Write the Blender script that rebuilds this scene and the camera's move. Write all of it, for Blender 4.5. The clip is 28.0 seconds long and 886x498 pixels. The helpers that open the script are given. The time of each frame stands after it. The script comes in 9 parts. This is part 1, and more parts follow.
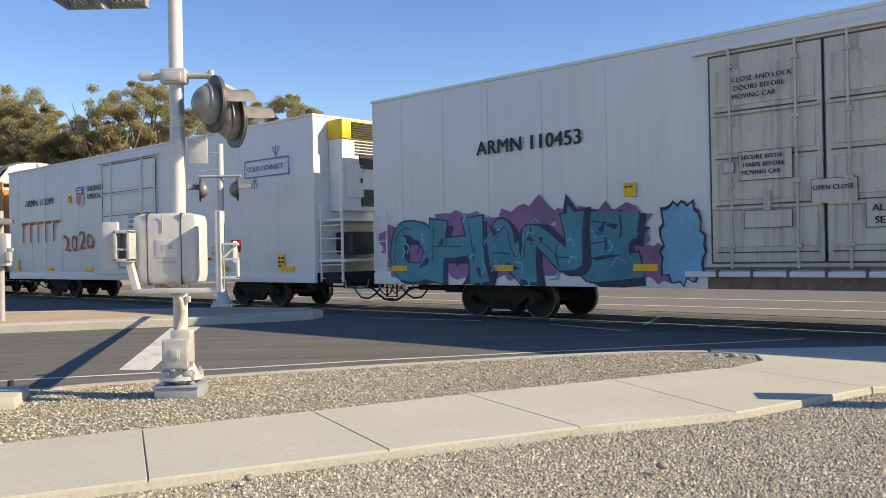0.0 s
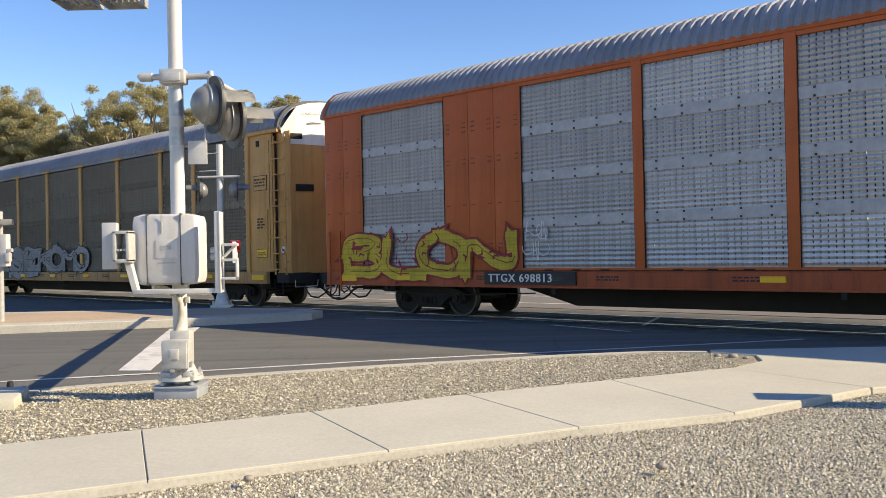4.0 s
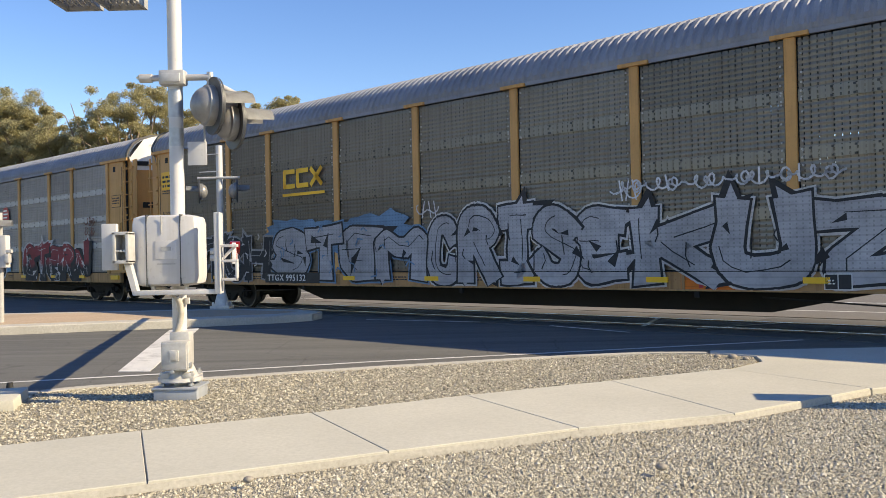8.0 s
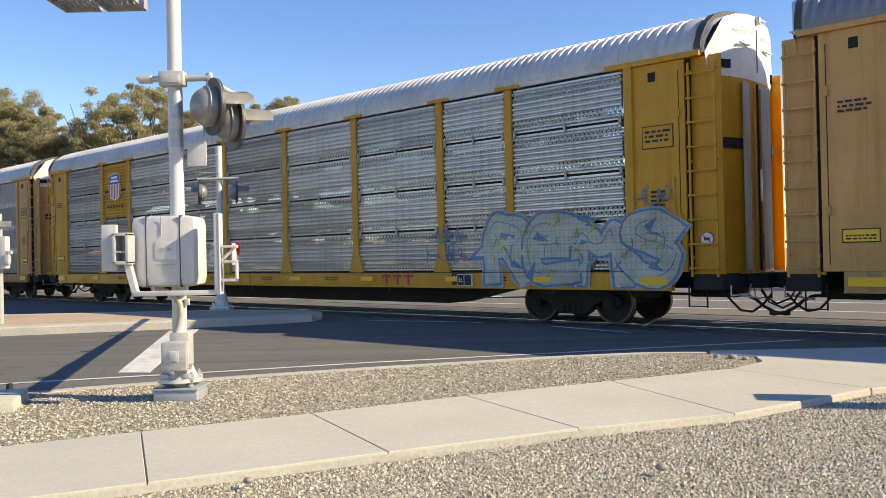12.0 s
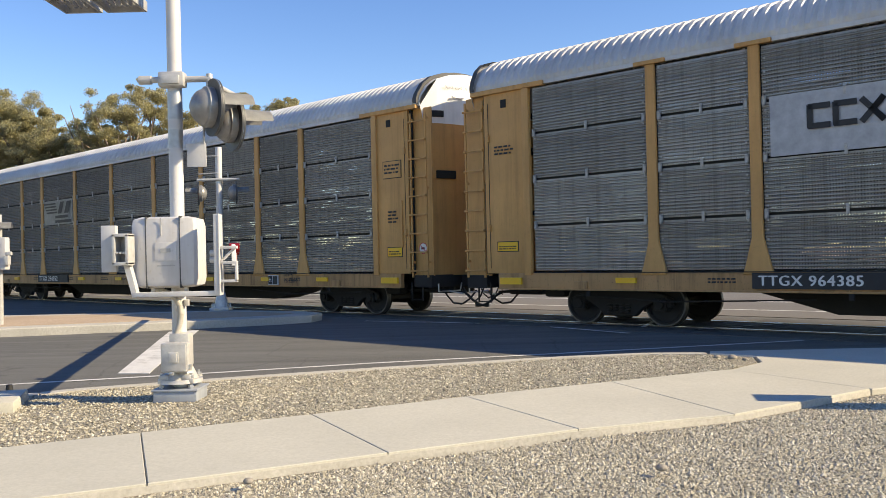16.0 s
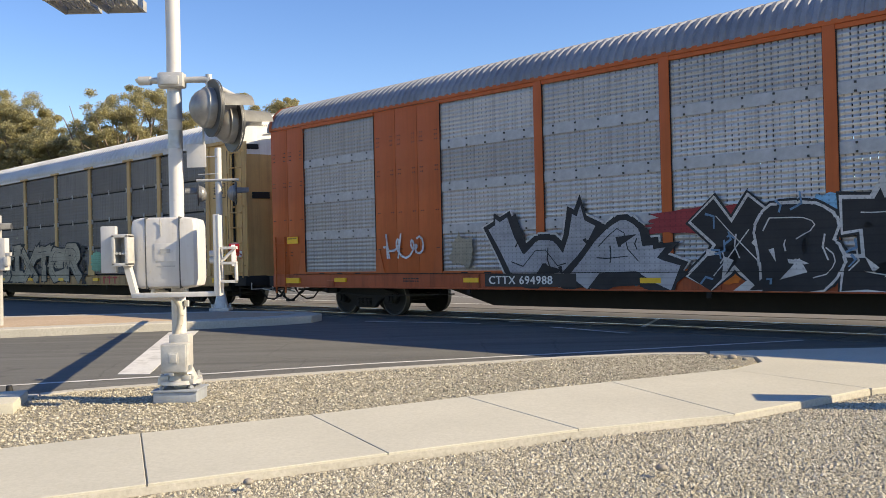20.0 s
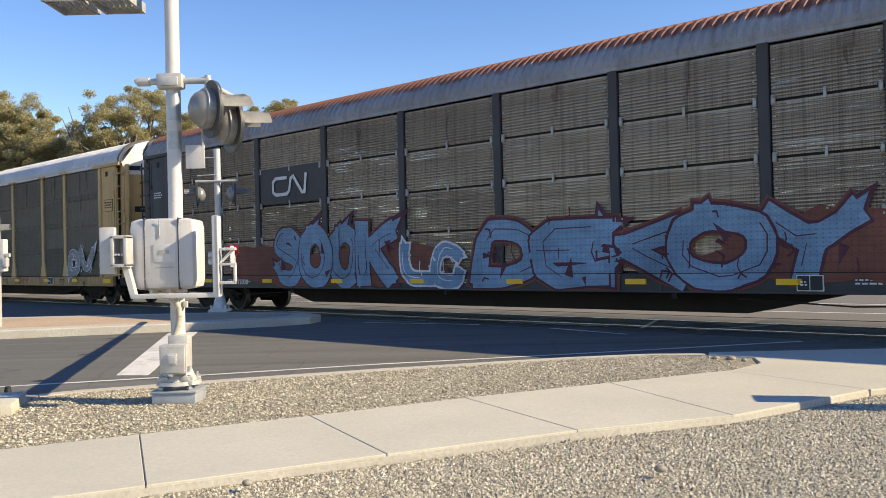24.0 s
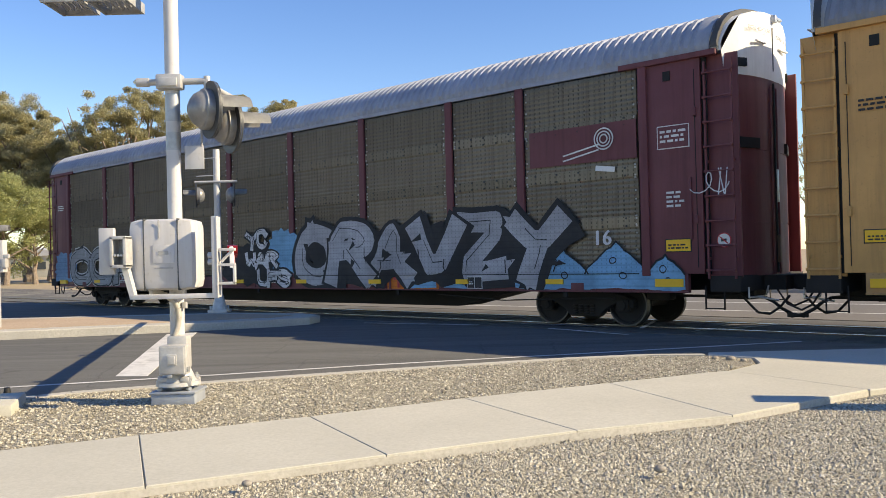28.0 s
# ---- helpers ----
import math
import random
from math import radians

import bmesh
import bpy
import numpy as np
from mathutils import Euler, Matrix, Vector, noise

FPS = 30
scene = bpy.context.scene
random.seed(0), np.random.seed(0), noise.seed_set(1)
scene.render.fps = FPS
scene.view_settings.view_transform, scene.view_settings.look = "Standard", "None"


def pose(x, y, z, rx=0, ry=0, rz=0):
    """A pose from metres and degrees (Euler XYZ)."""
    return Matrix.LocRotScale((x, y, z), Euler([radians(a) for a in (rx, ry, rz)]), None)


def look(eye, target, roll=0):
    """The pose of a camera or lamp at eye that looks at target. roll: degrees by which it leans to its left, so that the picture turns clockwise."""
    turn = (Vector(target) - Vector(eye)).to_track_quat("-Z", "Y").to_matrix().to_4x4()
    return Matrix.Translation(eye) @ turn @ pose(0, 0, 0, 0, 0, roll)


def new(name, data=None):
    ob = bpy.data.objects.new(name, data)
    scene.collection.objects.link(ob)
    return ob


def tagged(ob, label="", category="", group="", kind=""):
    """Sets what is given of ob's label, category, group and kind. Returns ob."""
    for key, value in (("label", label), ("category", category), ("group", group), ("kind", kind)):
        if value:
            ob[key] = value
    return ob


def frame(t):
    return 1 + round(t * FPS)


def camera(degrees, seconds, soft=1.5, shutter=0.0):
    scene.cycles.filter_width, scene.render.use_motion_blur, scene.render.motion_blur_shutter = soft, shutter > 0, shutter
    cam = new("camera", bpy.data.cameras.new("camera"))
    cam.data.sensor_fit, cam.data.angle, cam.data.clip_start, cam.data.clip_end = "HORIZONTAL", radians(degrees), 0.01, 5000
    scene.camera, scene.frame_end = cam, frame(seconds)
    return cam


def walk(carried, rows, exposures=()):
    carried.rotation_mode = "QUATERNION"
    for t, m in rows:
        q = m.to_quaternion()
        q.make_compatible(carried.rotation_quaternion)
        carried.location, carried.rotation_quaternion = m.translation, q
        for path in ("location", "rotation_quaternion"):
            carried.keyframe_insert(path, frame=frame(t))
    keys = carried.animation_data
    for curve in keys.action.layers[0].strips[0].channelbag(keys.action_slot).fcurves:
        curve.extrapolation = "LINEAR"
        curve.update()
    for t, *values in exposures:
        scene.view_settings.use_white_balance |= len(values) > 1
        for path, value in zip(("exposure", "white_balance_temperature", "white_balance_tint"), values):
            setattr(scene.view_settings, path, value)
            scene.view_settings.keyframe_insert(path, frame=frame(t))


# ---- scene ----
# ---- camera ----
cam = camera(55.19, 28.0, soft=0.8)
EYE = 1.438
TURNS = ((0.0, 90.2776, 1.1373, 0.2285), (1.5, 90.2773, 1.1245, 0.2011), (3.0, 90.303, 1.1509, 0.1943),
         (3.5, 90.3069, 1.1594, 0.1911), (5.5, 90.3413, 1.15, 0.1967), (7.0, 90.3672, 1.201, 0.1753),
         (8.5, 90.3714, 1.1814, 0.1706), (10.0, 90.3853, 1.2081, 0.1374), (11.5, 90.4116, 1.2451, 0.1575),
         (12.5, 90.3981, 1.2758, 0.1555), (14.5, 90.4186, 1.3148, 0.1668), (16.0, 90.4537, 1.2948, 0.144),
         (17.5, 90.4595, 1.3283, 0.1453), (19.0, 90.4622, 1.3615, 0.1313), (20.5, 90.477, 1.3751, 0.1282),
         (21.5, 90.4875, 1.3916, 0.1234), (23.5, 90.5432, 1.3571, 0.0588), (25.0, 90.5467, 1.3742, 0.05),
         (26.5, 90.5665, 1.4072, 0.0278), (28.0, 90.5714, 1.4195, 0.0157))
walk(cam, [(t, pose(0, 0, EYE, a, b, c)) for t, a, b, c in TURNS], exposures=((0, 0.57, 8500, 9.6), (1.2, 0.58, 8500, 9.6), (2.4, 0.74, 8500, 9.6), (28, 0.74, 8500, 9.6)))

# ---- light ----
SUN_AZ, SUN_EL = -13.0, 31.0          # degrees from +x, and above the ground
world = bpy.data.worlds.new("world")
scene.world = world
world.use_nodes = True
sky = world.node_tree.nodes.new("ShaderNodeTexSky")
sky.sky_type, sky.sun_disc = "NISHITA", False
sky.sun_elevation, sky.sun_rotation = radians(SUN_EL), radians(90 - SUN_AZ)
sky.altitude, sky.air_density, sky.dust_density, sky.ozone_density = 50, 0.92, 0.1, 3.0
rich = world.node_tree.nodes.new("ShaderNodeHueSaturation")
rich.inputs["Hue"].default_value = 0.515
rich.inputs["Saturation"].default_value = 1.26
world.node_tree.links.new(sky.outputs[0], rich.inputs["Color"])
world.node_tree.links.new(rich.outputs[0], world.node_tree.nodes["Background"].inputs[0])
world.node_tree.nodes["Background"].inputs[1].default_value = 0.15
sun = new("sun", bpy.data.lights.new("sun", "SUN"))
sun.data.energy, sun.data.angle, sun.data.color = 4.55, radians(0.53), (0.995, 0.93, 0.79)
SUNWARD = Vector((math.cos(radians(SUN_AZ)) * math.cos(radians(SUN_EL)),
                  math.sin(radians(SUN_AZ)) * math.cos(radians(SUN_EL)), math.sin(radians(SUN_EL))))
sun.matrix_world = look(SUNWARD * 60, (0, 0, 0))


# ---- materials ----
def nodes_of(name):
    mat = bpy.data.materials.new(name)
    mat.use_nodes = True
    nt = mat.node_tree
    return mat, nt, nt.nodes, nt.links, nt.nodes["Principled BSDF"]


def node(nt, kind, **given):
    n = nt.nodes.new(kind)
    for key, value in given.items():
        n.inputs[key.replace("_", " ")].default_value = value
    return n


def coords(nt, scale=(1, 1, 1), space="Object"):
    tc = nt.nodes.new("ShaderNodeTexCoord")
    mp = nt.nodes.new("ShaderNodeMapping")
    mp.inputs["Scale"].default_value = scale
    nt.links.new(tc.outputs[space], mp.inputs[0])
    return mp.outputs[0]


def ramp(nt, source, stops):
    r = nt.nodes.new("ShaderNodeValToRGB")
    els = r.color_ramp.elements
    while len(els) < len(stops):
        els.new(0.5)
    for el, (at, c) in zip(els, stops):
        el.position, el.color = at, (*c, 1) if len(c) == 3 else c
    nt.links.new(source, r.inputs[0])
    return r.outputs[0]


def mix(nt, fac, a, b, kind="MIX"):
    m = nt.nodes.new("ShaderNodeMix")
    m.data_type, m.blend_type = "RGBA", kind
    for socket, v in ((m.inputs[0], fac), (m.inputs[6], a), (m.inputs[7], b)):
        if isinstance(v, (int, float)):
            socket.default_value = v
        elif isinstance(v, tuple):
            socket.default_value = (*v[:3], 1)
        else:
            nt.links.new(v, socket)
    return m.outputs[2]


def bump(nt, height, strength, distance, bsdf):
    b = nt.nodes.new("ShaderNodeBump")
    b.inputs["Strength"].default_value, b.inputs["Distance"].default_value = strength, distance
    nt.links.new(height, b.inputs["Height"])
    nt.links.new(b.outputs[0], bsdf.inputs["Normal"])


MATS = {}


def paint(name, rgb, rough=0.55, grime=0.45, dirt=(0.07, 0.05, 0.035), metal=0.0, streak=True, fine=0.12):
    """Weathered paint: broad fading, vertical run-off streaks and small specks."""
    if name in MATS:
        return MATS[name]
    mat, nt, _, links, bsdf = nodes_of(name)
    broad = node(nt, "ShaderNodeTexNoise", Scale=0.55, Detail=6.0, Roughness=0.65)
    links.new(coords(nt), broad.inputs["Vector"])
    runs = node(nt, "ShaderNodeTexNoise", Scale=1.0, Detail=4.0, Roughness=0.7)
    links.new(coords(nt, (6.0, 6.0, 0.35) if streak else (3, 3, 3)), runs.inputs["Vector"])
    specks = node(nt, "ShaderNodeTexNoise", Scale=26.0, Detail=3.0)
    links.new(coords(nt), specks.inputs["Vector"])
    light = tuple(min(1, c * (1 + fine) + 0.01) for c in rgb)
    dark = tuple(c * (1 - 1.6 * fine) for c in rgb)
    base = mix(nt, ramp(nt, broad.outputs[0], ((0.3, (0, 0, 0)), (0.7, (1, 1, 1)))), dark, light)
    stain = ramp(nt, runs.outputs[0], ((0.48, (0, 0, 0)), (0.78, (grime, grime, grime))))
    base = mix(nt, stain, base, dirt)
    dots = ramp(nt, specks.outputs[0], ((0.62, (0, 0, 0)), (0.74, (grime * 0.6,) * 3)))
    base = mix(nt, dots, base, dirt)
    links.new(base, bsdf.inputs["Base Color"])
    bsdf.inputs["Metallic"].default_value = metal
    links.new(ramp(nt, runs.outputs[0], ((0.3, (rough,) * 3), (0.8, (min(1, rough + 0.25),) * 3))), bsdf.inputs["Roughness"])
    bump(nt, specks.outputs[0], 0.15, 0.01, bsdf)
    MATS[name] = mat
    return mat


def screen_steel(name, rgb, hole=0.75, vertical=True, grime=0.35, rough=0.75, metal=0.0, spread=(0.8, 1.12), sheen=0.42):
    """Galvanised perforated rack side: rows of small dark holes in ranks, dull streaked zinc between."""
    if name in MATS:
        return MATS[name]
    mat, nt, _, links, bsdf = nodes_of(name)
    vec = coords(nt)
    broad = node(nt, "ShaderNodeTexNoise", Scale=0.7, Detail=6.0, Roughness=0.7)
    links.new(vec, broad.inputs["Vector"])
    runs = node(nt, "ShaderNodeTexNoise", Scale=1.0, Detail=4.0, Roughness=0.7)
    links.new(coords(nt, (7, 7, 0.3)), runs.inputs["Vector"])
    info = nt.nodes.new("ShaderNodeObjectInfo")
    sep = nt.nodes.new("ShaderNodeSeparateXYZ")
    links.new(vec, sep.inputs[0])

    def wave(out, period, lo, hi):
        m = node(nt, "ShaderNodeMath")
        m.operation = "MULTIPLY"
        m.inputs[1].default_value = 2 * math.pi / period
        links.new(out, m.inputs[0])
        s = nt.nodes.new("ShaderNodeMath")
        s.operation = "SINE"
        links.new(m.outputs[0], s.inputs[0])
        r = nt.nodes.new("ShaderNodeMapRange")
        r.inputs[1].default_value, r.inputs[2].default_value = lo, hi
        links.new(s.outputs[0], r.inputs[0])
        return r.outputs[0]

    def times(a, b):
        m = nt.nodes.new("ShaderNodeMath")
        m.operation = "MULTIPLY"
        links.new(a, m.inputs[0])
        links.new(b, m.inputs[1])
        return m.outputs[0]

    if vertical == "bands":   # staggered ranks of round holes along each tier's top and foot
        gen = nt.nodes.new("ShaderNodeTexCoord")
        up = nt.nodes.new("ShaderNodeSeparateXYZ")
        links.new(gen.outputs["Generated"], up.inputs[0])
        half = times(wave(sep.outputs[0], 0.1, 0.0, 0.2), wave(sep.outputs[2], 0.13, 0.0, 0.2))
        shift = nt.nodes.new("ShaderNodeVectorMath")
        shift.inputs[1].default_value = (0.05, 0, 0.065)
        links.new(vec, shift.inputs[0])
        moved = nt.nodes.new("ShaderNodeSeparateXYZ")
        links.new(shift.outputs[0], moved.inputs[0])
        other = times(wave(moved.outputs[0], 0.1, 0.0, 0.2), wave(moved.outputs[2], 0.13, 0.0, 0.2))
        add = nt.nodes.new("ShaderNodeMath")
        add.use_clamp = True
        links.new(half, add.inputs[0])
        links.new(other, add.inputs[1])
        zone = ramp(nt, up.outputs[2], ((0.05, (0, 0, 0)), (0.06, (1, 1, 1)), (0.27, (1, 1, 1)), (0.28, (0, 0, 0)), (0.72, (0, 0, 0)), (0.73, (1, 1, 1)), (0.93, (1, 1, 1)), (0.94, (0, 0, 0))))
        holes = times(add.outputs[0], zone)
    elif vertical:   # ranks of dots in upright columns
        holes = times(wave(sep.outputs[0], 0.117, 0.7, 0.88), wave(sep.outputs[2], 0.085, -0.2, 0.1))
        blot = node(nt, "ShaderNodeTexNoise", Scale=1.0, Detail=1.0)
        links.new(coords(nt, (3.4, 1, 0.35)), blot.inputs["Vector"])
        holes = times(holes, ramp(nt, blot.outputs[0], ((0.4, (0.15,) * 3), (0.52, (1, 1, 1)))))
    else:          # ranks of dots in level rows
        holes = times(wave(sep.outputs[0], 0.046, -0.35, 0.05), wave(sep.outputs[2], 0.0637, 0.45, 0.75))
        blot = node(nt, "ShaderNodeTexNoise", Scale=1.0, Detail=1.0)
        links.new(coords(nt, (1.3, 1, 5.0)), blot.inputs["Vector"])
        holes = times(holes, ramp(nt, blot.outputs[0], ((0.42, (0.45,) * 3), (0.56, (1, 1, 1)))))
    light = (rgb[0] * 0.86, rgb[1] * 0.81, rgb[2] * 0.74)
    dark = tuple(c * 0.72 for c in light)
    base = mix(nt, ramp(nt, broad.outputs[0], ((0.3, (0, 0, 0)), (0.7, (1, 1, 1)))), dark, light)
    shade = nt.nodes.new("ShaderNodeMapRange")
    shade.inputs[3].default_value, shade.inputs[4].default_value = spread
    links.new(info.outputs["Random"], shade.inputs[0])
    tone = nt.nodes.new("ShaderNodeCombineColor")
    for i in range(3):
        links.new(shade.outputs[0], tone.inputs[i])
    base = mix(nt, 1.0, base, tone.outputs[0], "MULTIPLY")
    stain = ramp(nt, runs.outputs[0], ((0.46, (0, 0, 0)), (0.72, (grime * 1.3,) * 3)))
    base = mix(nt, stain, base, (0.075, 0.055, 0.04))
    m = nt.nodes.new("ShaderNodeMath")
    m.operation = "MULTIPLY"
    m.inputs[1].default_value = hole
    links.new(holes, m.inputs[0])
    links.new(base, bsdf.inputs["Base Color"])
    clear = nt.nodes.new("ShaderNodeBsdfTransparent")
    both = nt.nodes.new("ShaderNodeMixShader")
    zinc = nt.nodes.new("ShaderNodeBsdfAnisotropic")
    zinc.inputs["Roughness"].default_value = sheen
    links.new(mix(nt, 1.0, mix(nt, stain, tuple(c * 1.45 for c in rgb), (0.1, 0.08, 0.06)), tone.outputs[0], "MULTIPLY"), zinc.inputs["Color"])
    slant = nt.nodes.new("ShaderNodeLayerWeight")
    slant.inputs[0].default_value = 0.5
    gloss = nt.nodes.new("ShaderNodeMapRange")
    gloss.inputs[1].default_value, gloss.inputs[2].default_value, gloss.inputs[3].default_value, gloss.inputs[4].default_value = 0.05, 0.6, 0.5, 0.06
    links.new(slant.outputs["Facing"], gloss.inputs[0])
    skin = nt.nodes.new("ShaderNodeMixShader")
    links.new(gloss.outputs[0], skin.inputs[0])
    links.new(bsdf.outputs[0], skin.inputs[1])
    links.new(zinc.outputs[0], skin.inputs[2])
    links.new(m.outputs[0], both.inputs[0])
    links.new(skin.outputs[0], both.inputs[1])
    links.new(clear.outputs[0], both.inputs[2])
    links.new(both.outputs[0], nt.nodes["Material Output"].inputs[0])
    bsdf.inputs["Metallic"].default_value = metal
    bsdf.inputs["Roughness"].default_value = rough
    bsdf.inputs["Specular IOR Level"].default_value = 0.2
    bump(nt, runs.outputs[0], 0.12, 0.02, bsdf)
    MATS[name] = mat
    return mat


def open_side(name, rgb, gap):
    """The far wall of a rack: perforated steel with the inside's shade put into its dark colour; its slots let daylight
    through in short level dashes.
    """
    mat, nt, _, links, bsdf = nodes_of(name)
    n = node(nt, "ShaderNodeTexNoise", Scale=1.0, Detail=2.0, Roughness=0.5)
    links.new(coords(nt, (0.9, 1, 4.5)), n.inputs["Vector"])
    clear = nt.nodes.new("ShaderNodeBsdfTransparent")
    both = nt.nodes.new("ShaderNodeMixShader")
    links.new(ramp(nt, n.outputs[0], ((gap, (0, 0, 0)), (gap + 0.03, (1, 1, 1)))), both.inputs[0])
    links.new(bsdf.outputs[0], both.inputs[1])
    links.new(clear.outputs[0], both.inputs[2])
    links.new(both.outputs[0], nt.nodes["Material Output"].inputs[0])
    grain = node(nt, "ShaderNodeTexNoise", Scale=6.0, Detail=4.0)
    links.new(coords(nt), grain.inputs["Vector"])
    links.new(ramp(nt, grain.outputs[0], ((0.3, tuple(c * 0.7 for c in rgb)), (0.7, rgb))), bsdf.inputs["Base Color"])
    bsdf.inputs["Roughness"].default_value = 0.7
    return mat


def plain(name, rgb, rough=0.6, metal=0.0, spread=0.12, scale=14.0):
    if name in MATS:
        return MATS[name]
    mat, nt, _, links, bsdf = nodes_of(name)
    n = node(nt, "ShaderNodeTexNoise", Scale=scale, Detail=4.0, Roughness=0.65)
    links.new(coords(nt), n.inputs["Vector"])
    links.new(ramp(nt, n.outputs[0], ((0.3, tuple(c * (1 - spread) for c in rgb)),
                                      (0.7, tuple(min(1, c * (1 + spread)) for c in rgb)))), bsdf.inputs["Base Color"])
    bsdf.inputs["Roughness"].default_value, bsdf.inputs["Metallic"].default_value = rough, metal
    bump(nt, n.outputs[0], 0.1, 0.01, bsdf)
    MATS[name] = mat
    return mat


def ground_mat(name, colours, scale, rough, height, big=0.15):
    mat, nt, _, links, bsdf = nodes_of(name)
    vec = coords(nt)
    fine = node(nt, "ShaderNodeTexNoise", Scale=scale, Detail=5.0, Roughness=0.75)
    links.new(vec, fine.inputs["Vector"])
    broad = node(nt, "ShaderNodeTexNoise", Scale=big, Detail=6.0, Roughness=0.6)
    links.new(vec, broad.inputs["Vector"])
    c = ramp(nt, fine.outputs[0], tuple(zip((0.3, 0.5, 0.7), colours)))
    c = mix(nt, ramp(nt, broad.outputs[0], ((0.35, (0, 0, 0)), (0.7, (0.35,) * 3))), c, tuple(v * 0.6 for v in colours[1]))
    links.new(c, bsdf.inputs["Base Color"])
    bsdf.inputs["Roughness"].default_value = rough
    bsdf.inputs["Specular IOR Level"].default_value = 0.12
    bump(nt, fine.outputs[0], 0.6, height, bsdf)
    return mat


def road_mat(name, colours):
    """Worn asphalt: stone grain, pale polished wheel tracks along the road, patches and hairline cracks."""
    mat = ground_mat(name, colours, 90, 0.85, 0.006)
    nt = mat.node_tree
    bsdf = nt.nodes["Principled BSDF"]
    had = bsdf.inputs["Base Color"].links[0].from_socket
    tc = nt.nodes.new("ShaderNodeTexCoord")
    mp = nt.nodes.new("ShaderNodeMapping")
    mp.inputs["Rotation"].default_value = (0, 0, radians(-15))
    mp.inputs["Scale"].default_value = (0.12, 2.6, 1)
    nt.links.new(tc.outputs["Object"], mp.inputs[0])
    track = node(nt, "ShaderNodeTexNoise", Scale=1.0, Detail=5.0, Roughness=0.6)
    nt.links.new(mp.outputs[0], track.inputs["Vector"])
    c = mix(nt, ramp(nt, track.outputs[0], ((0.45, (0, 0, 0)), (0.7, (0.55,) * 3))), had, tuple(v * 1.45 for v in colours[1]))
    c = mix(nt, ramp(nt, track.outputs[0], ((0.28, (0.5,) * 3), (0.42, (0, 0, 0)))), c, tuple(v * 0.55 for v in colours[1]))
    crack = node(nt, "ShaderNodeTexVoronoi", Scale=0.55)
    crack.feature = "DISTANCE_TO_EDGE"
    wob = node(nt, "ShaderNodeTexNoise", Scale=2.2, Detail=4.0)
    vec = coords(nt)
    nt.links.new(vec, wob.inputs["Vector"])
    bend = mix(nt, 0.16, vec, wob.outputs["Color"], "ADD")
    nt.links.new(bend, crack.inputs["Vector"])
    c = mix(nt, ramp(nt, crack.outputs["Distance"], ((0.0, (0.35,) * 3), (0.008, (0, 0, 0)))), c, tuple(v * 0.5 for v in colours[0]))
    nt.links.new(c, bsdf.inputs["Base Color"])
    return mat


def pebbles(name, colours, scale):
    """Loose gravel: cells of mixed stone colours with dark gaps."""
    mat, nt, _, links, bsdf = nodes_of(name)
    vec = coords(nt)
    v = node(nt, "ShaderNodeTexVoronoi", Scale=scale)
    links.new(vec, v.inputs["Vector"])
    sep = nt.nodes.new("ShaderNodeSeparateColor")
    links.new(v.outputs["Color"], sep.inputs[0])
    c = ramp(nt, sep.outputs[0], tuple(zip((0.0, 0.3, 0.6, 0.85, 1.0), colours)))
    gap = ramp(nt, v.outputs["Distance"], ((0.35, (0, 0, 0)), (0.75, (0.6,) * 3)))
    c = mix(nt, gap, c, tuple(x * 0.35 for x in colours[1]))
    broad = node(nt, "ShaderNodeTexNoise", Scale=0.45, Detail=5.0)
    links.new(vec, broad.inputs["Vector"])
    c = mix(nt, ramp(nt, broad.outputs[0], ((0.4, (0, 0, 0)), (0.65, (0.35,) * 3))), c, (0.42, 0.38, 0.29))
    links.new(c, bsdf.inputs["Base Color"])
    bsdf.inputs["Roughness"].default_value = 0.9
    inv = nt.nodes.new("ShaderNodeMath")
    inv.operation = "SUBTRACT"
    inv.inputs[0].default_value = 1.0
    links.new(v.outputs["Distance"], inv.inputs[1])
    bump(nt, inv.outputs[0], 1.0, 0.02, bsdf)
    return mat


def stone_mat(name, colours):
    mat, nt, _, links, bsdf = nodes_of(name)
    geo = nt.nodes.new("ShaderNodeNewGeometry")
    c = ramp(nt, geo.outputs["Random Per Island"], tuple(zip((0.0, 0.3, 0.6, 0.85, 1.0), colours)))
    links.new(c, bsdf.inputs["Base Color"])
    bsdf.inputs["Roughness"].default_value = 0.85
    return mat


def leaf_mat(name, a, b, c):
    mat, nt, _, links, bsdf = nodes_of(name)
    geo = nt.nodes.new("ShaderNodeNewGeometry")
    links.new(ramp(nt, geo.outputs["Random Per Island"], ((0.0, a), (0.55, b), (1.0, c))), bsdf.inputs["Base Color"])
    bsdf.inputs["Roughness"].default_value = 0.55
    bsdf.inputs["Transmission Weight"].default_value = 0.0
    tr = nt.nodes.new("ShaderNodeBsdfTranslucent")
    links.new(ramp(nt, geo.outputs["Random Per Island"], ((0.0, b), (1.0, c))), tr.inputs[0])
    ms = nt.nodes.new("ShaderNodeMixShader")
    ms.inputs[0].default_value = 0.5
    links.new(bsdf.outputs[0], ms.inputs[1])
    links.new(tr.outputs[0], ms.inputs[2])
    links.new(ms.outputs[0], nt.nodes["Material Output"].inputs[0])
    return mat


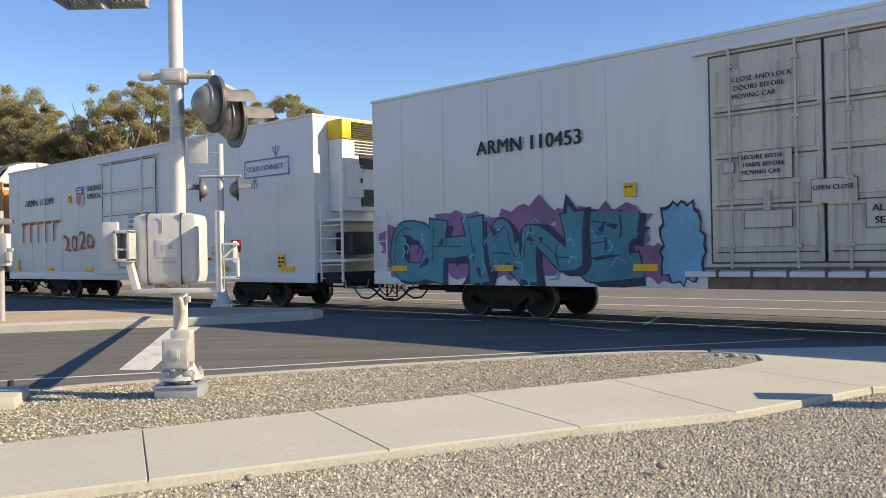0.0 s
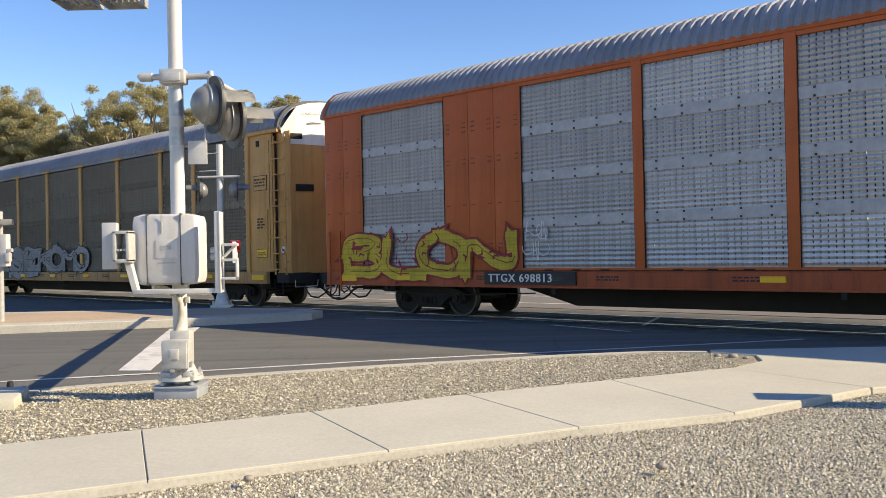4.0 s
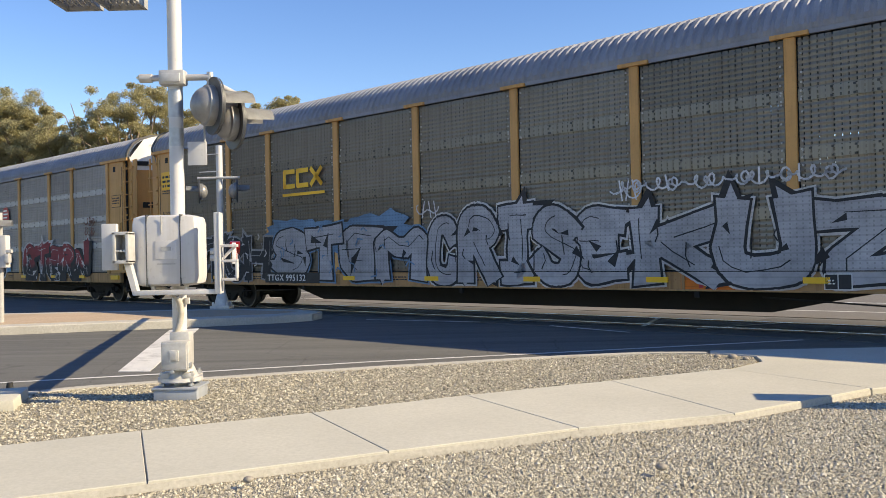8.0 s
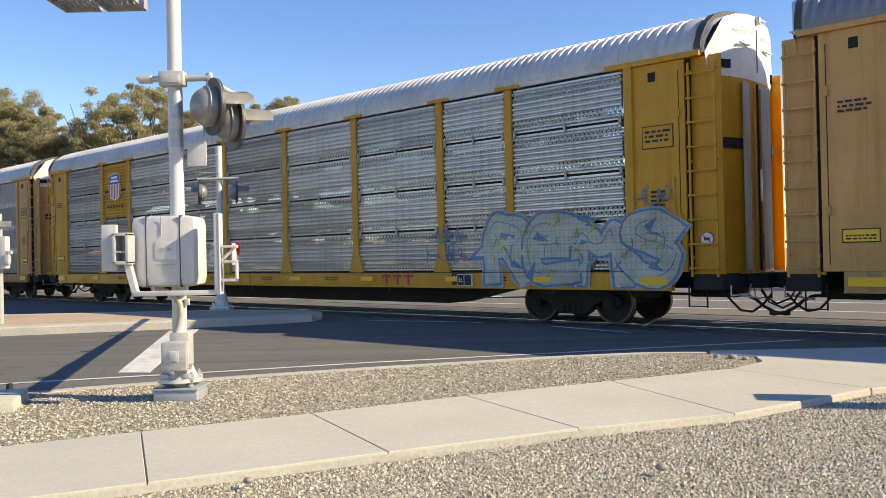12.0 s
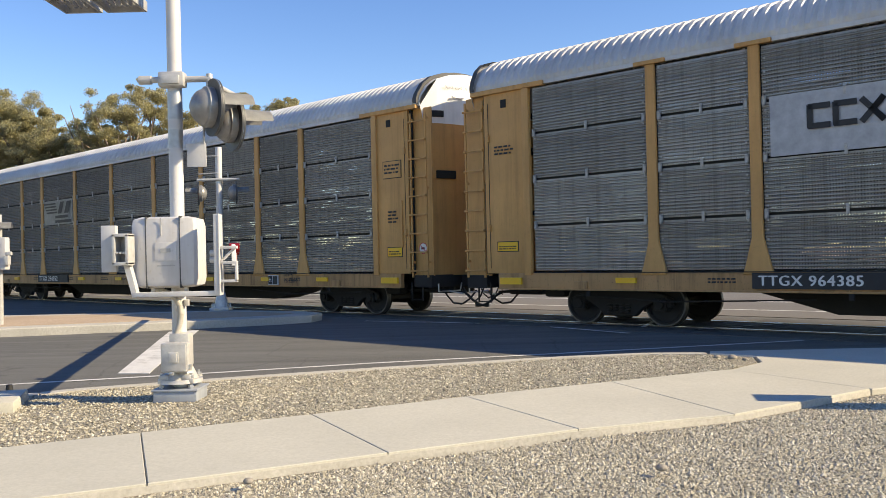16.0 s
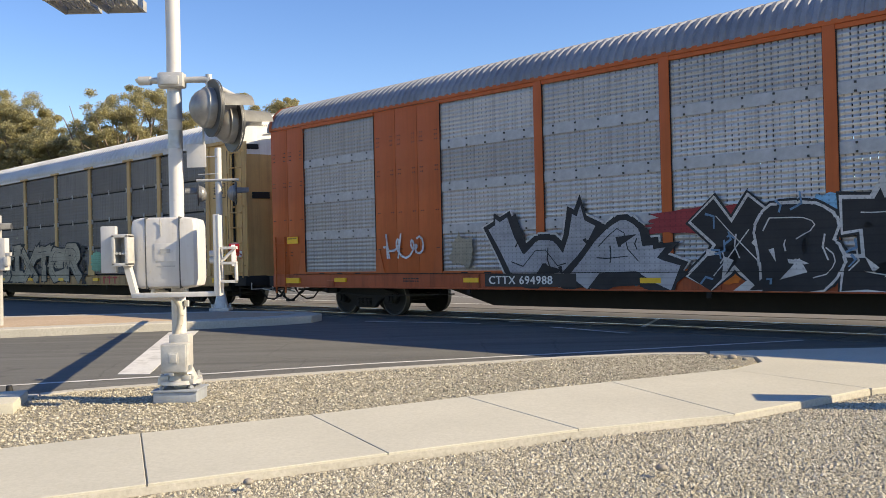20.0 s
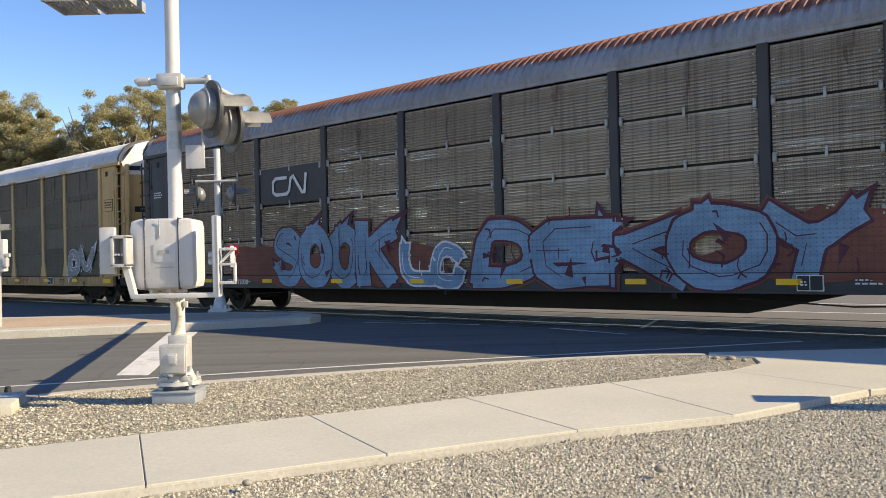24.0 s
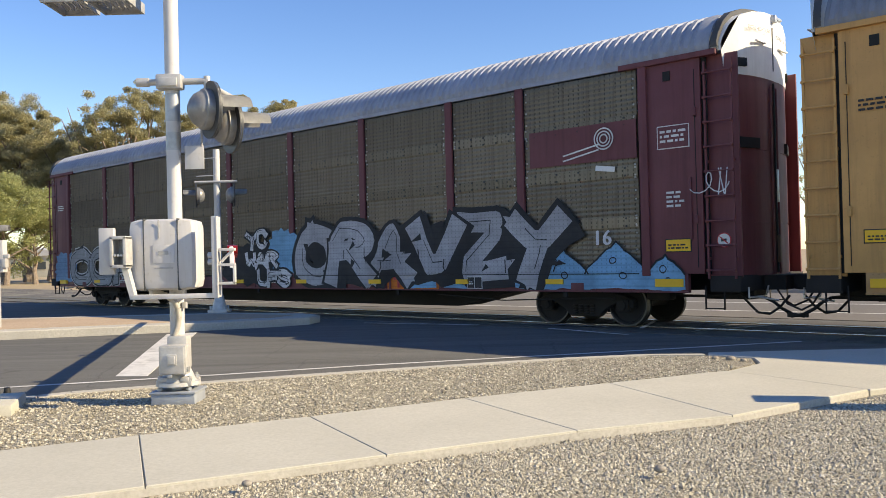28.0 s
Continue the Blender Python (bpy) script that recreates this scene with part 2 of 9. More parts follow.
ASPHALT = road_mat("asphalt", ((0.085, 0.085, 0.079), (0.135, 0.134, 0.125), (0.2, 0.198, 0.185)))
ASPHALT_OLD = ground_mat("asphalt_old", ((0.14, 0.132, 0.12), (0.18, 0.168, 0.153), (0.23, 0.213, 0.193)), 60, 0.9, 0.006)
CONCRETE = ground_mat("concrete", ((0.45, 0.43, 0.365), (0.52, 0.5, 0.425), (0.58, 0.555, 0.475)), 40, 0.85, 0.002, 0.6)
CURB = ground_mat("curb_concrete", ((0.38, 0.36, 0.31), (0.48, 0.455, 0.4), (0.57, 0.545, 0.49)), 30, 0.9, 0.003, 1.2)
BRICK_PAVE = ground_mat("median_paving", ((0.38, 0.28, 0.2), (0.47, 0.36, 0.26), (0.53, 0.42, 0.32)), 22, 0.9, 0.004, 0.5)
DIRT = ground_mat("dry_earth", ((0.3, 0.23, 0.15), (0.4, 0.32, 0.22), (0.48, 0.4, 0.29)), 9, 0.95, 0.03, 0.06)
BALLAST = pebbles("ballast", ((0.05, 0.05, 0.05), (0.09, 0.085, 0.08), (0.13, 0.12, 0.11), (0.19, 0.18, 0.17), (0.26, 0.24, 0.22)), 14)
STONES = ((0.18, 0.16, 0.118), (0.32, 0.289, 0.218), (0.42, 0.383, 0.295), (0.485, 0.445, 0.35), (0.595, 0.55, 0.45))
GRAVEL = pebbles("gravel", ((0.16, 0.14, 0.1), (0.37, 0.33, 0.25), (0.46, 0.415, 0.315), (0.52, 0.47, 0.37), (0.61, 0.565, 0.46)), 75)
STONE = stone_mat("loose_stone", STONES)
ROCK = ground_mat("rock_grey", ((0.2, 0.18, 0.15), (0.3, 0.27, 0.23), (0.4, 0.37, 0.32)), 30, 0.9, 0.004, 2.0)
LINE = paint("road_paint", (0.62, 0.61, 0.58), 0.7, 0.55, (0.09, 0.085, 0.08), streak=False)
ZINC = plain("galvanised_steel", (0.42, 0.43, 0.44), 0.42, 0.6, 0.2, 7)
WHITE_METAL = paint("white_enamel", (0.58, 0.57, 0.56), 0.4, 0.35, (0.28, 0.24, 0.2))
ALU = plain("cast_aluminium", (0.5, 0.49, 0.47), 0.5, 0.25, 0.16, 9)
BLACK = plain("black_enamel", (0.02, 0.021, 0.022), 0.45)
PLINTH_GREY = paint("plinth_grey", (0.34, 0.37, 0.41), 0.5, 0.3, (0.2, 0.18, 0.15), 0.2)
CONDUIT = plain("conduit_plastic", (0.43, 0.4, 0.35), 0.6)
HOOD_GREY = plain("hood_grey", (0.36, 0.36, 0.35), 0.55)
LAMP_GREY = plain("lamp_grey", (0.25, 0.25, 0.25), 0.4, 0.35)
SHIELD_GREY = plain("shield_grey", (0.045, 0.05, 0.055), 0.5)
DARK_LENS = plain("red_lens", (0.2, 0.012, 0.012), 0.15)
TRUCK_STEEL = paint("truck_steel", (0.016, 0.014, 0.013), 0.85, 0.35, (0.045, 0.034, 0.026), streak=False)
ROOF_EDGE = plain("roof_edge", (0.06, 0.058, 0.055), 0.6)
ZINC_DULL = paint("dull_zinc", (0.4, 0.4, 0.4), 0.55, 0.5, (0.16, 0.12, 0.08), 0.2)
CLIP_ZINC = plain("clip_zinc", (0.4, 0.39, 0.37), 0.55, 0.2)
TREAD = plain("wheel_tread", (0.1, 0.095, 0.09), 0.5, 0.6, 0.2)
RAIL_STEEL = paint("rail_steel", (0.12, 0.07, 0.045), 0.7, 0.4, streak=False)
RAIL_TOP = plain("rail_top", (0.5, 0.5, 0.5), 0.25, 0.9)
YELLOW = paint("reflective_yellow", (0.95, 0.5, 0.012), 0.35, 0.12, streak=False)
RUBBER_GREY = plain("grey_rubber", (0.1, 0.097, 0.09), 0.8)
PANEL_GREY = ground_mat("crossing_panel_grey", ((0.07, 0.066, 0.06), (0.11, 0.105, 0.098), (0.16, 0.15, 0.14)), 40, 0.9, 0.004)
RUBBER = plain("rubber", (0.015, 0.015, 0.015), 0.7)
# black for slots and seams, also for shade sheets behind posts and corners
SLOT_SHADE_BLACK = plain("door_slot", (0.012, 0.012, 0.012), 0.8)
PLATE_BLACK = paint("number_board", (0.018, 0.018, 0.02), 0.55, 0.25, streak=False)
INK_WHITE = paint("lettering_white", (0.72, 0.72, 0.7), 0.6, 0.3, streak=False)
INK_BLACK = plain("lettering_black", (0.02, 0.02, 0.022), 0.6)
BARK = ground_mat("bark", ((0.14, 0.1, 0.075), (0.24, 0.19, 0.15), (0.36, 0.31, 0.26)), 5, 0.9, 0.02, 0.8)
LEAVES = leaf_mat("eucalyptus_leaf", (0.21, 0.2, 0.1), (0.36, 0.33, 0.172), (0.52, 0.465, 0.272))
LEAVES_BRIGHT = leaf_mat("shrub_leaf", (0.2, 0.215, 0.085), (0.34, 0.36, 0.15), (0.47, 0.47, 0.22))
GLASS_DIM = plain("far_window", (0.05, 0.06, 0.07), 0.2)


# ---- mesh tools ----
def finish(bm, name):
    me = bpy.data.meshes.new(name)
    bm.to_mesh(me)
    bm.free()
    me.polygons.foreach_set("use_smooth", [True] * len(me.polygons))
    me.set_sharp_from_angle(angle=radians(38))
    return me


def put(name, me, material, parent=None, at=(0, 0, 0), label="", turn=None):
    """One object on a mesh that others may share; the material sits on the object."""
    ob = new(name, me)
    if not me.materials:
        me.materials.append(None)
    ob.material_slots[0].link = "OBJECT"
    ob.material_slots[0].material = material
    if parent is not None:
        ob.parent = parent
    ob.location = at
    if turn is not None:
        ob.rotation_euler = turn
    if label:
        ob["label"] = label
    return ob


def part(name, bm, material, parent, label=""):
    me = finish(bm, name)
    return put(name, me, material, parent, label=label)


CACHE = {}


def add_box(bm, c, s, bevel=0.0, m=None):
    v = bmesh.ops.create_cube(bm, size=1)["verts"]
    bmesh.ops.scale(bm, vec=s, verts=v)
    if bevel:
        es = list({e for x in v for e in x.link_edges})
        v = list({x for f in bmesh.ops.bevel(bm, geom=es, offset=bevel, segments=2, affect="EDGES", profile=0.6)["faces"] for x in f.verts}
                 | {x for x in v if x.is_valid})
    bmesh.ops.translate(bm, vec=c, verts=v)
    if m is not None:
        bmesh.ops.transform(bm, matrix=m, verts=v)
    return v


def add_tube(bm, a, b, r, seg=10, r2=None):
    a, b = Vector(a), Vector(b)
    d = b - a
    m = Matrix.Translation((a + b) / 2) @ d.to_track_quat("Z", "Y").to_matrix().to_4x4()
    return bmesh.ops.create_cone(bm, cap_ends=True, segments=seg, radius1=r, radius2=r if r2 is None else r2,
                                 depth=d.length, matrix=m)["verts"]


def add_path(bm, pts, r, seg=8):
    for a, b in zip(pts, pts[1:]):
        add_tube(bm, a, b, r, seg)


def box_mesh(sx, sy, sz, bevel=0.0):
    key = ("box", round(sx, 3), round(sy, 3), round(sz, 3), bevel)
    if key not in CACHE:
        bm = bmesh.new()
        add_box(bm, (0, 0, 0), (sx, sy, sz), bevel)
        CACHE[key] = finish(bm, "box")
    return CACHE[key]


def prism(pts, y0, y1):
    """A flat outline in x and z, given thickness along y."""
    bm = bmesh.new()
    a = [bm.verts.new((x, y0, z)) for x, z in pts]
    b = [bm.verts.new((x, y1, z)) for x, z in pts]
    n = len(pts)
    bm.faces.new(a)
    bm.faces.new(b[::-1])
    for i in range(n):
        bm.faces.new((a[i], b[i], b[(i + 1) % n], a[(i + 1) % n]))
    bmesh.ops.recalc_face_normals(bm, faces=bm.faces)
    return bm


def slab(pts, z0, z1, bevel=0.0):
    """A flat outline in x and y, given thickness along z."""
    bm = bmesh.new()
    a = [bm.verts.new((x, y, z0)) for x, y in pts]
    b = [bm.verts.new((x, y, z1)) for x, y in pts]
    n = len(pts)
    bm.faces.new(a[::-1])
    top = bm.faces.new(b)
    for i in range(n):
        bm.faces.new((a[i], a[(i + 1) % n], b[(i + 1) % n], b[i]))
    bmesh.ops.recalc_face_normals(bm, faces=bm.faces)
    if bevel:
        bmesh.ops.bevel(bm, geom=list(top.edges), offset=bevel, segments=1, affect="EDGES", profile=0.5)
    return bm


def letters(body, size, offset=0.0, spacing=1.0, shear=0.0, align="LEFT"):
    """Flat lettering in the built-in font, as a mesh in x and y."""
    offset = offset if len(body) == 1 else 0.0
    key = ("text", body, size, offset, spacing, shear, align)
    if key not in CACHE:
        cu = bpy.data.curves.new("lettering", "FONT")
        cu.body, cu.size, cu.offset, cu.space_character, cu.shear, cu.align_x = body, size, offset, spacing, shear, align
        cu.resolution_u = 3
        ob = bpy.data.objects.new("lettering", cu)
        me = bpy.data.meshes.new_from_object(ob)
        bpy.data.objects.remove(ob)
        bpy.data.curves.remove(cu)
        CACHE[key] = me
    return CACHE[key]


UPRIGHT = Euler((radians(90), 0, 0))

# ---- the railway line ----
PHI = 47.97                                    # the track's bearing
AWAY = Vector((-math.sin(radians(PHI)), math.cos(radians(PHI)), 0))    # along the track, against the train's way
ACROSS = Vector((math.cos(radians(PHI)), math.sin(radians(PHI)), 0))   # square to the track, from the camera's side
MIDDLE = 15.62                                 # from the eye to the track's middle
TRACK_TURN = PHI - 90


def along(u, w=0.0, z=0.0):
    """A place u metres along the line and w metres beyond its middle."""
    p = AWAY * u + ACROSS * (MIDDLE + w)
    return (p.x, p.y, z)


# ---- railcars: local x runs forward from the rear end, y away from the camera, z up from the rail ----
NEAR = -1.555
WHEEL_R = 0.42
SPINNING = []


def wheel_meshes():
    if "wheelset" not in CACHE:
        prof = ((0.0, 0.1), (0.12, 0.1), (0.16, 0.045), (0.33, 0.04), (0.36, 0.07), (0.42, 0.07), (0.425, -0.05), (0.45, -0.07), (0.44, -0.085),
                (0.36, -0.085), (0.34, -0.03), (0.15, -0.03), (0.12, -0.06), (0.0, -0.06))
        bm = bmesh.new()
        for side in (-1, 1):
            rings = []
            for r, y in prof:
                rings.append([bm.verts.new((max(r, 0.001) * math.cos(a), side * (0.76 + y), max(r, 0.001) * math.sin(a)))
                              for a in (2 * math.pi * i / 28 for i in range(28))])
            for p, q in zip(rings, rings[1:]):
                for i in range(28):
                    bm.faces.new((p[i], p[(i + 1) % 28], q[(i + 1) % 28], q[i]))
        add_tube(bm, (0, -0.95, 0), (0, 0.95, 0), 0.085, 12)
        bmesh.ops.recalc_face_normals(bm, faces=bm.faces)
        CACHE["wheelset"] = finish(bm, "wheelset")
        # polished tread ring
        for side in (-1, 1):
            bm = bmesh.new()
            a = [[bm.verts.new((r * math.cos(t), side * y, r * math.sin(t))) for t in (2 * math.pi * i / 28 for i in range(28))]
                 for r, y in ((0.395, 0.834), (0.424, 0.834), (0.428, 0.71))]
            for p, q in zip(a, a[1:]):
                for i in range(28):
                    bm.faces.new((p[i], p[(i + 1) % 28], q[(i + 1) % 28], q[i]))
            CACHE["tread", side] = finish(bm, "tread")
        # side frame casting
        for side, key in ((-1, "frame_near"), (1, "frame_far")):
            out = ((-1.12, 0.36), (-1.12, 0.52), (-0.9, 0.62), (-0.4, 0.7), (0.4, 0.7), (0.9, 0.62), (1.12, 0.52), (1.12, 0.36), (0.85, 0.36), (0.72, 0.46),
                   (0.5, 0.34), (0.34, 0.18), (-0.34, 0.18), (-0.5, 0.34), (-0.72, 0.46), (-0.85, 0.36))
            bm = prism(out, side * 0.93 - 0.07, side * 0.93 + 0.07)
            bmesh.ops.bevel(bm, geom=bm.edges[:], offset=0.02, segments=1, affect="EDGES")
            for s in (-1, 1):
                add_box(bm, (s * 0.89, side * 1.0, 0.42), (0.26, 0.12, 0.24), 0.03)
                add_tube(bm, (s * 0.89, side * 1.03, 0.42), (s * 0.89, side * 1.1, 0.42), 0.09, 12)
            CACHE[key] = finish(bm, key)
        bm = bmesh.new()
        for x in (-0.2, -0.07, 0.07, 0.2):
            for s in (-1, 1):
                for k in range(4):
                    add_tube(bm, (x, s * 1.02, 0.24 + k * 0.05), (x, s * 1.02, 0.265 + k * 0.05), 0.055, 10)
        CACHE["spring"] = finish(bm, "spring")
        bm = bmesh.new()
        add_box(bm, (0, 0, 0.55), (0.34, 1.9, 0.2), 0.03)
        for s in (-1, 1):
            add_box(bm, (s * 0.42, 0, 0.42), (0.07, 1.5, 0.12), 0.015)
            for q in (-1, 1):
                add_box(bm, (s * 0.45, q * 0.76, 0.42), (0.06, 0.12, 0.32), 0.01)
        CACHE["bolster"] = finish(bm, "bolster")


def truck(car, x):
    """A two-axle truck under a car: bolster, side frames, springs, brake gear and two turning wheelsets."""
    wheel_meshes()
    t = put("truck", CACHE["bolster"], TRUCK_STEEL, car, (x, 0, 0), "dark grimy cast steel truck with two axles")
    for key in ("frame_near", "frame_far"):
        put("side_frame", CACHE[key], TRUCK_STEEL, t)
    put("spring", CACHE["spring"], TRUCK_STEEL, t)
    for s in (-0.89, 0.89):
        w = put("wheelset", CACHE["wheelset"], TRUCK_STEEL, t, (s, 0, WHEEL_R))
        for side in (-1, 1):
            put("tread", CACHE["tread", side], TREAD, t, (s, 0, WHEEL_R), "bright worn steel tread")
        SPINNING.append((car, x + s, w))


def lettering(car, body, size, x, z, material, offset=0.0, spacing=1.0, name="lettering", y=NEAR - 0.03, shear=0.0, squeeze=1.0, lift=0.0):
    ob = put(name, letters(body, size, offset, spacing, shear), material, car, (x, y - lift, z), turn=UPRIGHT)
    ob.scale = (squeeze, 1, 1)
    if size >= 0.1:   # a second coat makes the strokes bold
        put(name, letters(body, size, offset, spacing, shear), material, car, (x + size * 0.06, y - lift + 0.001, z + size * 0.015), turn=UPRIGHT).scale = (squeeze, 1, 1)
    return ob


def plate(car, name, x, z, sx, sz, material, y=NEAR - 0.012, label="", thick=0.012):
    return put(name, box_mesh(sx, thick, sz), material, car, (x, y, z), label)


def bars(car, x, z, rows, width, size, material, y=NEAR - 0.024, seed=1):
    """Writing too small to read: plain bars."""
    rnd = random.Random(seed)
    bm = bmesh.new()
    for r in range(rows):
        at = 0.0
        while at < width - size:
            w = min(rnd.uniform(0.8, 3.0) * size, width - at)
            add_box(bm, (x + at + w / 2, y, z - r * size * 1.6), (w, 0.004, size * 0.8))
            at += w + size * 0.7
    ob = part("stencil", bm, material, car)
    ob["kind"] = "stuff"
    return ob


def roof_mesh(e0, e1, pitch, depth, profile, wavy=True):
    key = ("roof", e0, e1, pitch, depth, len(profile))
    if key in CACHE:
        return CACHE[key]
    bm = bmesh.new()
    count = int((e1 - e0) / pitch)
    xs = []
    for i in range(count):
        x = e0 + i * pitch
        xs += [(x, 0.0), (x + pitch * 0.3, 0.0), (x + pitch * 0.45, depth), (x + pitch * 0.85, depth)]
    xs.append((e1, 0.0))
    rows = []
    for x, d in xs:
        row = []
        for i, (y, z) in enumerate(profile):
            k = 0.0 if i in (0, len(profile) - 1) else d
            ang = math.atan2(z - 4.6, y)
            row.append(bm.verts.new((x, y + k * math.cos(ang), z + k * math.sin(ang))))
        rows.append(row)
    for p, q in zip(rows, rows[1:]):
        for i in range(len(profile) - 1):
            bm.faces.new((p[i], p[i + 1], q[i + 1], q[i]))
    for row in (rows[0], rows[-1]):
        bm.faces.new(row)
    bmesh.ops.recalc_face_normals(bm, faces=bm.faces)
    CACHE[key] = finish(bm, "roof")
    return CACHE[key]


HALF = ((-1.56, 4.93), (-1.57, 5.02), (-1.52, 5.16), (-1.36, 5.4), (-1.12, 5.58), (-0.75, 5.7), (-0.35, 5.755), (0.0, 5.77))
ROOF = HALF + tuple((-y, z) for y, z in HALF[-2::-1])


def ribbed_panel(w, h, ribs, depth, rim=0.03):
    """A rack side panel, ribbed level by level, with a flat rim."""
    key = ("panel", round(w, 3), round(h, 3), ribs, depth)
    if key in CACHE:
        return CACHE[key]
    prof = [(-h / 2, 0.0)]
    step = (h - 2 * rim) / ribs if ribs else 0
    for i in range(ribs):
        z = -h / 2 + rim + i * step
        prof += [(z, 0.0), (z + step * 0.3, -depth), (z + step * 0.6, -depth), (z + step * 0.9, 0.0)]
    prof.append((h / 2, 0.0))
    bm = bmesh.new()
    a = [bm.verts.new((-w / 2, y, z)) for z, y in prof]
    b = [bm.verts.new((w / 2, y, z)) for z, y in prof]
    for i in range(len(prof) - 1):
        bm.faces.new((a[i], b[i], b[i + 1], a[i + 1]))
    c = [bm.verts.new((x, 0.03, z)) for x, z in ((-w / 2, -h / 2), (w / 2, -h / 2), (w / 2, h / 2), (-w / 2, h / 2))]
    bm.faces.new(c[::-1])
    for p, q in (((a[0], b[0]), (c[0], c[1])), ((b[-1], a[-1]), (c[2], c[3]))):
        bm.faces.new((p[0], p[1], q[1], q[0]))
    CACHE[key] = finish(bm, "screen_panel")
    return CACHE[key]


def bolts_mesh(w, h):
    key = ("bolts", round(w, 3), round(h, 3))
    if key not in CACHE:
        bm = bmesh.new()
        for i in range(5):
            for z in (-0.07, 0.07):
                add_box(bm, (-w / 2 + w * (i + 0.5) / 5, 0, z), (0.035, 0.02, 0.035))
        CACHE[key] = finish(bm, "bolts")
    return CACHE[key]


def post_mesh(foot, head):
    key = ("post", foot, head)
    if key not in CACHE:
        pts = [(-0.27 if foot else -0.095, 1.0), (0.27 if foot else 0.095, 1.0)]
        if foot:
            pts += [(0.22, 1.15), (0.1, 1.62)]
        pts += [(0.095, 4.87), (-0.095, 4.87)]
        if foot:
            pts += [(-0.1, 1.62), (-0.22, 1.15)]
        bm = prism(pts, NEAR - 0.035, NEAR + 0.02)
        bmesh.ops.bevel(bm, geom=[e for e in bm.edges if abs(e.verts[0].co.y - e.verts[1].co.y) < 1e-4 and e.verts[0].co.y < NEAR - 0.02],
                        offset=0.012, segments=1, affect="EDGES")
        if head:
            add_box(bm, (0, NEAR - 0.02, 4.885), (0.62, 0.1, 0.075), 0.01)
        CACHE[key] = finish(bm, "post")
    return CACHE[key]


def ladder_mesh():
    if "ladder" not in CACHE:
        bm = bmesh.new()
        for x in (-0.24, 0.24):
            add_box(bm, (x, 0, 2.85), (0.035, 0.035, 3.8))
        for i in range(9):
            z = 1.1 + i * 0.43
            add_tube(bm, (-0.26, -0.06, z), (0.26, -0.06, z), 0.017, 6)
            for x in (-0.24, 0.24):
                add_box(bm, (x, -0.035, z), (0.05, 0.07, 0.05), 0.012)
        for z in (1.3, 3.0, 4.6):
            for x in (-0.24, 0.24):
                add_box(bm, (x, 0.04, z), (0.04, 0.08, 0.05))
        CACHE["ladder"] = finish(bm, "ladder")
    return CACHE["ladder"]


def end_curve():
    """The plan of a rack's end doors: a shallow bulge, near side to far side, as x outward and y."""
    pts = []
    for i in range(11):
        y = -1.38 + 2.76 * i / 10
        pts.append((0.32 * (1 - abs(y / 1.38) ** 2.6), y))
    return pts


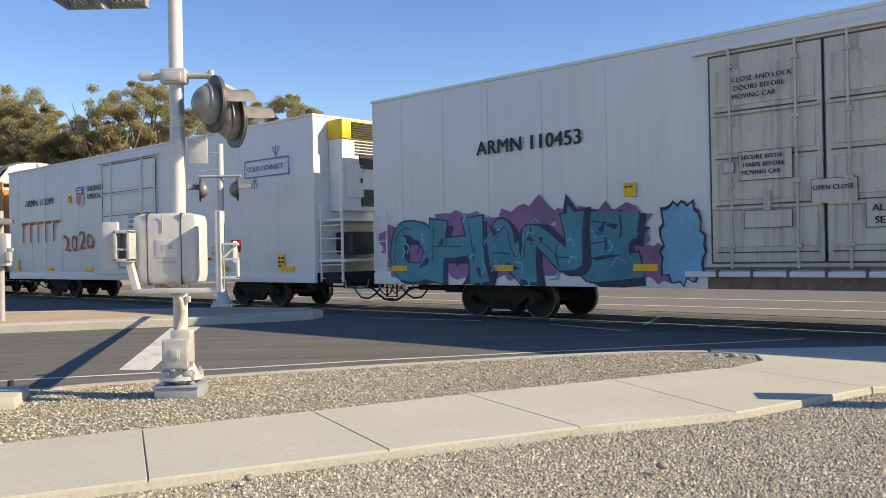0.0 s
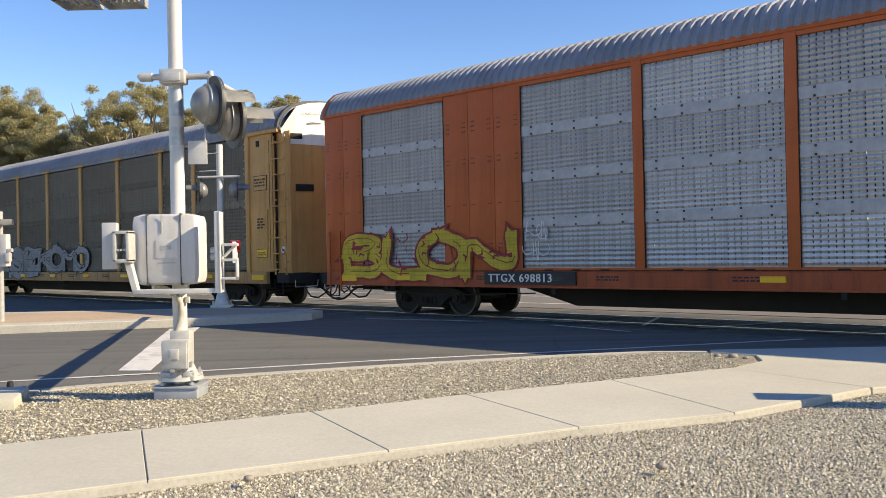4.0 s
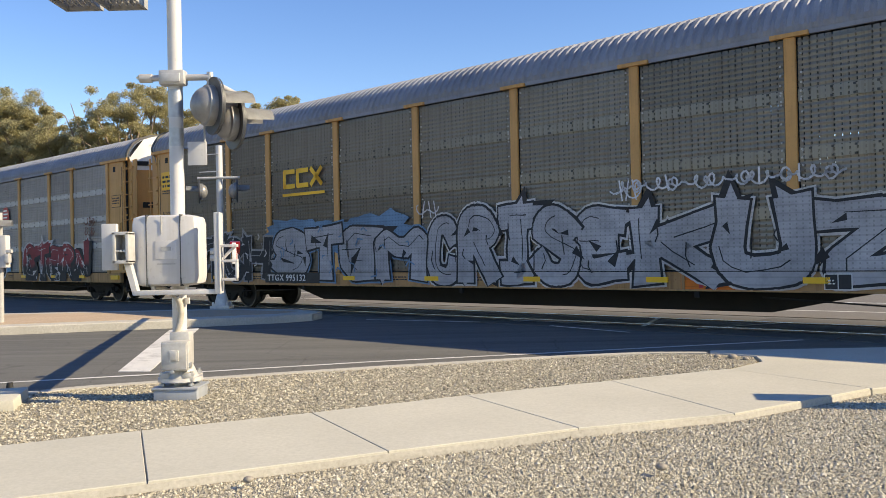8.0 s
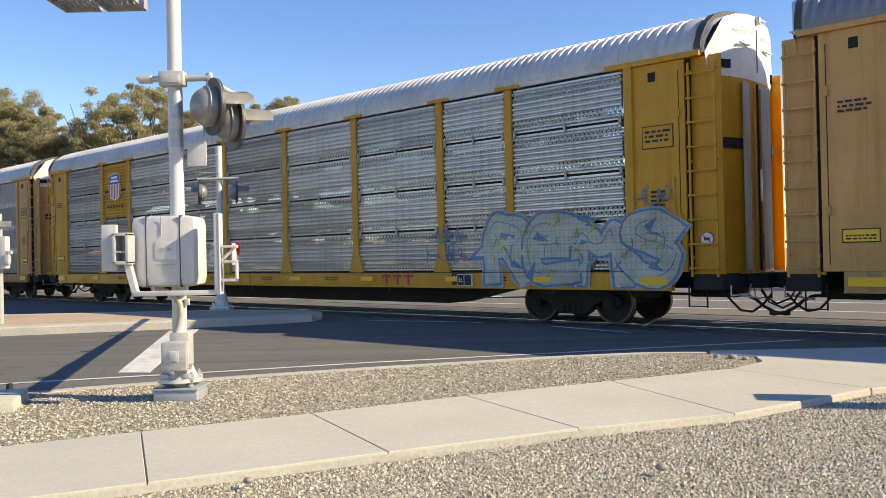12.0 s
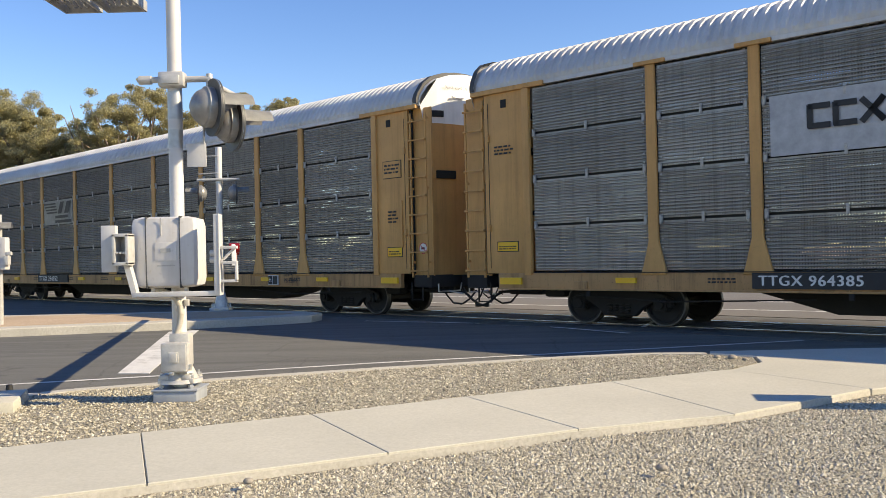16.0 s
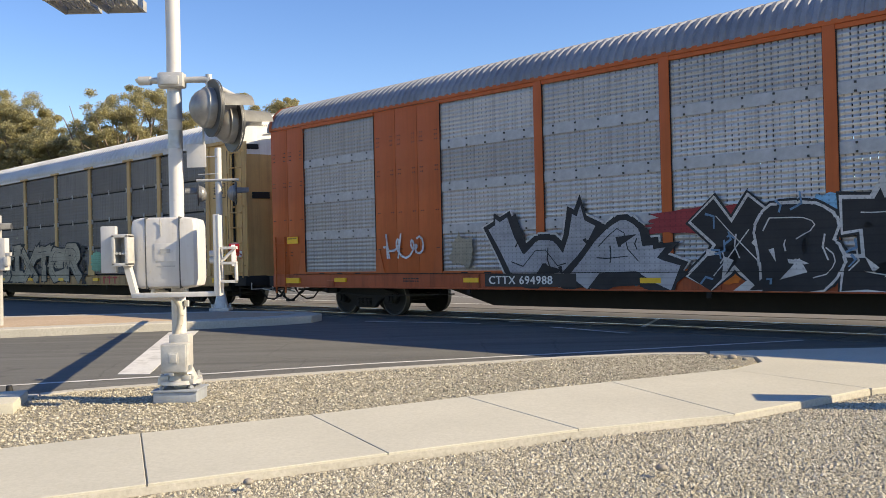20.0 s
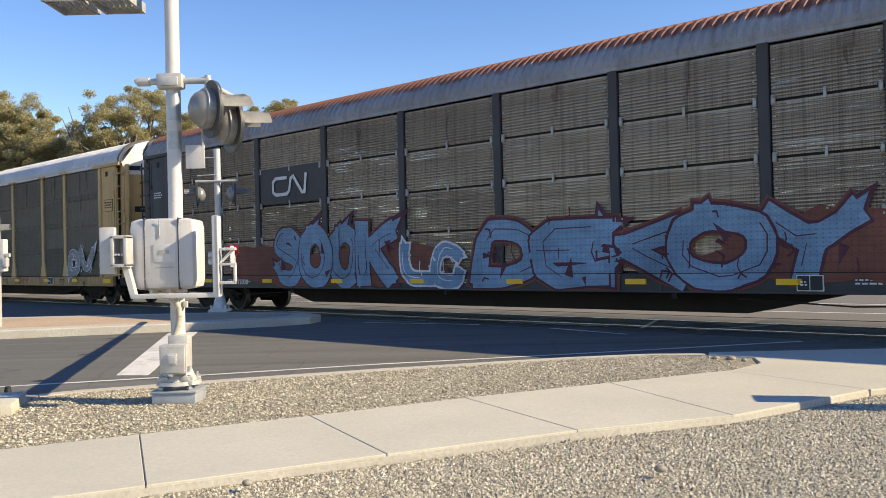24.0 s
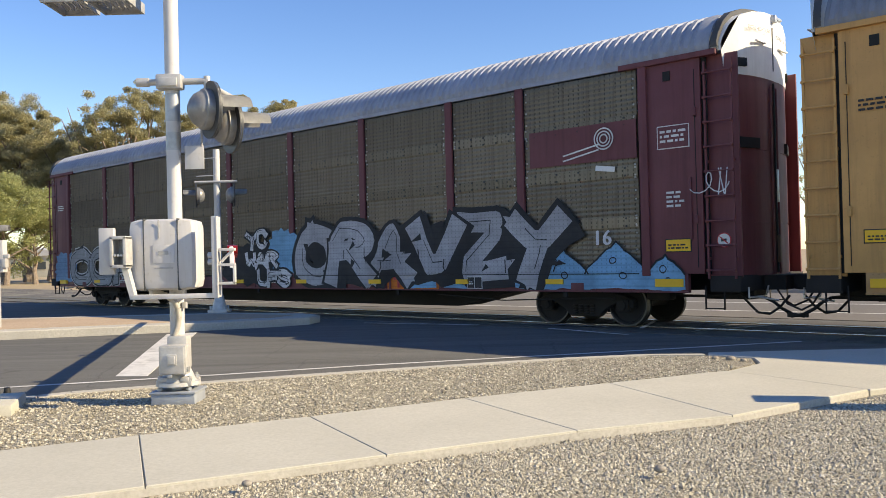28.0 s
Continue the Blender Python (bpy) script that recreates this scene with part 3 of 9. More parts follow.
def end_doors(car, x, sign, body, cap, seam=True, galv=None, slot=True, rim=None, strip_zinc=False):
    """The two end doors, the cap above them and the slots and seams."""
    for half, rng in (("near", range(0, 5)), ("far", range(5, 10))):
        key = ("door", half, sign)
        if key not in CACHE:
            c = [(q[0], q[1] + (0.014 if half == "far" and i == 5 else -0.014 if half == "near" and i == 5 else 0)) for i, q in enumerate(end_curve())]
            c = c[0:6] if half == "near" else c[5:11]
            bm = bmesh.new()
            levels = ((0.98, 0.0), (1.9, 0.0), (1.9, 0.02), (1.925, 0.02), (1.925, 0.0), (3.2, 0.0), (3.2, 0.02), (3.225, 0.02), (3.225, 0.0), (4.62, 0.0))
            rows = [[bm.verts.new((sign * (q[0] - d), q[1], z)) for q in c] for z, d in levels]
            back = [[bm.verts.new((sign * (q[0] - 0.06), q[1], z)) for q in c] for z in (0.98, 4.62)]
            for p, q in list(zip(rows, rows[1:])) + [(rows[-1], back[1]), (back[1], back[0]), (back[0], rows[0])]:
                for i in range(len(c) - 1):
                    bm.faces.new((p[i], p[i + 1], q[i + 1], q[i]))
            bmesh.ops.recalc_face_normals(bm, faces=bm.faces)
            CACHE[key] = finish(bm, "end_door")
        d = put("end_door", CACHE[key], galv if galv is not None else body, car, (x, 0, 0))
        yy = -0.7 if half == "near" else 0.7
        if slot:
            put("door_slot", box_mesh(0.07, 0.52, 0.19, 0.012), SLOT_SHADE_BLACK, d, (sign * 0.215, yy * 1.26, 3.33), turn=(0, 0, sign * (0.3 if yy < 0 else -0.3) * -1))
            put("corner_slot", box_mesh(0.06, 0.42, 0.15, 0.012), SLOT_SHADE_BLACK, d, (sign * 0.14, yy * 1.62, 4.74), turn=(0, 0, sign * (0.45 if yy < 0 else -0.45) * -1))
        put("lock_rod", box_mesh(0.035, 0.035, 3.4, 0.008), body, d, (sign * 0.33, yy * 0.14 / 0.7, 2.7))
        for z in (1.5, 2.6, 3.7, 4.3):
            put("hinge", box_mesh(0.06, 0.05, 0.2, 0.01), body, d, (sign * 0.02, yy * 1.98, z))
    key = ("cap", sign)
    if key not in CACHE:
        c = end_curve()
        bm = bmesh.new()
        top = [(y * 0.98, z - 0.03) for y, z in ROOF]
        outer = [bm.verts.new((sign * 0.33 * (1 - abs(y / 1.6) ** 2.2), y, z)) for y, z in top]
        inner = [bm.verts.new((-sign * 0.25, y, z)) for y, z in top]
        low = [bm.verts.new((sign * (a + 0.012), y, 4.52)) for a, y in c]
        for i in range(len(top) - 1):
            bm.faces.new((outer[i], outer[i + 1], inner[i + 1], inner[i]))
        bm.faces.new(inner[::-1])
        # the face between the curved foot and the arched top
        mid = []
        for i, (a, y) in enumerate(c):
            best = min(range(len(top)), key=lambda k: abs(top[k][0] - y * 1.1))
            mid.append(outer[best])
        for i in range(10):
            f = [low[i], low[i + 1], mid[i + 1], mid[i]]
            f = [v for k, v in enumerate(f) if v not in f[:k]]
            if len(f) > 2:
                bm.faces.new(f)
        lo, hi = mid[0], mid[-1]
        bm.faces.new((outer[0], low[0], lo) if lo is not outer[0] else (outer[0], low[0], outer[1]))
        bm.faces.new((outer[-1], low[-1], hi) if hi is not outer[-1] else (outer[-1], low[-1], outer[-2]))
        bmesh.ops.recalc_face_normals(bm, faces=bm.faces)
        CACHE[key] = finish(bm, "end_cap")
    put("end_cap", CACHE[key], cap, car, (x, 0, 0), "white excess-height panel above the end doors")
    reach = 0.1 if rim is not None else -0.02
    key = ("flashing", sign, reach)
    if key not in CACHE:
        bm = bmesh.new()
        rings = []
        for out, grow in ((reach - 0.12, 0.05), (reach, 0.05), (reach, -0.03)):
            rings.append([bm.verts.new((sign * (out + 0.16 * (1 - abs(y / 1.6) ** 2)), y * (1 + grow * 0.5), z + grow * (0.4 + 0.6 * (z - 4.8)))) for y, z in ROOF])
        for p, q in zip(rings, rings[1:]):
            for i in range(len(ROOF) - 1):
                bm.faces.new((p[i], p[i + 1], q[i + 1], q[i]))
        CACHE[key] = finish(bm, "roof_flashing")
    put("roof_flashing", CACHE[key], rim or ROOF_EDGE, car, (x, 0, 0), "dark flashing at the roof end")
    put("cap_seam", box_mesh(0.02, 0.02, 0.8), ROOF_EDGE, car, (x + sign * 0.335, 0.02, 5.1))
    put("top_latch", box_mesh(0.1, 0.5, 0.05, 0.015), ZINC, car, (x + sign * 0.3, 0.25, 5.72))
    put("top_latch", box_mesh(0.16, 0.1, 0.14, 0.02), ZINC, car, (x + sign * 0.33, 0.05, 5.66))
    if sign > 0 and cap is CAP_WHITE:
        for dx, y, turn in ((0.27, -0.92, 79), (0.352, 0.16, 98)):
            t = put("lettering", letters("EXCESS HEIGHT CAR", 0.1), INK_BLACK, car, (x + dx, y, 5.34), turn=(radians(90), 0, radians(turn)))
            t.scale = (0.72, 1, 1)
    # galvanised middle strips, seam gasket and latch of the doors
    if galv is None and strip_zinc:
        for y, w in ((-0.36, 0.6), (0.3, 0.5)):
            put("door_strip", box_mesh(0.02, w, 3.4, 0.006), ZINC_DULL if strip_zinc else body, car, (x + sign * (0.325 - 0.02 * (abs(y) > 0.3)), y, 2.75), "middle strip of the end door", (0, 0, sign * (-0.09 if y > 0 else 0.09)))
    if galv is None:
        put("seam_gasket", box_mesh(0.03, 0.03, 3.45), SLOT_SHADE_BLACK, car, (x + sign * 0.34, 0.0, 2.75))
        put("latch", box_mesh(0.05, 0.09, 0.5, 0.02), RAIL_STEEL, car, (x + sign * 0.36, 0.02, 1.45))
        put("latch", box_mesh(0.04, 0.07, 0.6, 0.02), ZINC, car, (x + sign * 0.36, 0.02, 2.6))
    for y in (-0.55, 0.5):
        put("grab_iron", box_mesh(0.05, 0.4, 0.025), cap, car, (x + sign * 0.34, y, 5.15))


def coupler_mesh():
    if "coupler" not in CACHE:
        bm = bmesh.new()
        add_box(bm, (0.3, 0, 0.85), (0.9, 0.16, 0.16), 0.02)
        add_box(bm, (0.82, 0.05, 0.85), (0.26, 0.3, 0.28), 0.05)
        add_box(bm, (0.92, -0.12, 0.85), (0.2, 0.1, 0.24), 0.03)
        add_tube(bm, (0.75, 0, 0.95), (0.75, 0, 0.72), 0.03, 8)
        CACHE["coupler"] = finish(bm, "coupler")
        bm = bmesh.new()
        pts = [(-0.5, -0.62, 0.62), (-0.2, -0.5, 0.6), (0.05, -0.4, 0.58), (0.2, -0.38, 0.5), (0.34, -0.37, 0.38), (0.52, -0.35, 0.28), (0.72, -0.33, 0.25)]
        add_path(bm, pts, 0.03, 8)
        add_box(bm, (0.72, -0.33, 0.27), (0.12, 0.06, 0.08), 0.01)
        add_path(bm, [(-0.3, -0.75, 0.72), (-0.1, -0.78, 0.5), (0.05, -0.74, 0.33), (0.22, -0.62, 0.3), (0.36, -0.5, 0.42), (0.5, -0.42, 0.62)], 0.022, 8)
        add_path(bm, [(0.0, 0.3, 0.72), (0.15, 0.26, 0.5), (0.35, 0.2, 0.4), (0.6, 0.16, 0.5), (0.75, 0.12, 0.7)], 0.018, 6)
        add_box(bm, (-0.1, -0.6, 0.68), (0.12, 0.1, 0.16), 0.015)
        CACHE["air_hose"] = finish(bm, "air_hose")
        bm = bmesh.new()
        for a, b in (((0, -1.35, 0.62), (0, -0.6, 0.62)), ((0, -0.6, 0.62), (0.05, -0.6, 0.8)), ((0, -1.35, 0.62), (0, -1.35, 0.8)), ((0, -1.0, 0.62), (0.3, -0.8, 0.55))):
            add_tube(bm, a, b, 0.016, 6)
        CACHE["uncoupling_lever"] = finish(bm, "uncoupling_lever")
        bm = bmesh.new()
        for x in (-0.17, 0.17):
            add_box(bm, (x, 0, 0.62), (0.016, 0.04, 0.42))
        add_box(bm, (0, 0, 0.43), (0.35, 0.05, 0.018))
        CACHE["step"] = finish(bm, "step")


def end_gear(car, x, sign, beam):
    """Coupler, hose, lever, striker and the corner steps of one end."""
    coupler_mesh()
    turn = None if sign > 0 else (0, 0, math.pi)
    put("coupler", CACHE["coupler"], TRUCK_STEEL, car, (x - sign * 0.35, 0, 0), turn=turn)
    put("air_hose", CACHE["air_hose"], RUBBER, car, (x - sign * 0.1, 0 if sign > 0 else -0.72, 0), turn=None if sign > 0 else (0, 0, math.pi))
    put("uncoupling_lever", CACHE["uncoupling_lever"], ZINC, car, (x + sign * 0.05, 0, 0))
    for y in (NEAR + 0.08, -NEAR - 0.08):
        put("step", CACHE["step"], TRUCK_STEEL, car, (x - sign * 0.5, y, 0))
    put("end_sill", box_mesh(0.55, 3.0, 0.28, 0.02), TRUCK_STEEL, car, (x - sign * 0.3, 0, 0.86))
    put("draft_gear", box_mesh(0.9, 0.7, 0.42, 0.03), TRUCK_STEEL, car, (x - sign * 0.75, 0, 0.74))
    put("brake_pipe", box_mesh(2.6, 0.05, 0.05, 0.01), TRUCK_STEEL, car, (x - sign * 1.5, -0.62, 0.6))
    put("brake_cylinder", box_mesh(0.5, 0.3, 0.28, 0.06), TRUCK_STEEL, car, (x - sign * 1.9, -0.75, 0.66))


STD_POSTS = (4.58, 6.5, 9.35, 12.15, 15.0, 17.8, 20.65, 22.6)
EDGE0, EDGE1, LENGTH = 1.82, 25.36, 27.18


SILL_PAINT = {}


def sill_gear(car, e0, e1, mark):
    """Small fittings along the near sill: stencils, jacking pads, a data plate, grab irons and a brake rod."""
    for e in (5.6, 8.6, 11.3, 13.9, 16.6, 22.0):
        bars(car, e, 0.93, 2, 0.5, 0.035, mark, NEAR - 0.018, seed=int(e * 3))
    for e in (3.0, e1 - 2.3):
        put("jacking_pad", box_mesh(0.3, 0.06, 0.16, 0.02), SILL_PAINT[car.name], car, (e, NEAR - 0.02, 0.8))
    for e in (e0 + 2.2, e0 + 7.0, e0 + 12.5, e0 + 18.0, e1 - 2.6):
        put("drain", box_mesh(0.09, 0.05, 0.14, 0.01), TRUCK_STEEL, car, (e, NEAR, 0.66))
    for e in (7.9, 13.3, 18.7):
        put("sill_gusset", box_mesh(0.06, 0.03, 0.3, 0.008), SILL_PAINT[car.name], car, (e, NEAR - 0.02, 0.87))
    put("sill_flange", box_mesh(e1 - e0, 0.05, 0.03, 0.006), SILL_PAINT[car.name], car, ((e0 + e1) / 2, NEAR - 0.02, 0.715))
    data = plate(car, "data_plate", e1 - 4.9, 0.88, 0.42, 0.26, INK_WHITE, NEAR - 0.028, thick=0.045)
    put("face", box_mesh(0.39, 0.006, 0.23), PLATE_BLACK, data, (0, -0.025, 0))
    put("divider", box_mesh(0.012, 0.006, 0.23), INK_WHITE, data, (0, -0.029, 0))
    bars(car, e1 - 5.05, 0.9, 2, 0.12, 0.03, INK_WHITE, NEAR - 0.062, seed=4)
    put("sill_joint", box_mesh(e1 - e0 - 1.9, 0.012, 0.016), SLOT_SHADE_BLACK, car, ((e0 + e1) / 2, NEAR - 0.048, 1.05))
    for a in (e0 + 4.0, e1 - 4.0):
        bm = bmesh.new()
        add_path(bm, [(a - 2.2, NEAR + 0.2, 0.6), (a - 0.3, NEAR + 0.16, 0.5), (a + 2.4, NEAR + 0.2, 0.58)], 0.014, 6)
        part("brake_rod", bm, TRUCK_STEEL, car)


def sill_and_frame(car, e0, e1, body, low):
    SILL_PAINT[car.name] = body
    bm = bmesh.new()
    add_box(bm, ((e0 + e1) / 2, NEAR + 0.05, 0.87), (e1 - e0, 0.12, 0.34), 0.012)
    part("side_sill", bm, body, car)
    bm = bmesh.new()
    add_box(bm, ((e0 + e1) / 2, -NEAR - 0.05, 0.87), (e1 - e0, 0.12, 0.34), 0.012)
    part("side_sill", bm, body, car)
    bm = prism(((0.4, 0.98), (0.4, 0.72), (6.0, 0.66), (7.4, 0.28), (e1 - 6.4, 0.28), (e1 - 4.6, 0.66), (e1 + 1.3, 0.72), (e1 + 1.3, 0.98)), -0.45, 0.45)
    part("centre_sill", bm, low, car, "black grimy centre sill")
    for i in range(12):
        put("cross_bearer", box_mesh(0.16, 2.9, 0.18), low, car, (2.2 + i * 2.0, 0, 0.84))
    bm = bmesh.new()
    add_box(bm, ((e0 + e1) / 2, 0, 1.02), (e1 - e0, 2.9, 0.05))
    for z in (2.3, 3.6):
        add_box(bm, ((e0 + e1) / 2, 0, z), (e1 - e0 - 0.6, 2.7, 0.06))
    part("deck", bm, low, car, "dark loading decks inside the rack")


def no_hump_mark(car, x, z, y=NEAR - 0.02):
    """A small white disc with a red ring and stroke."""
    for name, r, mat, dy in (("mark_ring", 0.13, LOGO_RED, 0.0), ("mark_disc", 0.112, INK_WHITE, 0.006)):
        if name not in CACHE:
            bm = bmesh.new()
            bmesh.ops.create_cone(bm, cap_ends=True, segments=24, radius1=r, radius2=r, depth=0.008, matrix=Matrix.Rotation(radians(90), 4, "X"))
            CACHE[name] = finish(bm, name)
        put(name, CACHE[name], mat, car, (x, y - dy, z))
    put("mark_stroke", box_mesh(0.2, 0.006, 0.018), LOGO_RED, car, (x, y - 0.012, z), turn=(0, radians(40), 0))
    put("mark_stroke", box_mesh(0.1, 0.006, 0.05), INK_BLACK, car, (x, y - 0.0105, z))


def edge_bolts(w, h):
    """Bolt heads up both edges of a bay of screens, unevenly spaced."""
    key = ("edge_bolts", round(w, 3))
    if key not in CACHE:
        rnd = random.Random(int(w * 1000))
        bm = bmesh.new()
        for x in (-w / 2 + 0.05, w / 2 - 0.05):
            z = 0.12
            while z < h:
                add_box(bm, (x, 0, z - h / 2), (0.03, 0.022, 0.03))
                z += rnd.choice((0.16, 0.24, 0.31))
        CACHE[key] = finish(bm, "edge_bolts")
    return CACHE[key]


def clip_mesh(corner):
    """A galvanised clip across a panel joint: a lugged corner plate, a slim strap or a pair of bolts."""
    key = ("clip", corner)
    if key not in CACHE:
        bm = bmesh.new()
        if corner is None:
            for z in (-0.07, 0.07):
                add_box(bm, (0, 0.0, z), (0.034, 0.02, 0.034), 0.006)
            add_box(bm, (0, 0.012, 0), (0.02, 0.008, 0.17))
        elif corner:
            add_box(bm, (0, -0.005, 0), (0.07, 0.03, 0.17), 0.03)
            add_box(bm, (0, -0.03, 0.06), (0.035, 0.03, 0.035), 0.006)
            add_box(bm, (0, -0.03, -0.06), (0.035, 0.03, 0.035), 0.006)
        else:
            add_box(bm, (0, -0.005, 0.02), (0.05, 0.03, 0.18), 0.01)
            add_box(bm, (0, -0.03, 0.06), (0.03, 0.03, 0.03), 0.005)
        CACHE[key] = finish(bm, "clip")
    return CACHE[key]


def placard(car, x, z, w, h, face, edge, rows, y=NEAR - 0.006):
    """A small notice in a thin frame with unreadable lines."""
    pl = plate(car, "placard", x, z, w, h, edge, y, thick=0.012)
    put("face", box_mesh(w - 0.035, 0.006, h - 0.035), face, pl, (0, -0.009, 0))
    bars(car, x - w / 2 + 0.06, z + h / 2 - 0.11, rows, w - 0.12, (h - 0.1) / rows * 0.5, edge, y - 0.016, seed=int(x * 10) % 9 + 1)


def autorack(spec):
    """A tri-level autorack with posts, perforated side panels, end doors and a ribbed roof."""
    body, roof, screen = spec["body"], spec["roof"], spec["screen"]
    car = tagged(new("autorack_car"), spec["label"], "rail car", "train cars")
    low = spec.get("low", TRUCK_STEEL)
    sill = spec.get("sill", SOILED.get(body.name, body))
    sill_and_frame(car, 0.95, LENGTH - 0.95, sill, low)
    put("roof", roof_mesh(0.45, LENGTH - 0.45, 0.195, 0.036, ROOF), roof, car)
    bm = bmesh.new()
    for s in (-1, 1):
        add_box(bm, (LENGTH / 2, s * 1.53, 4.9), (LENGTH - 1.3, 0.08, 0.08), 0.01)
    part("top_chord", bm, spec.get("chord", roof), car)
    foot, head = spec.get("foot", True), spec.get("head", True)
    posts = spec.get("posts", STD_POSTS)
    for e in posts:
        put("post", post_mesh(foot, head), spec.get("postmat", body), car, (e, 0, 0))
        # added black sheet: draws the shade in the gaps beside the post
        put("post_backing", box_mesh(0.36, 0.02, 3.8), SLOT_SHADE_BLACK, car, (e, NEAR + 0.1, 2.95))
    # side panels, bay by bay and tier by tier
    edges = (EDGE0, *posts, EDGE1)
    z0, z1, tiers = 1.07, 4.84, spec.get("tiers", 4)
    hh = (z1 - z0) / tiers
    gap = spec.get("gap", 0.012)
    skip = spec.get("skip", {})
    for b, (a, c) in enumerate(zip(edges, edges[1:])):
        a, c = (a + 0.08 if a == EDGE0 else a), (c - 0.08 if c == EDGE1 else c)
        a, c = (a - 0.1175 if a == EDGE0 + 0.08 else a), (c + 0.1175 if c == EDGE1 - 0.08 else c)
        w = c - a - 0.235
        put("edge_bolts", edge_bolts(w, z1 - z0), CLIP_ZINC, car, ((a + c) / 2, NEAR + 0.012, (z0 + z1) / 2))["kind"] = "stuff"
        for r in range(tiers):
            mat = skip.get((b, r), screen)
            put("screen_panel", ribbed_panel(w, hh - gap, spec.get("ribs", 9), spec.get("depth", 0.01)), mat, car,
                ((a + c) / 2, NEAR + 0.03, z0 + hh * (r + 0.5)))
            if r and not spec.get("band", True):
                put("joint_strip", box_mesh(w, 0.01, 0.09), SLOT_SHADE_BLACK, car, ((a + c) / 2, NEAR + 0.085, z0 + hh * r))
                for x in (a + 0.155, (a + c) / 2, c - 0.155):
                    put("clip", clip_mesh(abs(x - (a + c) / 2) > 0.1), CLIP_ZINC, car, (x, NEAR, z0 + hh * r))
            if r and spec.get("band", True):
                for x in (a + 0.16, c - 0.16):
                    put("clip", clip_mesh(None), CLIP_ZINC, car, (x, NEAR, z0 + hh * r))
                bd = put("band", box_mesh(w, 0.012, 0.2), spec.get("bandmat", screen), car, ((a + c) / 2, NEAR + 0.008, z0 + hh * r))
                put("bolts", bolts_mesh(w, 0.2), BLACK, bd, (0, -0.012, 0))["kind"] = "stuff"
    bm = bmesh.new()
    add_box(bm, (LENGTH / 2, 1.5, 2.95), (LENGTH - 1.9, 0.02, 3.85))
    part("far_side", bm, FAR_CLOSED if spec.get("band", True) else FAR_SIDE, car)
    # solid end bays with ladders
    for sign, edge, tip in ((-1, EDGE0, 0.0), (1, EDGE1, LENGTH)):
        mid = edge + sign * 0.6
        put("end_panel", box_mesh(1.16, 0.06, 3.82, 0.012), body, car, (mid, NEAR + 0.03, 2.95))
        put("frame_post", box_mesh(0.17, 0.1, 3.85, 0.012), body, car, (edge + sign * 0.07, NEAR, 2.93))
        put("panel_slot", box_mesh(0.14, 0.02, 0.17), SLOT_SHADE_BLACK, car, (mid - 0.05, NEAR - 0.005, 4.6))
        put("corner_post", box_mesh(0.62, 0.05, 3.88, 0.012), body, car, (tip - sign * 0.33, NEAR + 0.16, 2.92))
        # added black sheet in place of shade between end panel and corner post
        put("gap_plate", box_mesh(0.2, 0.03, 3.8), SLOT_SHADE_BLACK, car, (tip - sign * 0.66, NEAR + 0.1, 2.93))
        put("ladder", ladder_mesh(), body, car, (tip - sign * 0.33, NEAR + 0.02, 0))
        put("end_beam", box_mesh(1.9, 0.11, 0.1, 0.012), body, car, (edge + sign * 0.55, NEAR - 0.01, 4.885))
        put("far_end_panel", box_mesh(1.16, 0.06, 3.82), body, car, (mid, -NEAR - 0.03, 2.95))
        put("far_corner_post", box_mesh(0.62, 0.05, 3.88), body, car, (tip - sign * 0.33, -NEAR - 0.16, 2.92))
        end_doors(car, tip - sign * 0.28, sign, body, spec.get("cap", CAP_WHITE), rim=spec.get("rim"), strip_zinc=spec.get("zinc_strip", False))
        end_gear(car, tip, sign, sill)
        plate(car, "reflector", tip - sign * 1.3, 0.88, 0.55, 0.14, YELLOW, NEAR - 0.031, thick=0.05)
        mark = spec.get("ink", INK_BLACK)
        if sign > 0:
            placard(car, mid + 0.05, 3.5, 0.62, 0.42, body, mark, 3)
            placard(car, mid + 0.1, 1.55, 0.5, 0.24, YELLOW, INK_BLACK, 2)
            bars(car, mid - 0.1, 2.5, 4, 0.34, 0.05, mark, seed=int(edge * 7))
            no_hump_mark(car, tip - 0.33, 1.62, NEAR + 0.125)
            put("lock_bar", box_mesh(0.05, 0.05, 1.1, 0.01), body, car, (mid + 0.36, NEAR - 0.02, 2.2))
        else:
            bars(car, mid - 0.3, 3.7, 3, 0.5, 0.045, mark, seed=int(edge * 7))
            placard(car, mid, 1.6, 0.56, 0.22, YELLOW, INK_BLACK, 2)
        dark_seam = SLOT_SHADE_BLACK
        put("panel_seam", box_mesh(0.012, 0.012, 3.5), dark_seam, car, (mid + sign * 0.47, NEAR - 0.001, 2.9))
        put("hinge", box_mesh(0.07, 0.05, 0.16, 0.015), body, car, (mid + sign * 0.47, NEAR - 0.02, 2.0))
        put("hinge", box_mesh(0.07, 0.05, 0.16, 0.015), body, car, (mid + sign * 0.47, NEAR - 0.02, 3.9))
    sill_gear(car, 0.95, LENGTH - 0.95, spec.get("ink", INK_BLACK))
    for x in (3.5, LENGTH - 3.48):
        truck(car, x)
    for e in spec.get("reflectors", (4.0, 6.9, 9.8, 12.6, 15.4, 18.2, 21.0, 23.4)):
        if spec.get("number") and abs(e - spec.get("number_at", 6.0)) < spec.get("number_wide", 2.3) / 2 + 0.25:
            continue
        plate(car, "reflector", e, 0.9, 0.42, 0.1, YELLOW, NEAR - 0.031, thick=0.05)
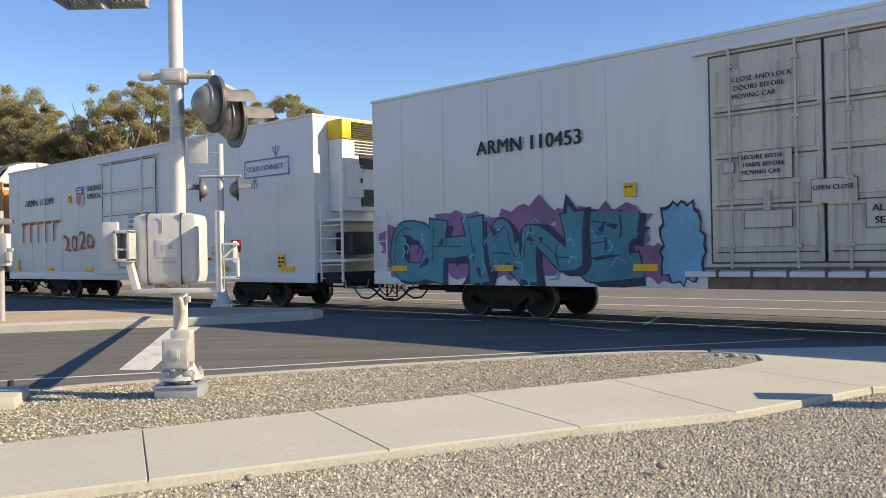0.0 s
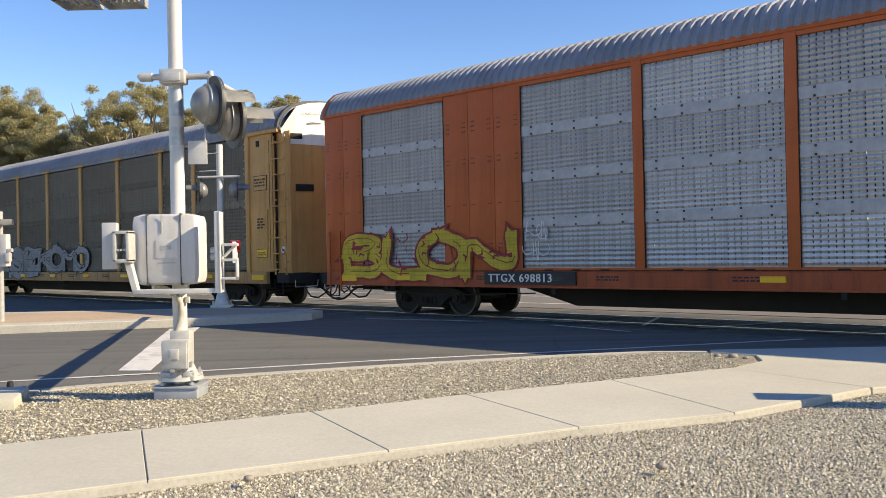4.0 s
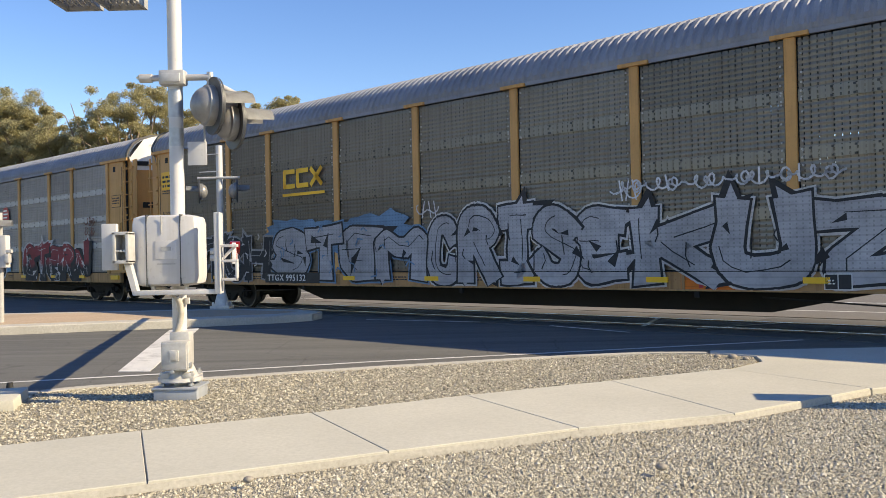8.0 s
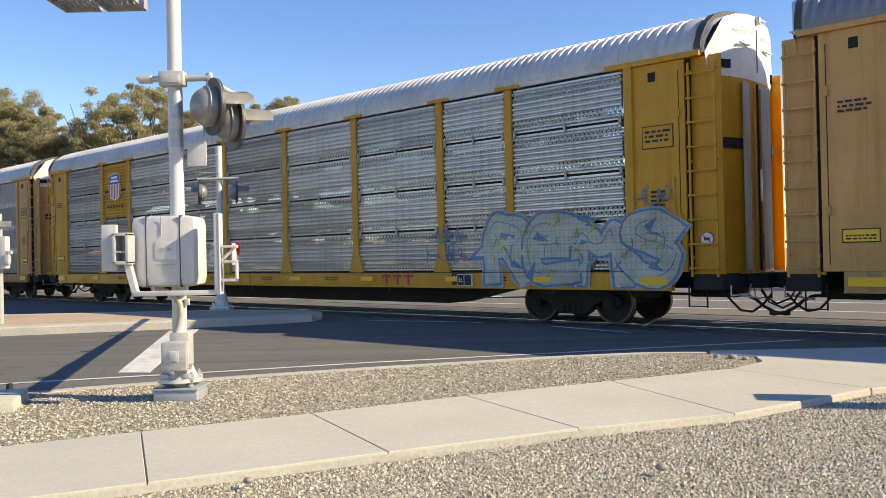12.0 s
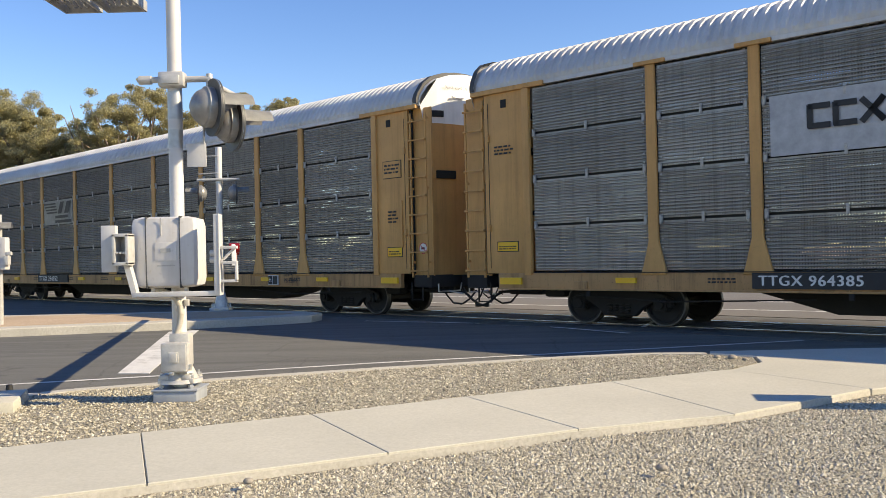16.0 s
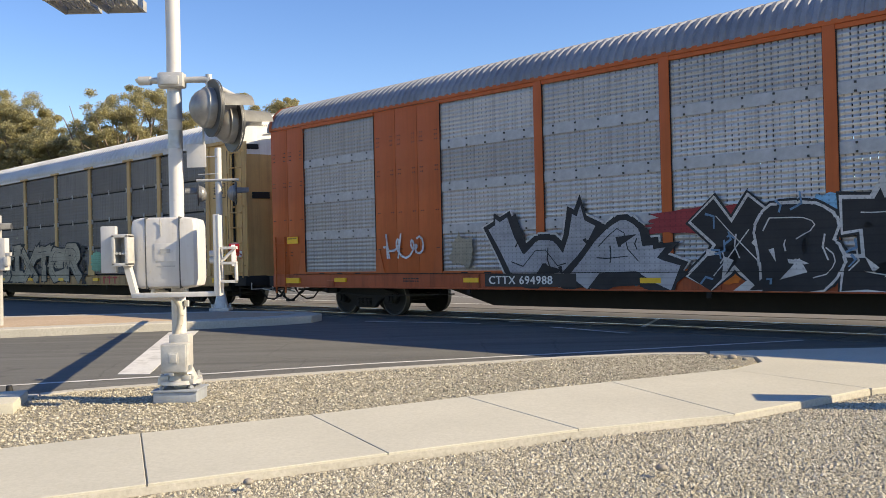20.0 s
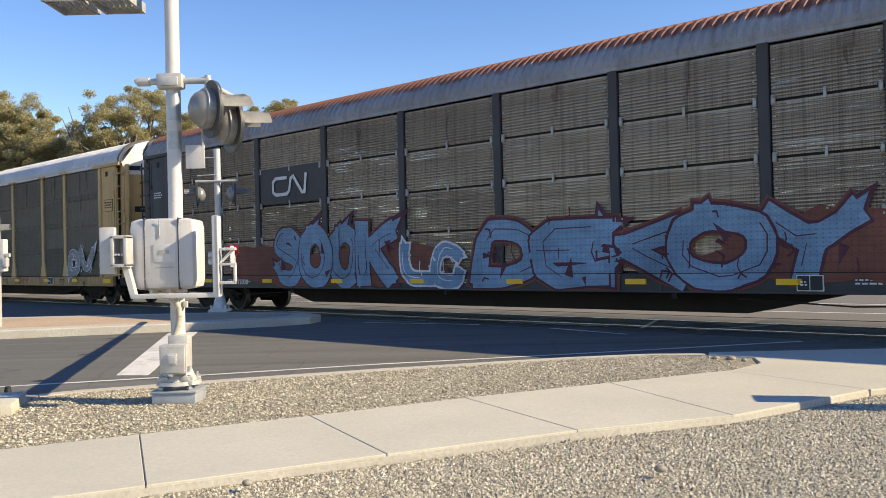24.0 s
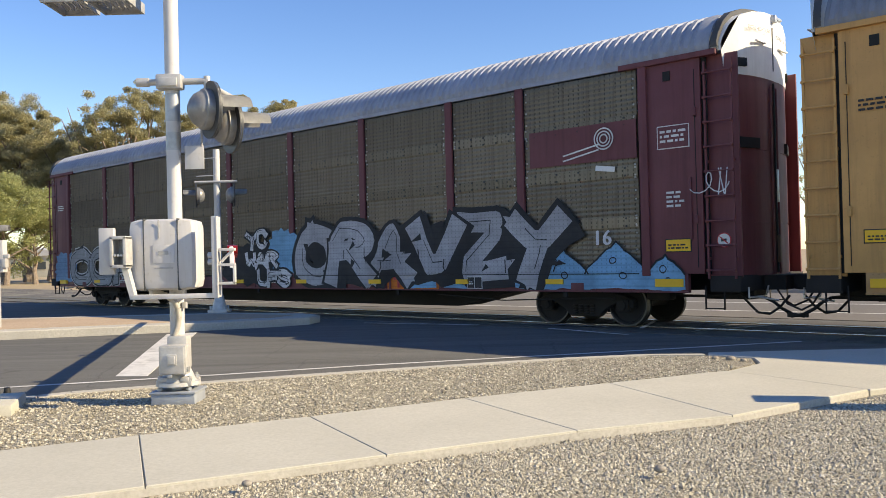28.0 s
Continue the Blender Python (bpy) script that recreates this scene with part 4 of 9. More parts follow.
    if spec.get("number"):
        at, wide = spec.get("number_at", 6.0), spec.get("number_wide", 2.3)
        plate(car, "number_board", at, 0.9, wide, 0.27, PLATE_BLACK, NEAR - 0.031, thick=0.05)
        lettering(car, spec["number"], 0.24, at - wide / 2 + 0.1, 0.82, INK_WHITE, 0.004, 1.12, squeeze=spec.get("squeeze", 1.05), y=NEAR - 0.06)
    for extra in spec.get("extras", ()):
        extra(car)
    return car


SMOOTH_SCREENS = ((2.0, 4.7), (6.85, 9.45), (9.65, 12.25), (12.45, 15.1), (15.3, 18.0), (18.2, 20.85), (23.0, 25.65))


def rivet_mesh(w):
    key = ("rivets", round(w, 2))
    if key not in CACHE:
        bm = bmesh.new()
        for z in (-1.45, -1.36, -0.5, 0.4, 0.5, 1.1, 1.2, 1.3):
            for k in (-0.36, -0.28, 0.28, 0.36):
                add_box(bm, (w * k, -0.004, z), (0.024, 0.012, 0.024))
        CACHE[key] = finish(bm, "rivets")
    return CACHE[key]


def smooth_rack(spec):
    """The newer rack with wide solid bays, galvanised corner columns and screens set in frames."""
    body, roof, screen = spec["body"], spec["roof"], spec["screen"]
    car = tagged(new("autorack_car"), spec["label"], "rail car", "train cars")
    e0, e1 = 0.6, 27.05
    sill_and_frame(car, e0, e1, SOILED.get(body.name, body), TRUCK_STEEL)
    put("roof", roof_mesh(0.45, LENGTH + 0.05, 0.195, 0.036, ROOF), roof, car)
    edges = [e0] + [v for pair in SMOOTH_SCREENS for v in pair] + [e1]
    for a, c in zip(edges[::2], edges[1::2]):
        if c - a > 0.5:
            n = 3 if c - a > 1.8 else 2
            for i in range(n):
                w = (c - a) / n
                sp = put("side_panel", box_mesh(w - 0.008, 0.06, 3.9, 0.01), body, car, (a + w * (i + 0.5), NEAR + 0.03, 2.99))
                put("rivets", rivet_mesh(w), BLACK, sp, (0, -0.03, 0))["kind"] = "stuff"
        else:
            put("post", box_mesh(c - a, 0.09, 3.9, 0.012), body, car, ((a + c) / 2, NEAR + 0.015, 2.99))
    tiers = 4
    hh = 3.76 / tiers
    for a, c in SMOOTH_SCREENS:
        for r in range(tiers):
            put("screen_panel", ribbed_panel(c - a, hh - 0.01, 9, 0.014), screen, car, ((a + c) / 2, NEAR + 0.035, 1.1 + hh * (r + 0.5)))
            if r:
                bd = put("band", box_mesh(c - a, 0.012, 0.2), spec.get("bandmat", screen), car, ((a + c) / 2, NEAR + 0.012, 1.1 + hh * r))
                put("bolts", bolts_mesh(c - a, 0.2), BLACK, bd, (0, -0.012, 0))["kind"] = "stuff"
        put("screen_rail", box_mesh(c - a, 0.08, 0.08, 0.01), body, car, ((a + c) / 2, NEAR + 0.02, 1.065))
        put("screen_rail", box_mesh(c - a, 0.08, 0.08, 0.01), body, car, ((a + c) / 2, NEAR + 0.02, 4.895))
    bm = bmesh.new()
    for s in (-1, 1):
        add_box(bm, ((e0 + e1) / 2, s * 1.545, 4.98), (e1 - e0, 0.09, 0.09), 0.01)
    part("top_chord", bm, body, car)
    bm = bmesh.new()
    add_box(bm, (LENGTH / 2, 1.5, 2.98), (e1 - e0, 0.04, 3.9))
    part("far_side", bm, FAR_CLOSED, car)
    for sign, tip in ((-1, e0), (1, e1)):
        put("corner_column", box_mesh(0.36, 0.12, 3.3, 0.03), ZINC, car, (tip + sign * 0.12, NEAR + 0.3, 2.72), "galvanised corner column")
        put("corner_column", box_mesh(0.36, 0.12, 3.3, 0.03), ZINC, car, (tip + sign * 0.12, -NEAR - 0.3, 2.72))
        end_doors(car, tip - sign * 0.1, sign, body, CAP_WHITE, galv=body, slot=False, rim=body)
        for i, y in enumerate((-0.95, -0.3, 0.35, 1.0)):
            put("door_rib", box_mesh(0.07, 0.07, 3.5, 0.012), CAP_WHITE if i == 3 else body, car, (tip + sign * 0.2, y, 2.85))
        end_gear(car, tip + sign * 0.3, sign, body)
        plate(car, "reflector", tip - sign * 0.9, 0.88, 0.55, 0.14, YELLOW, NEAR - 0.031, thick=0.05)
    sill_gear(car, e0, e1, INK_BLACK)
    for x in (3.65, 24.0):
        truck(car, x)
    for e in (3.4, 7.7, 12.0, 16.3, 20.5, 23.7):
        plate(car, "reflector", e, 0.9, 0.42, 0.1, YELLOW, NEAR - 0.031, thick=0.05)
    bars(car, 25.9, 3.4, 5, 0.6, 0.06, INK_BLACK, seed=5)
    placard(car, 26.05, 2.12, 0.5, 0.2, YELLOW, INK_BLACK, 2)
    no_hump_mark(car, 25.95, 2.45, NEAR - 0.006)
    put("rule", box_mesh(0.62, 0.008, 0.02), INK_BLACK, car, (26.0, NEAR - 0.004, 2.85))
    for e in (1.0, 26.75):
        for x in (-0.2, 0.2):
            put("ladder_rail", box_mesh(0.03, 0.04, 1.5), body, car, (e + x, NEAR - 0.06, 1.3))
        for i in range(4):
            put("rung", box_mesh(0.42, 0.025, 0.025), body, car, (e, NEAR - 0.07, 0.75 + i * 0.38))
    for a, c in SMOOTH_SCREENS:
        for side, x in ((-1, a), (1, c)):
            put("frame_seam", box_mesh(0.014, 0.02, 3.76), SLOT_SHADE_BLACK, car, (x - side * 0.004, NEAR + 0.0, 2.98))
            if (side > 0 and c > 4 and (c < 5 or c > 20)) or (side < 0 and a > 6 and (a < 7 or a > 22)) or a < 3:
                bm = prism(((x, 1.05), (x + side * 0.3, 1.05), (x + side * 0.14, 1.6), (x, 1.6)), NEAR - 0.025, NEAR + 0.0)
                part("gusset", bm, body, car)
        for i in range(3):
            put("drain_slot", box_mesh(0.2, 0.02, 0.035), SLOT_SHADE_BLACK, car, (a + (c - a) * (0.25 + 0.25 * i), NEAR - 0.012, 1.06))
    if spec.get("number"):
        at, wide = spec.get("number_at", 6.2), 2.3
        plate(car, "number_board", at, 0.9, wide, 0.27, PLATE_BLACK, NEAR - 0.031, thick=0.05)
        lettering(car, spec["number"], 0.24, at - wide / 2 + 0.1, 0.82, INK_WHITE, 0.004, 1.12, squeeze=1.05, y=NEAR - 0.06)
    for extra in spec.get("extras", ()):
        extra(car)
    return car


def reefer(spec):
    """A white insulated box car with a plug door and a cooling unit at its front end."""
    body = spec["body"]
    car = tagged(new("refrigerated_car"), spec["label"], "rail car", "train cars")
    L, top = 20.0, 5.08
    bm = bmesh.new()
    add_box(bm, (L / 2, 0, (top + 0.98) / 2), (L, 3.1, top - 0.98), 0.02)
    part("body", bm, body, car)
    bm = bmesh.new()
    add_box(bm, (L / 2, 0, top + 0.03), (L + 0.04, 3.16, 0.07), 0.02)
    for i in range(9):
        add_box(bm, (1.2 + i * 2.2, 0, top + 0.075), (0.1, 3.0, 0.04), 0.01)
    part("roof", bm, body, car)
    bm = bmesh.new()
    for s in (-1, 1):
        add_box(bm, (L / 2, s * 1.53, 0.86), (L, 0.1, 0.26), 0.012)
    part("side_sill", bm, spec.get("sill", body), car)
    bm = prism(((-0.3, 0.98), (-0.3, 0.72), (L + 0.8, 0.72), (L + 0.8, 0.98)), -0.4, 0.4)
    for i in range(9):
        add_box(bm, (1.5 + i * 2.1, 0, 0.84), (0.14, 2.9, 0.16))
    part("centre_sill", bm, TRUCK_STEEL, car)
    # faint panel joints
    for e in spec.get("joints", (1.0, 2.3, 3.6, 5.0, 6.5)):
        put("seam", box_mesh(0.012, 0.006, 3.9), spec["seam"], car, (e, NEAR - 0.0, 3.0))
    # plug door with rods and hinges
    d0, d1 = spec["door"]
    w = d1 - d0
    hw = (w - 0.1) / 2
    for i in range(spec.get("leaves", 1)):
        n = spec.get("leaves", 1)
        lw = w / n
        dx = d0 + lw * (i + 0.5)
        dm = bmesh.new()
        add_box(dm, (0, 0, 0), (lw - 0.05, 0.07, 3.55), 0.02)
        door = put("plug_door", finish(dm, "plug_door"), spec["doormat"], car, (dx, NEAR - 0.03, 2.95), "closed plug door with lock rods")
        for x in (-lw * 0.3, lw * 0.28):
            put("lock_rod", box_mesh(0.04, 0.04, 3.75, 0.012), spec["doormat"], door, (x, -0.09, 0))
            for z in (-1.5, -0.45, 0.6, 1.55):
                put("bracket", box_mesh(0.12, 0.06, 0.07, 0.012), spec["doormat"], door, (x, -0.09, z))
        for k in range(4):
            put("door_panel", box_mesh(lw - 0.25, 0.03, 0.62, 0.015), spec["doormat"], door, (0, -0.045, -1.2 + k * 0.8))
        for z in (-1.775, 1.775):
            put("gasket", box_mesh(lw, 0.02, 0.03), RUBBER_GREY, door, (0, -0.03, z))
        for x in (-lw / 2, lw / 2):
            put("gasket", box_mesh(0.022, 0.02, 3.55), RUBBER_GREY, door, (x, -0.03, 0))
        for z in (-1.6, -0.8, 0.0, 0.8):
            put("panel_joint", box_mesh(lw - 0.2, 0.012, 0.02), RUBBER_GREY, door, (0, -0.052, z))
        for z in (-0.85, 0.75):
            put("crossbar", box_mesh(lw - 0.1, 0.045, 0.045, 0.01), spec["doormat"], door, (0, -0.075, z))
        put("lock_handle", box_mesh(0.12, 0.08, 0.34, 0.02), spec["doormat"], door, (0.05, -0.11, -0.75))
    for z in (0.98, 4.85):
        put("door_rail", box_mesh(w + 4.0 if z < 2 else w + 0.6, 0.12, 0.1, 0.015), body, car, (d0 + w / 2 + (1.5 if z < 2 else 0), NEAR - 0.05, z))
    # front end: cooling unit in its recess, grille, fuel tank, ladder, platform
    u = bmesh.new()
    add_box(u, (L + 0.28, 0.0, 3.55), (0.55, 2.1, 1.9), 0.05)
    unit = part("cooling_unit", u, body, car, "white cooling unit on the end wall")
    put("grille_hood", box_mesh(0.6, 2.16, 0.52, 0.04), UNIT_YELLOW, unit, (L + 0.3, 0, 4.74), "yellow grille hood")
    for i in range(7):
        put("louvre", box_mesh(0.05, 1.7, 0.034), BLACK, unit, (L + 0.61, 0.1, 4.54 + i * 0.062))
    put("unit_window", box_mesh(0.03, 0.5, 0.35), BLACK, unit, (L + 0.57, -0.2, 3.9))
    for k in range(5):
        put("unit_louvre", box_mesh(0.04, 1.4, 0.03), RUBBER_GREY, unit, (L + 0.57, 0.1, 4.1 + k * 0.08))
    for y in (-0.62, 0.75):
        put("unit_door", box_mesh(0.03, 0.6, 0.9, 0.03), body, unit, (L + 0.57, y, 3.4))
        put("door_latch", box_mesh(0.05, 0.05, 0.12, 0.01), BLACK, unit, (L + 0.6, y + 0.2, 3.4))
    put("vent", box_mesh(0.03, 0.9, 0.45), BLACK, unit, (L + 0.565, 0.05, 2.95))
    put("fuel_tank", box_mesh(0.7, 1.9, 0.6, 0.06), BLACK, car, (L + 0.35, 0.1, 1.75))
    put("platform", box_mesh(1.0, 2.9, 0.07), body, car, (L + 0.5, 0, 1.3))
    put("platform", box_mesh(0.9, 2.7, 0.06), body, car, (L + 0.45, 0, 2.35))
    for x in (L + 0.12, L + 0.95):
        put("stanchion", box_mesh(0.05, 0.05, 2.0), body, car, (x, NEAR + 0.12, 1.75))
        put("stanchion", box_mesh(0.05, 0.05, 2.0), body, car, (x, -NEAR - 0.12, 1.75))
    for i in range(5):
        put("rung", box_mesh(0.8, 0.025, 0.025), body, car, (L + 0.53, NEAR + 0.12, 0.85 + i * 0.34))
    rb = bmesh.new()
    for x in (0.08, 0.5):
        add_box(rb, (x, NEAR - 0.06, 1.75), (0.025, 0.04, 1.4))
    for i in range(5):
        add_box(rb, (0.29, NEAR - 0.07, 1.15 + i * 0.3), (0.44, 0.025, 0.025))
    part("ladder", rb, body, car)
    for sign, x in ((-1, 0.0), (1, L + 0.9)):
        end_gear(car, x, sign, body)
    for x in (3.46, L - 3.46):
        truck(car, x)
    for e in (0.9, 4.0, 7.3, 12.7, 15.8, 18.9):
        plate(car, "reflector", e, 1.1, 0.5, 0.13, YELLOW, NEAR - 0.031, thick=0.05)
    for extra in spec.get("extras", ()):
        extra(car)
    return car

# ---- liveries ----
def two_tone_roof(name, low, high, level):
    """A zinc roof whose crown has rusted, with a ragged border between the two."""
    mat = paint(name, low, 0.6, 0.45, (0.12, 0.07, 0.05), 0.1)
    nt = mat.node_tree
    bsdf = nt.nodes["Principled BSDF"]
    had = bsdf.inputs["Base Color"].links[0].from_socket
    vec = coords(nt)
    sep = nt.nodes.new("ShaderNodeSeparateXYZ")
    nt.links.new(vec, sep.inputs[0])
    n = node(nt, "ShaderNodeTexNoise", Scale=1.3, Detail=6.0, Roughness=0.7)
    nt.links.new(vec, n.inputs["Vector"])
    m = nt.nodes.new("ShaderNodeMath")
    m.operation, m.inputs[1].default_value = "MULTIPLY_ADD", 0.5
    nt.links.new(n.outputs[0], m.inputs[0])
    nt.links.new(sep.outputs[2], m.inputs[2])
    r = nt.nodes.new("ShaderNodeMapRange")
    r.inputs[1].default_value, r.inputs[2].default_value = level + 0.19, level + 0.31
    nt.links.new(m.outputs[0], r.inputs[0])
    nt.links.new(mix(nt, r.outputs[0], had, high), bsdf.inputs["Base Color"])
    return mat



CAP_WHITE = paint("cap_white", (0.8, 0.79, 0.76), 0.5, 0.18, (0.3, 0.25, 0.18))
TAN = paint("rack_tan", (0.61, 0.32, 0.102), 0.55, 0.32, (0.1, 0.06, 0.035))
TAN_PALE = paint("rack_tan_pale", (0.6, 0.375, 0.15), 0.55, 0.32, (0.1, 0.06, 0.035))
GOLD = paint("rack_gold", (0.64, 0.31, 0.038), 0.55, 0.65, (0.14, 0.05, 0.02))
AMBER = paint("rack_amber", (0.61, 0.285, 0.012), 0.5, 0.25, (0.12, 0.06, 0.03))
ORANGE = paint("rack_orange", (0.5, 0.092, 0.008), 0.5, 0.25)
SOILED = {"rack_tan": paint("sill_tan", (0.46, 0.25, 0.1), 0.65, 0.8, (0.1, 0.06, 0.035)), "rack_tan_pale": paint("sill_tan_pale", (0.47, 0.28, 0.12), 0.65, 0.8, (0.1, 0.06, 0.035)),
          "rack_gold": paint("sill_gold", (0.42, 0.19, 0.03), 0.65, 0.9, (0.08, 0.04, 0.025)), "rack_orange": paint("sill_orange", (0.4, 0.075, 0.018), 0.6, 0.7, (0.08, 0.04, 0.025))}
MAROON = paint("rack_maroon", (0.155, 0.038, 0.045), 0.55, 0.35, (0.05, 0.03, 0.03))
COAL = paint("rack_black", (0.042, 0.042, 0.046), 0.55, 0.3, (0.09, 0.06, 0.045))
REEFER_WHITE = paint("reefer_white", (0.73, 0.72, 0.712), 0.42, 0.14, (0.38, 0.33, 0.27), fine=0.03)
REEFER_DIRTY = paint("reefer_dirty_white", (0.62, 0.565, 0.475), 0.55, 0.7, (0.2, 0.14, 0.085), fine=0.08)
SILL_RUST = paint("sill_rust", (0.2, 0.145, 0.1), 0.75, 0.7, (0.07, 0.045, 0.03), streak=False)
SEAM_WHITE = plain("joint_sealant", (0.6, 0.6, 0.6), 0.6)
UNIT_YELLOW = paint("unit_yellow", (0.78, 0.5, 0.02), 0.4, 0.1)
ROOF_GREY = paint("roof_zinc", (0.24, 0.255, 0.29), 0.6, 0.3, (0.11, 0.095, 0.085), 0.1)
ROOF_BLUE = paint("roof_blue_zinc", (0.33, 0.355, 0.41), 0.55, 0.25, (0.14, 0.13, 0.12), 0.15)
ROOF_PALE = paint("roof_pale", (0.56, 0.56, 0.55), 0.45, 0.15, (0.25, 0.2, 0.15), 0.15)
ROOF_RUST = paint("roof_rust", (0.075, 0.03, 0.026), 0.75, 0.6, (0.11, 0.05, 0.03))
ROOF_RUSTY = two_tone_roof("roof_part_rust", (0.3, 0.305, 0.32), (0.17, 0.065, 0.04), 5.34)
# far walls: near-black colour carries the shade inside the rack
FAR_SIDE = open_side("slotted_shaded_far_side", (0.06, 0.057, 0.05), 0.525)
FAR_CLOSED = open_side("shaded_far_side", (0.05, 0.047, 0.042), 0.63)
S_DARK = screen_steel("screen_dark", (0.2, 0.185, 0.158), 0.95)
S_DARK_ROW = screen_steel("screen_dark_rows", (0.29, 0.285, 0.275), 0.95, False)
S_BROWN = screen_steel("screen_brown", (0.36, 0.3, 0.245), 0.95, False, 0.5)
S_OLIVE = screen_steel("screen_olive", (0.2, 0.172, 0.134), 0.95, True, 0.45)
S_MID = screen_steel("screen_mid", (0.26, 0.258, 0.26), 1.0, True, 0.35)
S_LIGHT = screen_steel("screen_light", (0.43, 0.43, 0.436), 1.0, True, 0.3, spread=(0.8, 1.12), sheen=0.36)
S_BRIGHT = screen_steel("screen_bright_rows", (0.6, 0.6, 0.605), 1.0, "bands", 0.25, sheen=0.32)
BAND_LIGHT = plain("band_light", (0.37, 0.375, 0.39), 0.5, 0.2, 0.18, 4)
BAND_DARK = plain("band_dark", (0.2, 0.2, 0.2), 0.5, 0.3, 0.2, 4)


def smooth_ink(name, rgb):
    """Spray paint on a plain steel side: cloudy, with fine overspray."""
    return paint("smooth_spray_" + name, rgb, 0.5, 0.4, tuple(c * 0.6 + 0.02 for c in rgb), streak=False, fine=0.24)


def ink(name, rgb):
    """Spray paint: thin and blotchy, with the screen's perforation showing above the sill."""
    mat = paint("spray_" + name, rgb, 0.65, 0.55, tuple(c * 0.4 + 0.02 for c in rgb), streak=False, fine=0.26)
    nt = mat.node_tree
    bsdf = nt.nodes["Principled BSDF"]
    had = bsdf.inputs["Base Color"].links[0].from_socket
    sep = nt.nodes.new("ShaderNodeSeparateXYZ")
    nt.links.new(coords(nt), sep.inputs[0])

    def wave(out, period, lo, hi):
        m, q = nt.nodes.new("ShaderNodeMath"), nt.nodes.new("ShaderNodeMath")
        m.operation, q.operation = "MULTIPLY", "SINE"
        m.inputs[1].default_value = 2 * math.pi / period
        r = nt.nodes.new("ShaderNodeMapRange")
        r.inputs[1].default_value, r.inputs[2].default_value = lo, hi
        nt.links.new(out, m.inputs[0])
        nt.links.new(m.outputs[0], q.inputs[0])
        nt.links.new(q.outputs[0], r.inputs[0])
        return r.outputs[0]

    fac = None
    limit = nt.nodes.new("ShaderNodeMapRange")
    limit.inputs[1].default_value, limit.inputs[2].default_value = 1.06, 1.08
    nt.links.new(sep.outputs[2], limit.inputs[0])
    for out in (limit.outputs[0], wave(sep.outputs[0], 0.105, 0.62, 0.8), wave(sep.outputs[2], 0.072, 0.1, 0.35)):
        if fac is None:
            fac = out
        else:
            m = nt.nodes.new("ShaderNodeMath")
            m.operation = "MULTIPLY"
            nt.links.new(fac, m.inputs[0])
            nt.links.new(out, m.inputs[1])
            fac = m.outputs[0]
    rib = wave(sep.outputs[2], 0.131, 0.7, 0.95)
    line = nt.nodes.new("ShaderNodeMath")
    line.operation, line.inputs[1].default_value = "MULTIPLY", 0.26
    nt.links.new(rib, line.inputs[0])
    c = mix(nt, line.outputs[0], had, tuple(v * 0.35 for v in rgb))
    faint = nt.nodes.new("ShaderNodeMath")
    faint.operation, faint.inputs[1].default_value = "MULTIPLY", 0.3
    nt.links.new(fac, faint.inputs[0])
    c = mix(nt, faint.outputs[0], c, (0.015, 0.015, 0.016))
    nt.links.new(c, bsdf.inputs["Base Color"])
    return mat


TEAL, PURPLE, NAVY, LILAC = ink("teal", (0.03, 0.26, 0.33)), ink("purple", (0.2, 0.08, 0.21)), ink("navy", (0.03, 0.035, 0.16)), ink("lilac", (0.44, 0.3, 0.36))
SKY_BLUE, GREEN, LIME, RED = ink("sky_blue", (0.16, 0.4, 0.6)), ink("green", (0.02, 0.28, 0.17)), ink("lime", (0.32, 0.4, 0.06)), ink("red", (0.33, 0.03, 0.035))
SILVER, SPRAY_BLACK, SPRAY_WHITE = ink("silver", (0.4, 0.4, 0.42)), ink("black", (0.018, 0.018, 0.02)), ink("white", (0.72, 0.72, 0.73))
SPRAY_ORANGE, RUSTY, YELLOWISH = ink("orange", (0.72, 0.17, 0.01)), ink("rust", (0.2, 0.06, 0.035)), ink("yellow", (0.6, 0.42, 0.03))
MINT, CREAM, GREYISH, STEEL_BLUE = ink("mint", (0.2, 0.5, 0.32)), ink("cream", (0.42, 0.36, 0.26)), ink("grey", (0.3, 0.3, 0.3)), ink("steel_blue", (0.13, 0.26, 0.4))
PALE_FILL, BONE = ink("pale", (0.5, 0.52, 0.42)), ink("bone", (0.6, 0.58, 0.56))
LOGO_BLUE, LOGO_RED, LOGO_WHITE = plain("emblem_blue", (0.03, 0.09, 0.42), 0.5), plain("emblem_red", (0.5, 0.03, 0.04), 0.5), plain("emblem_white", (0.75, 0.75, 0.75), 0.5)


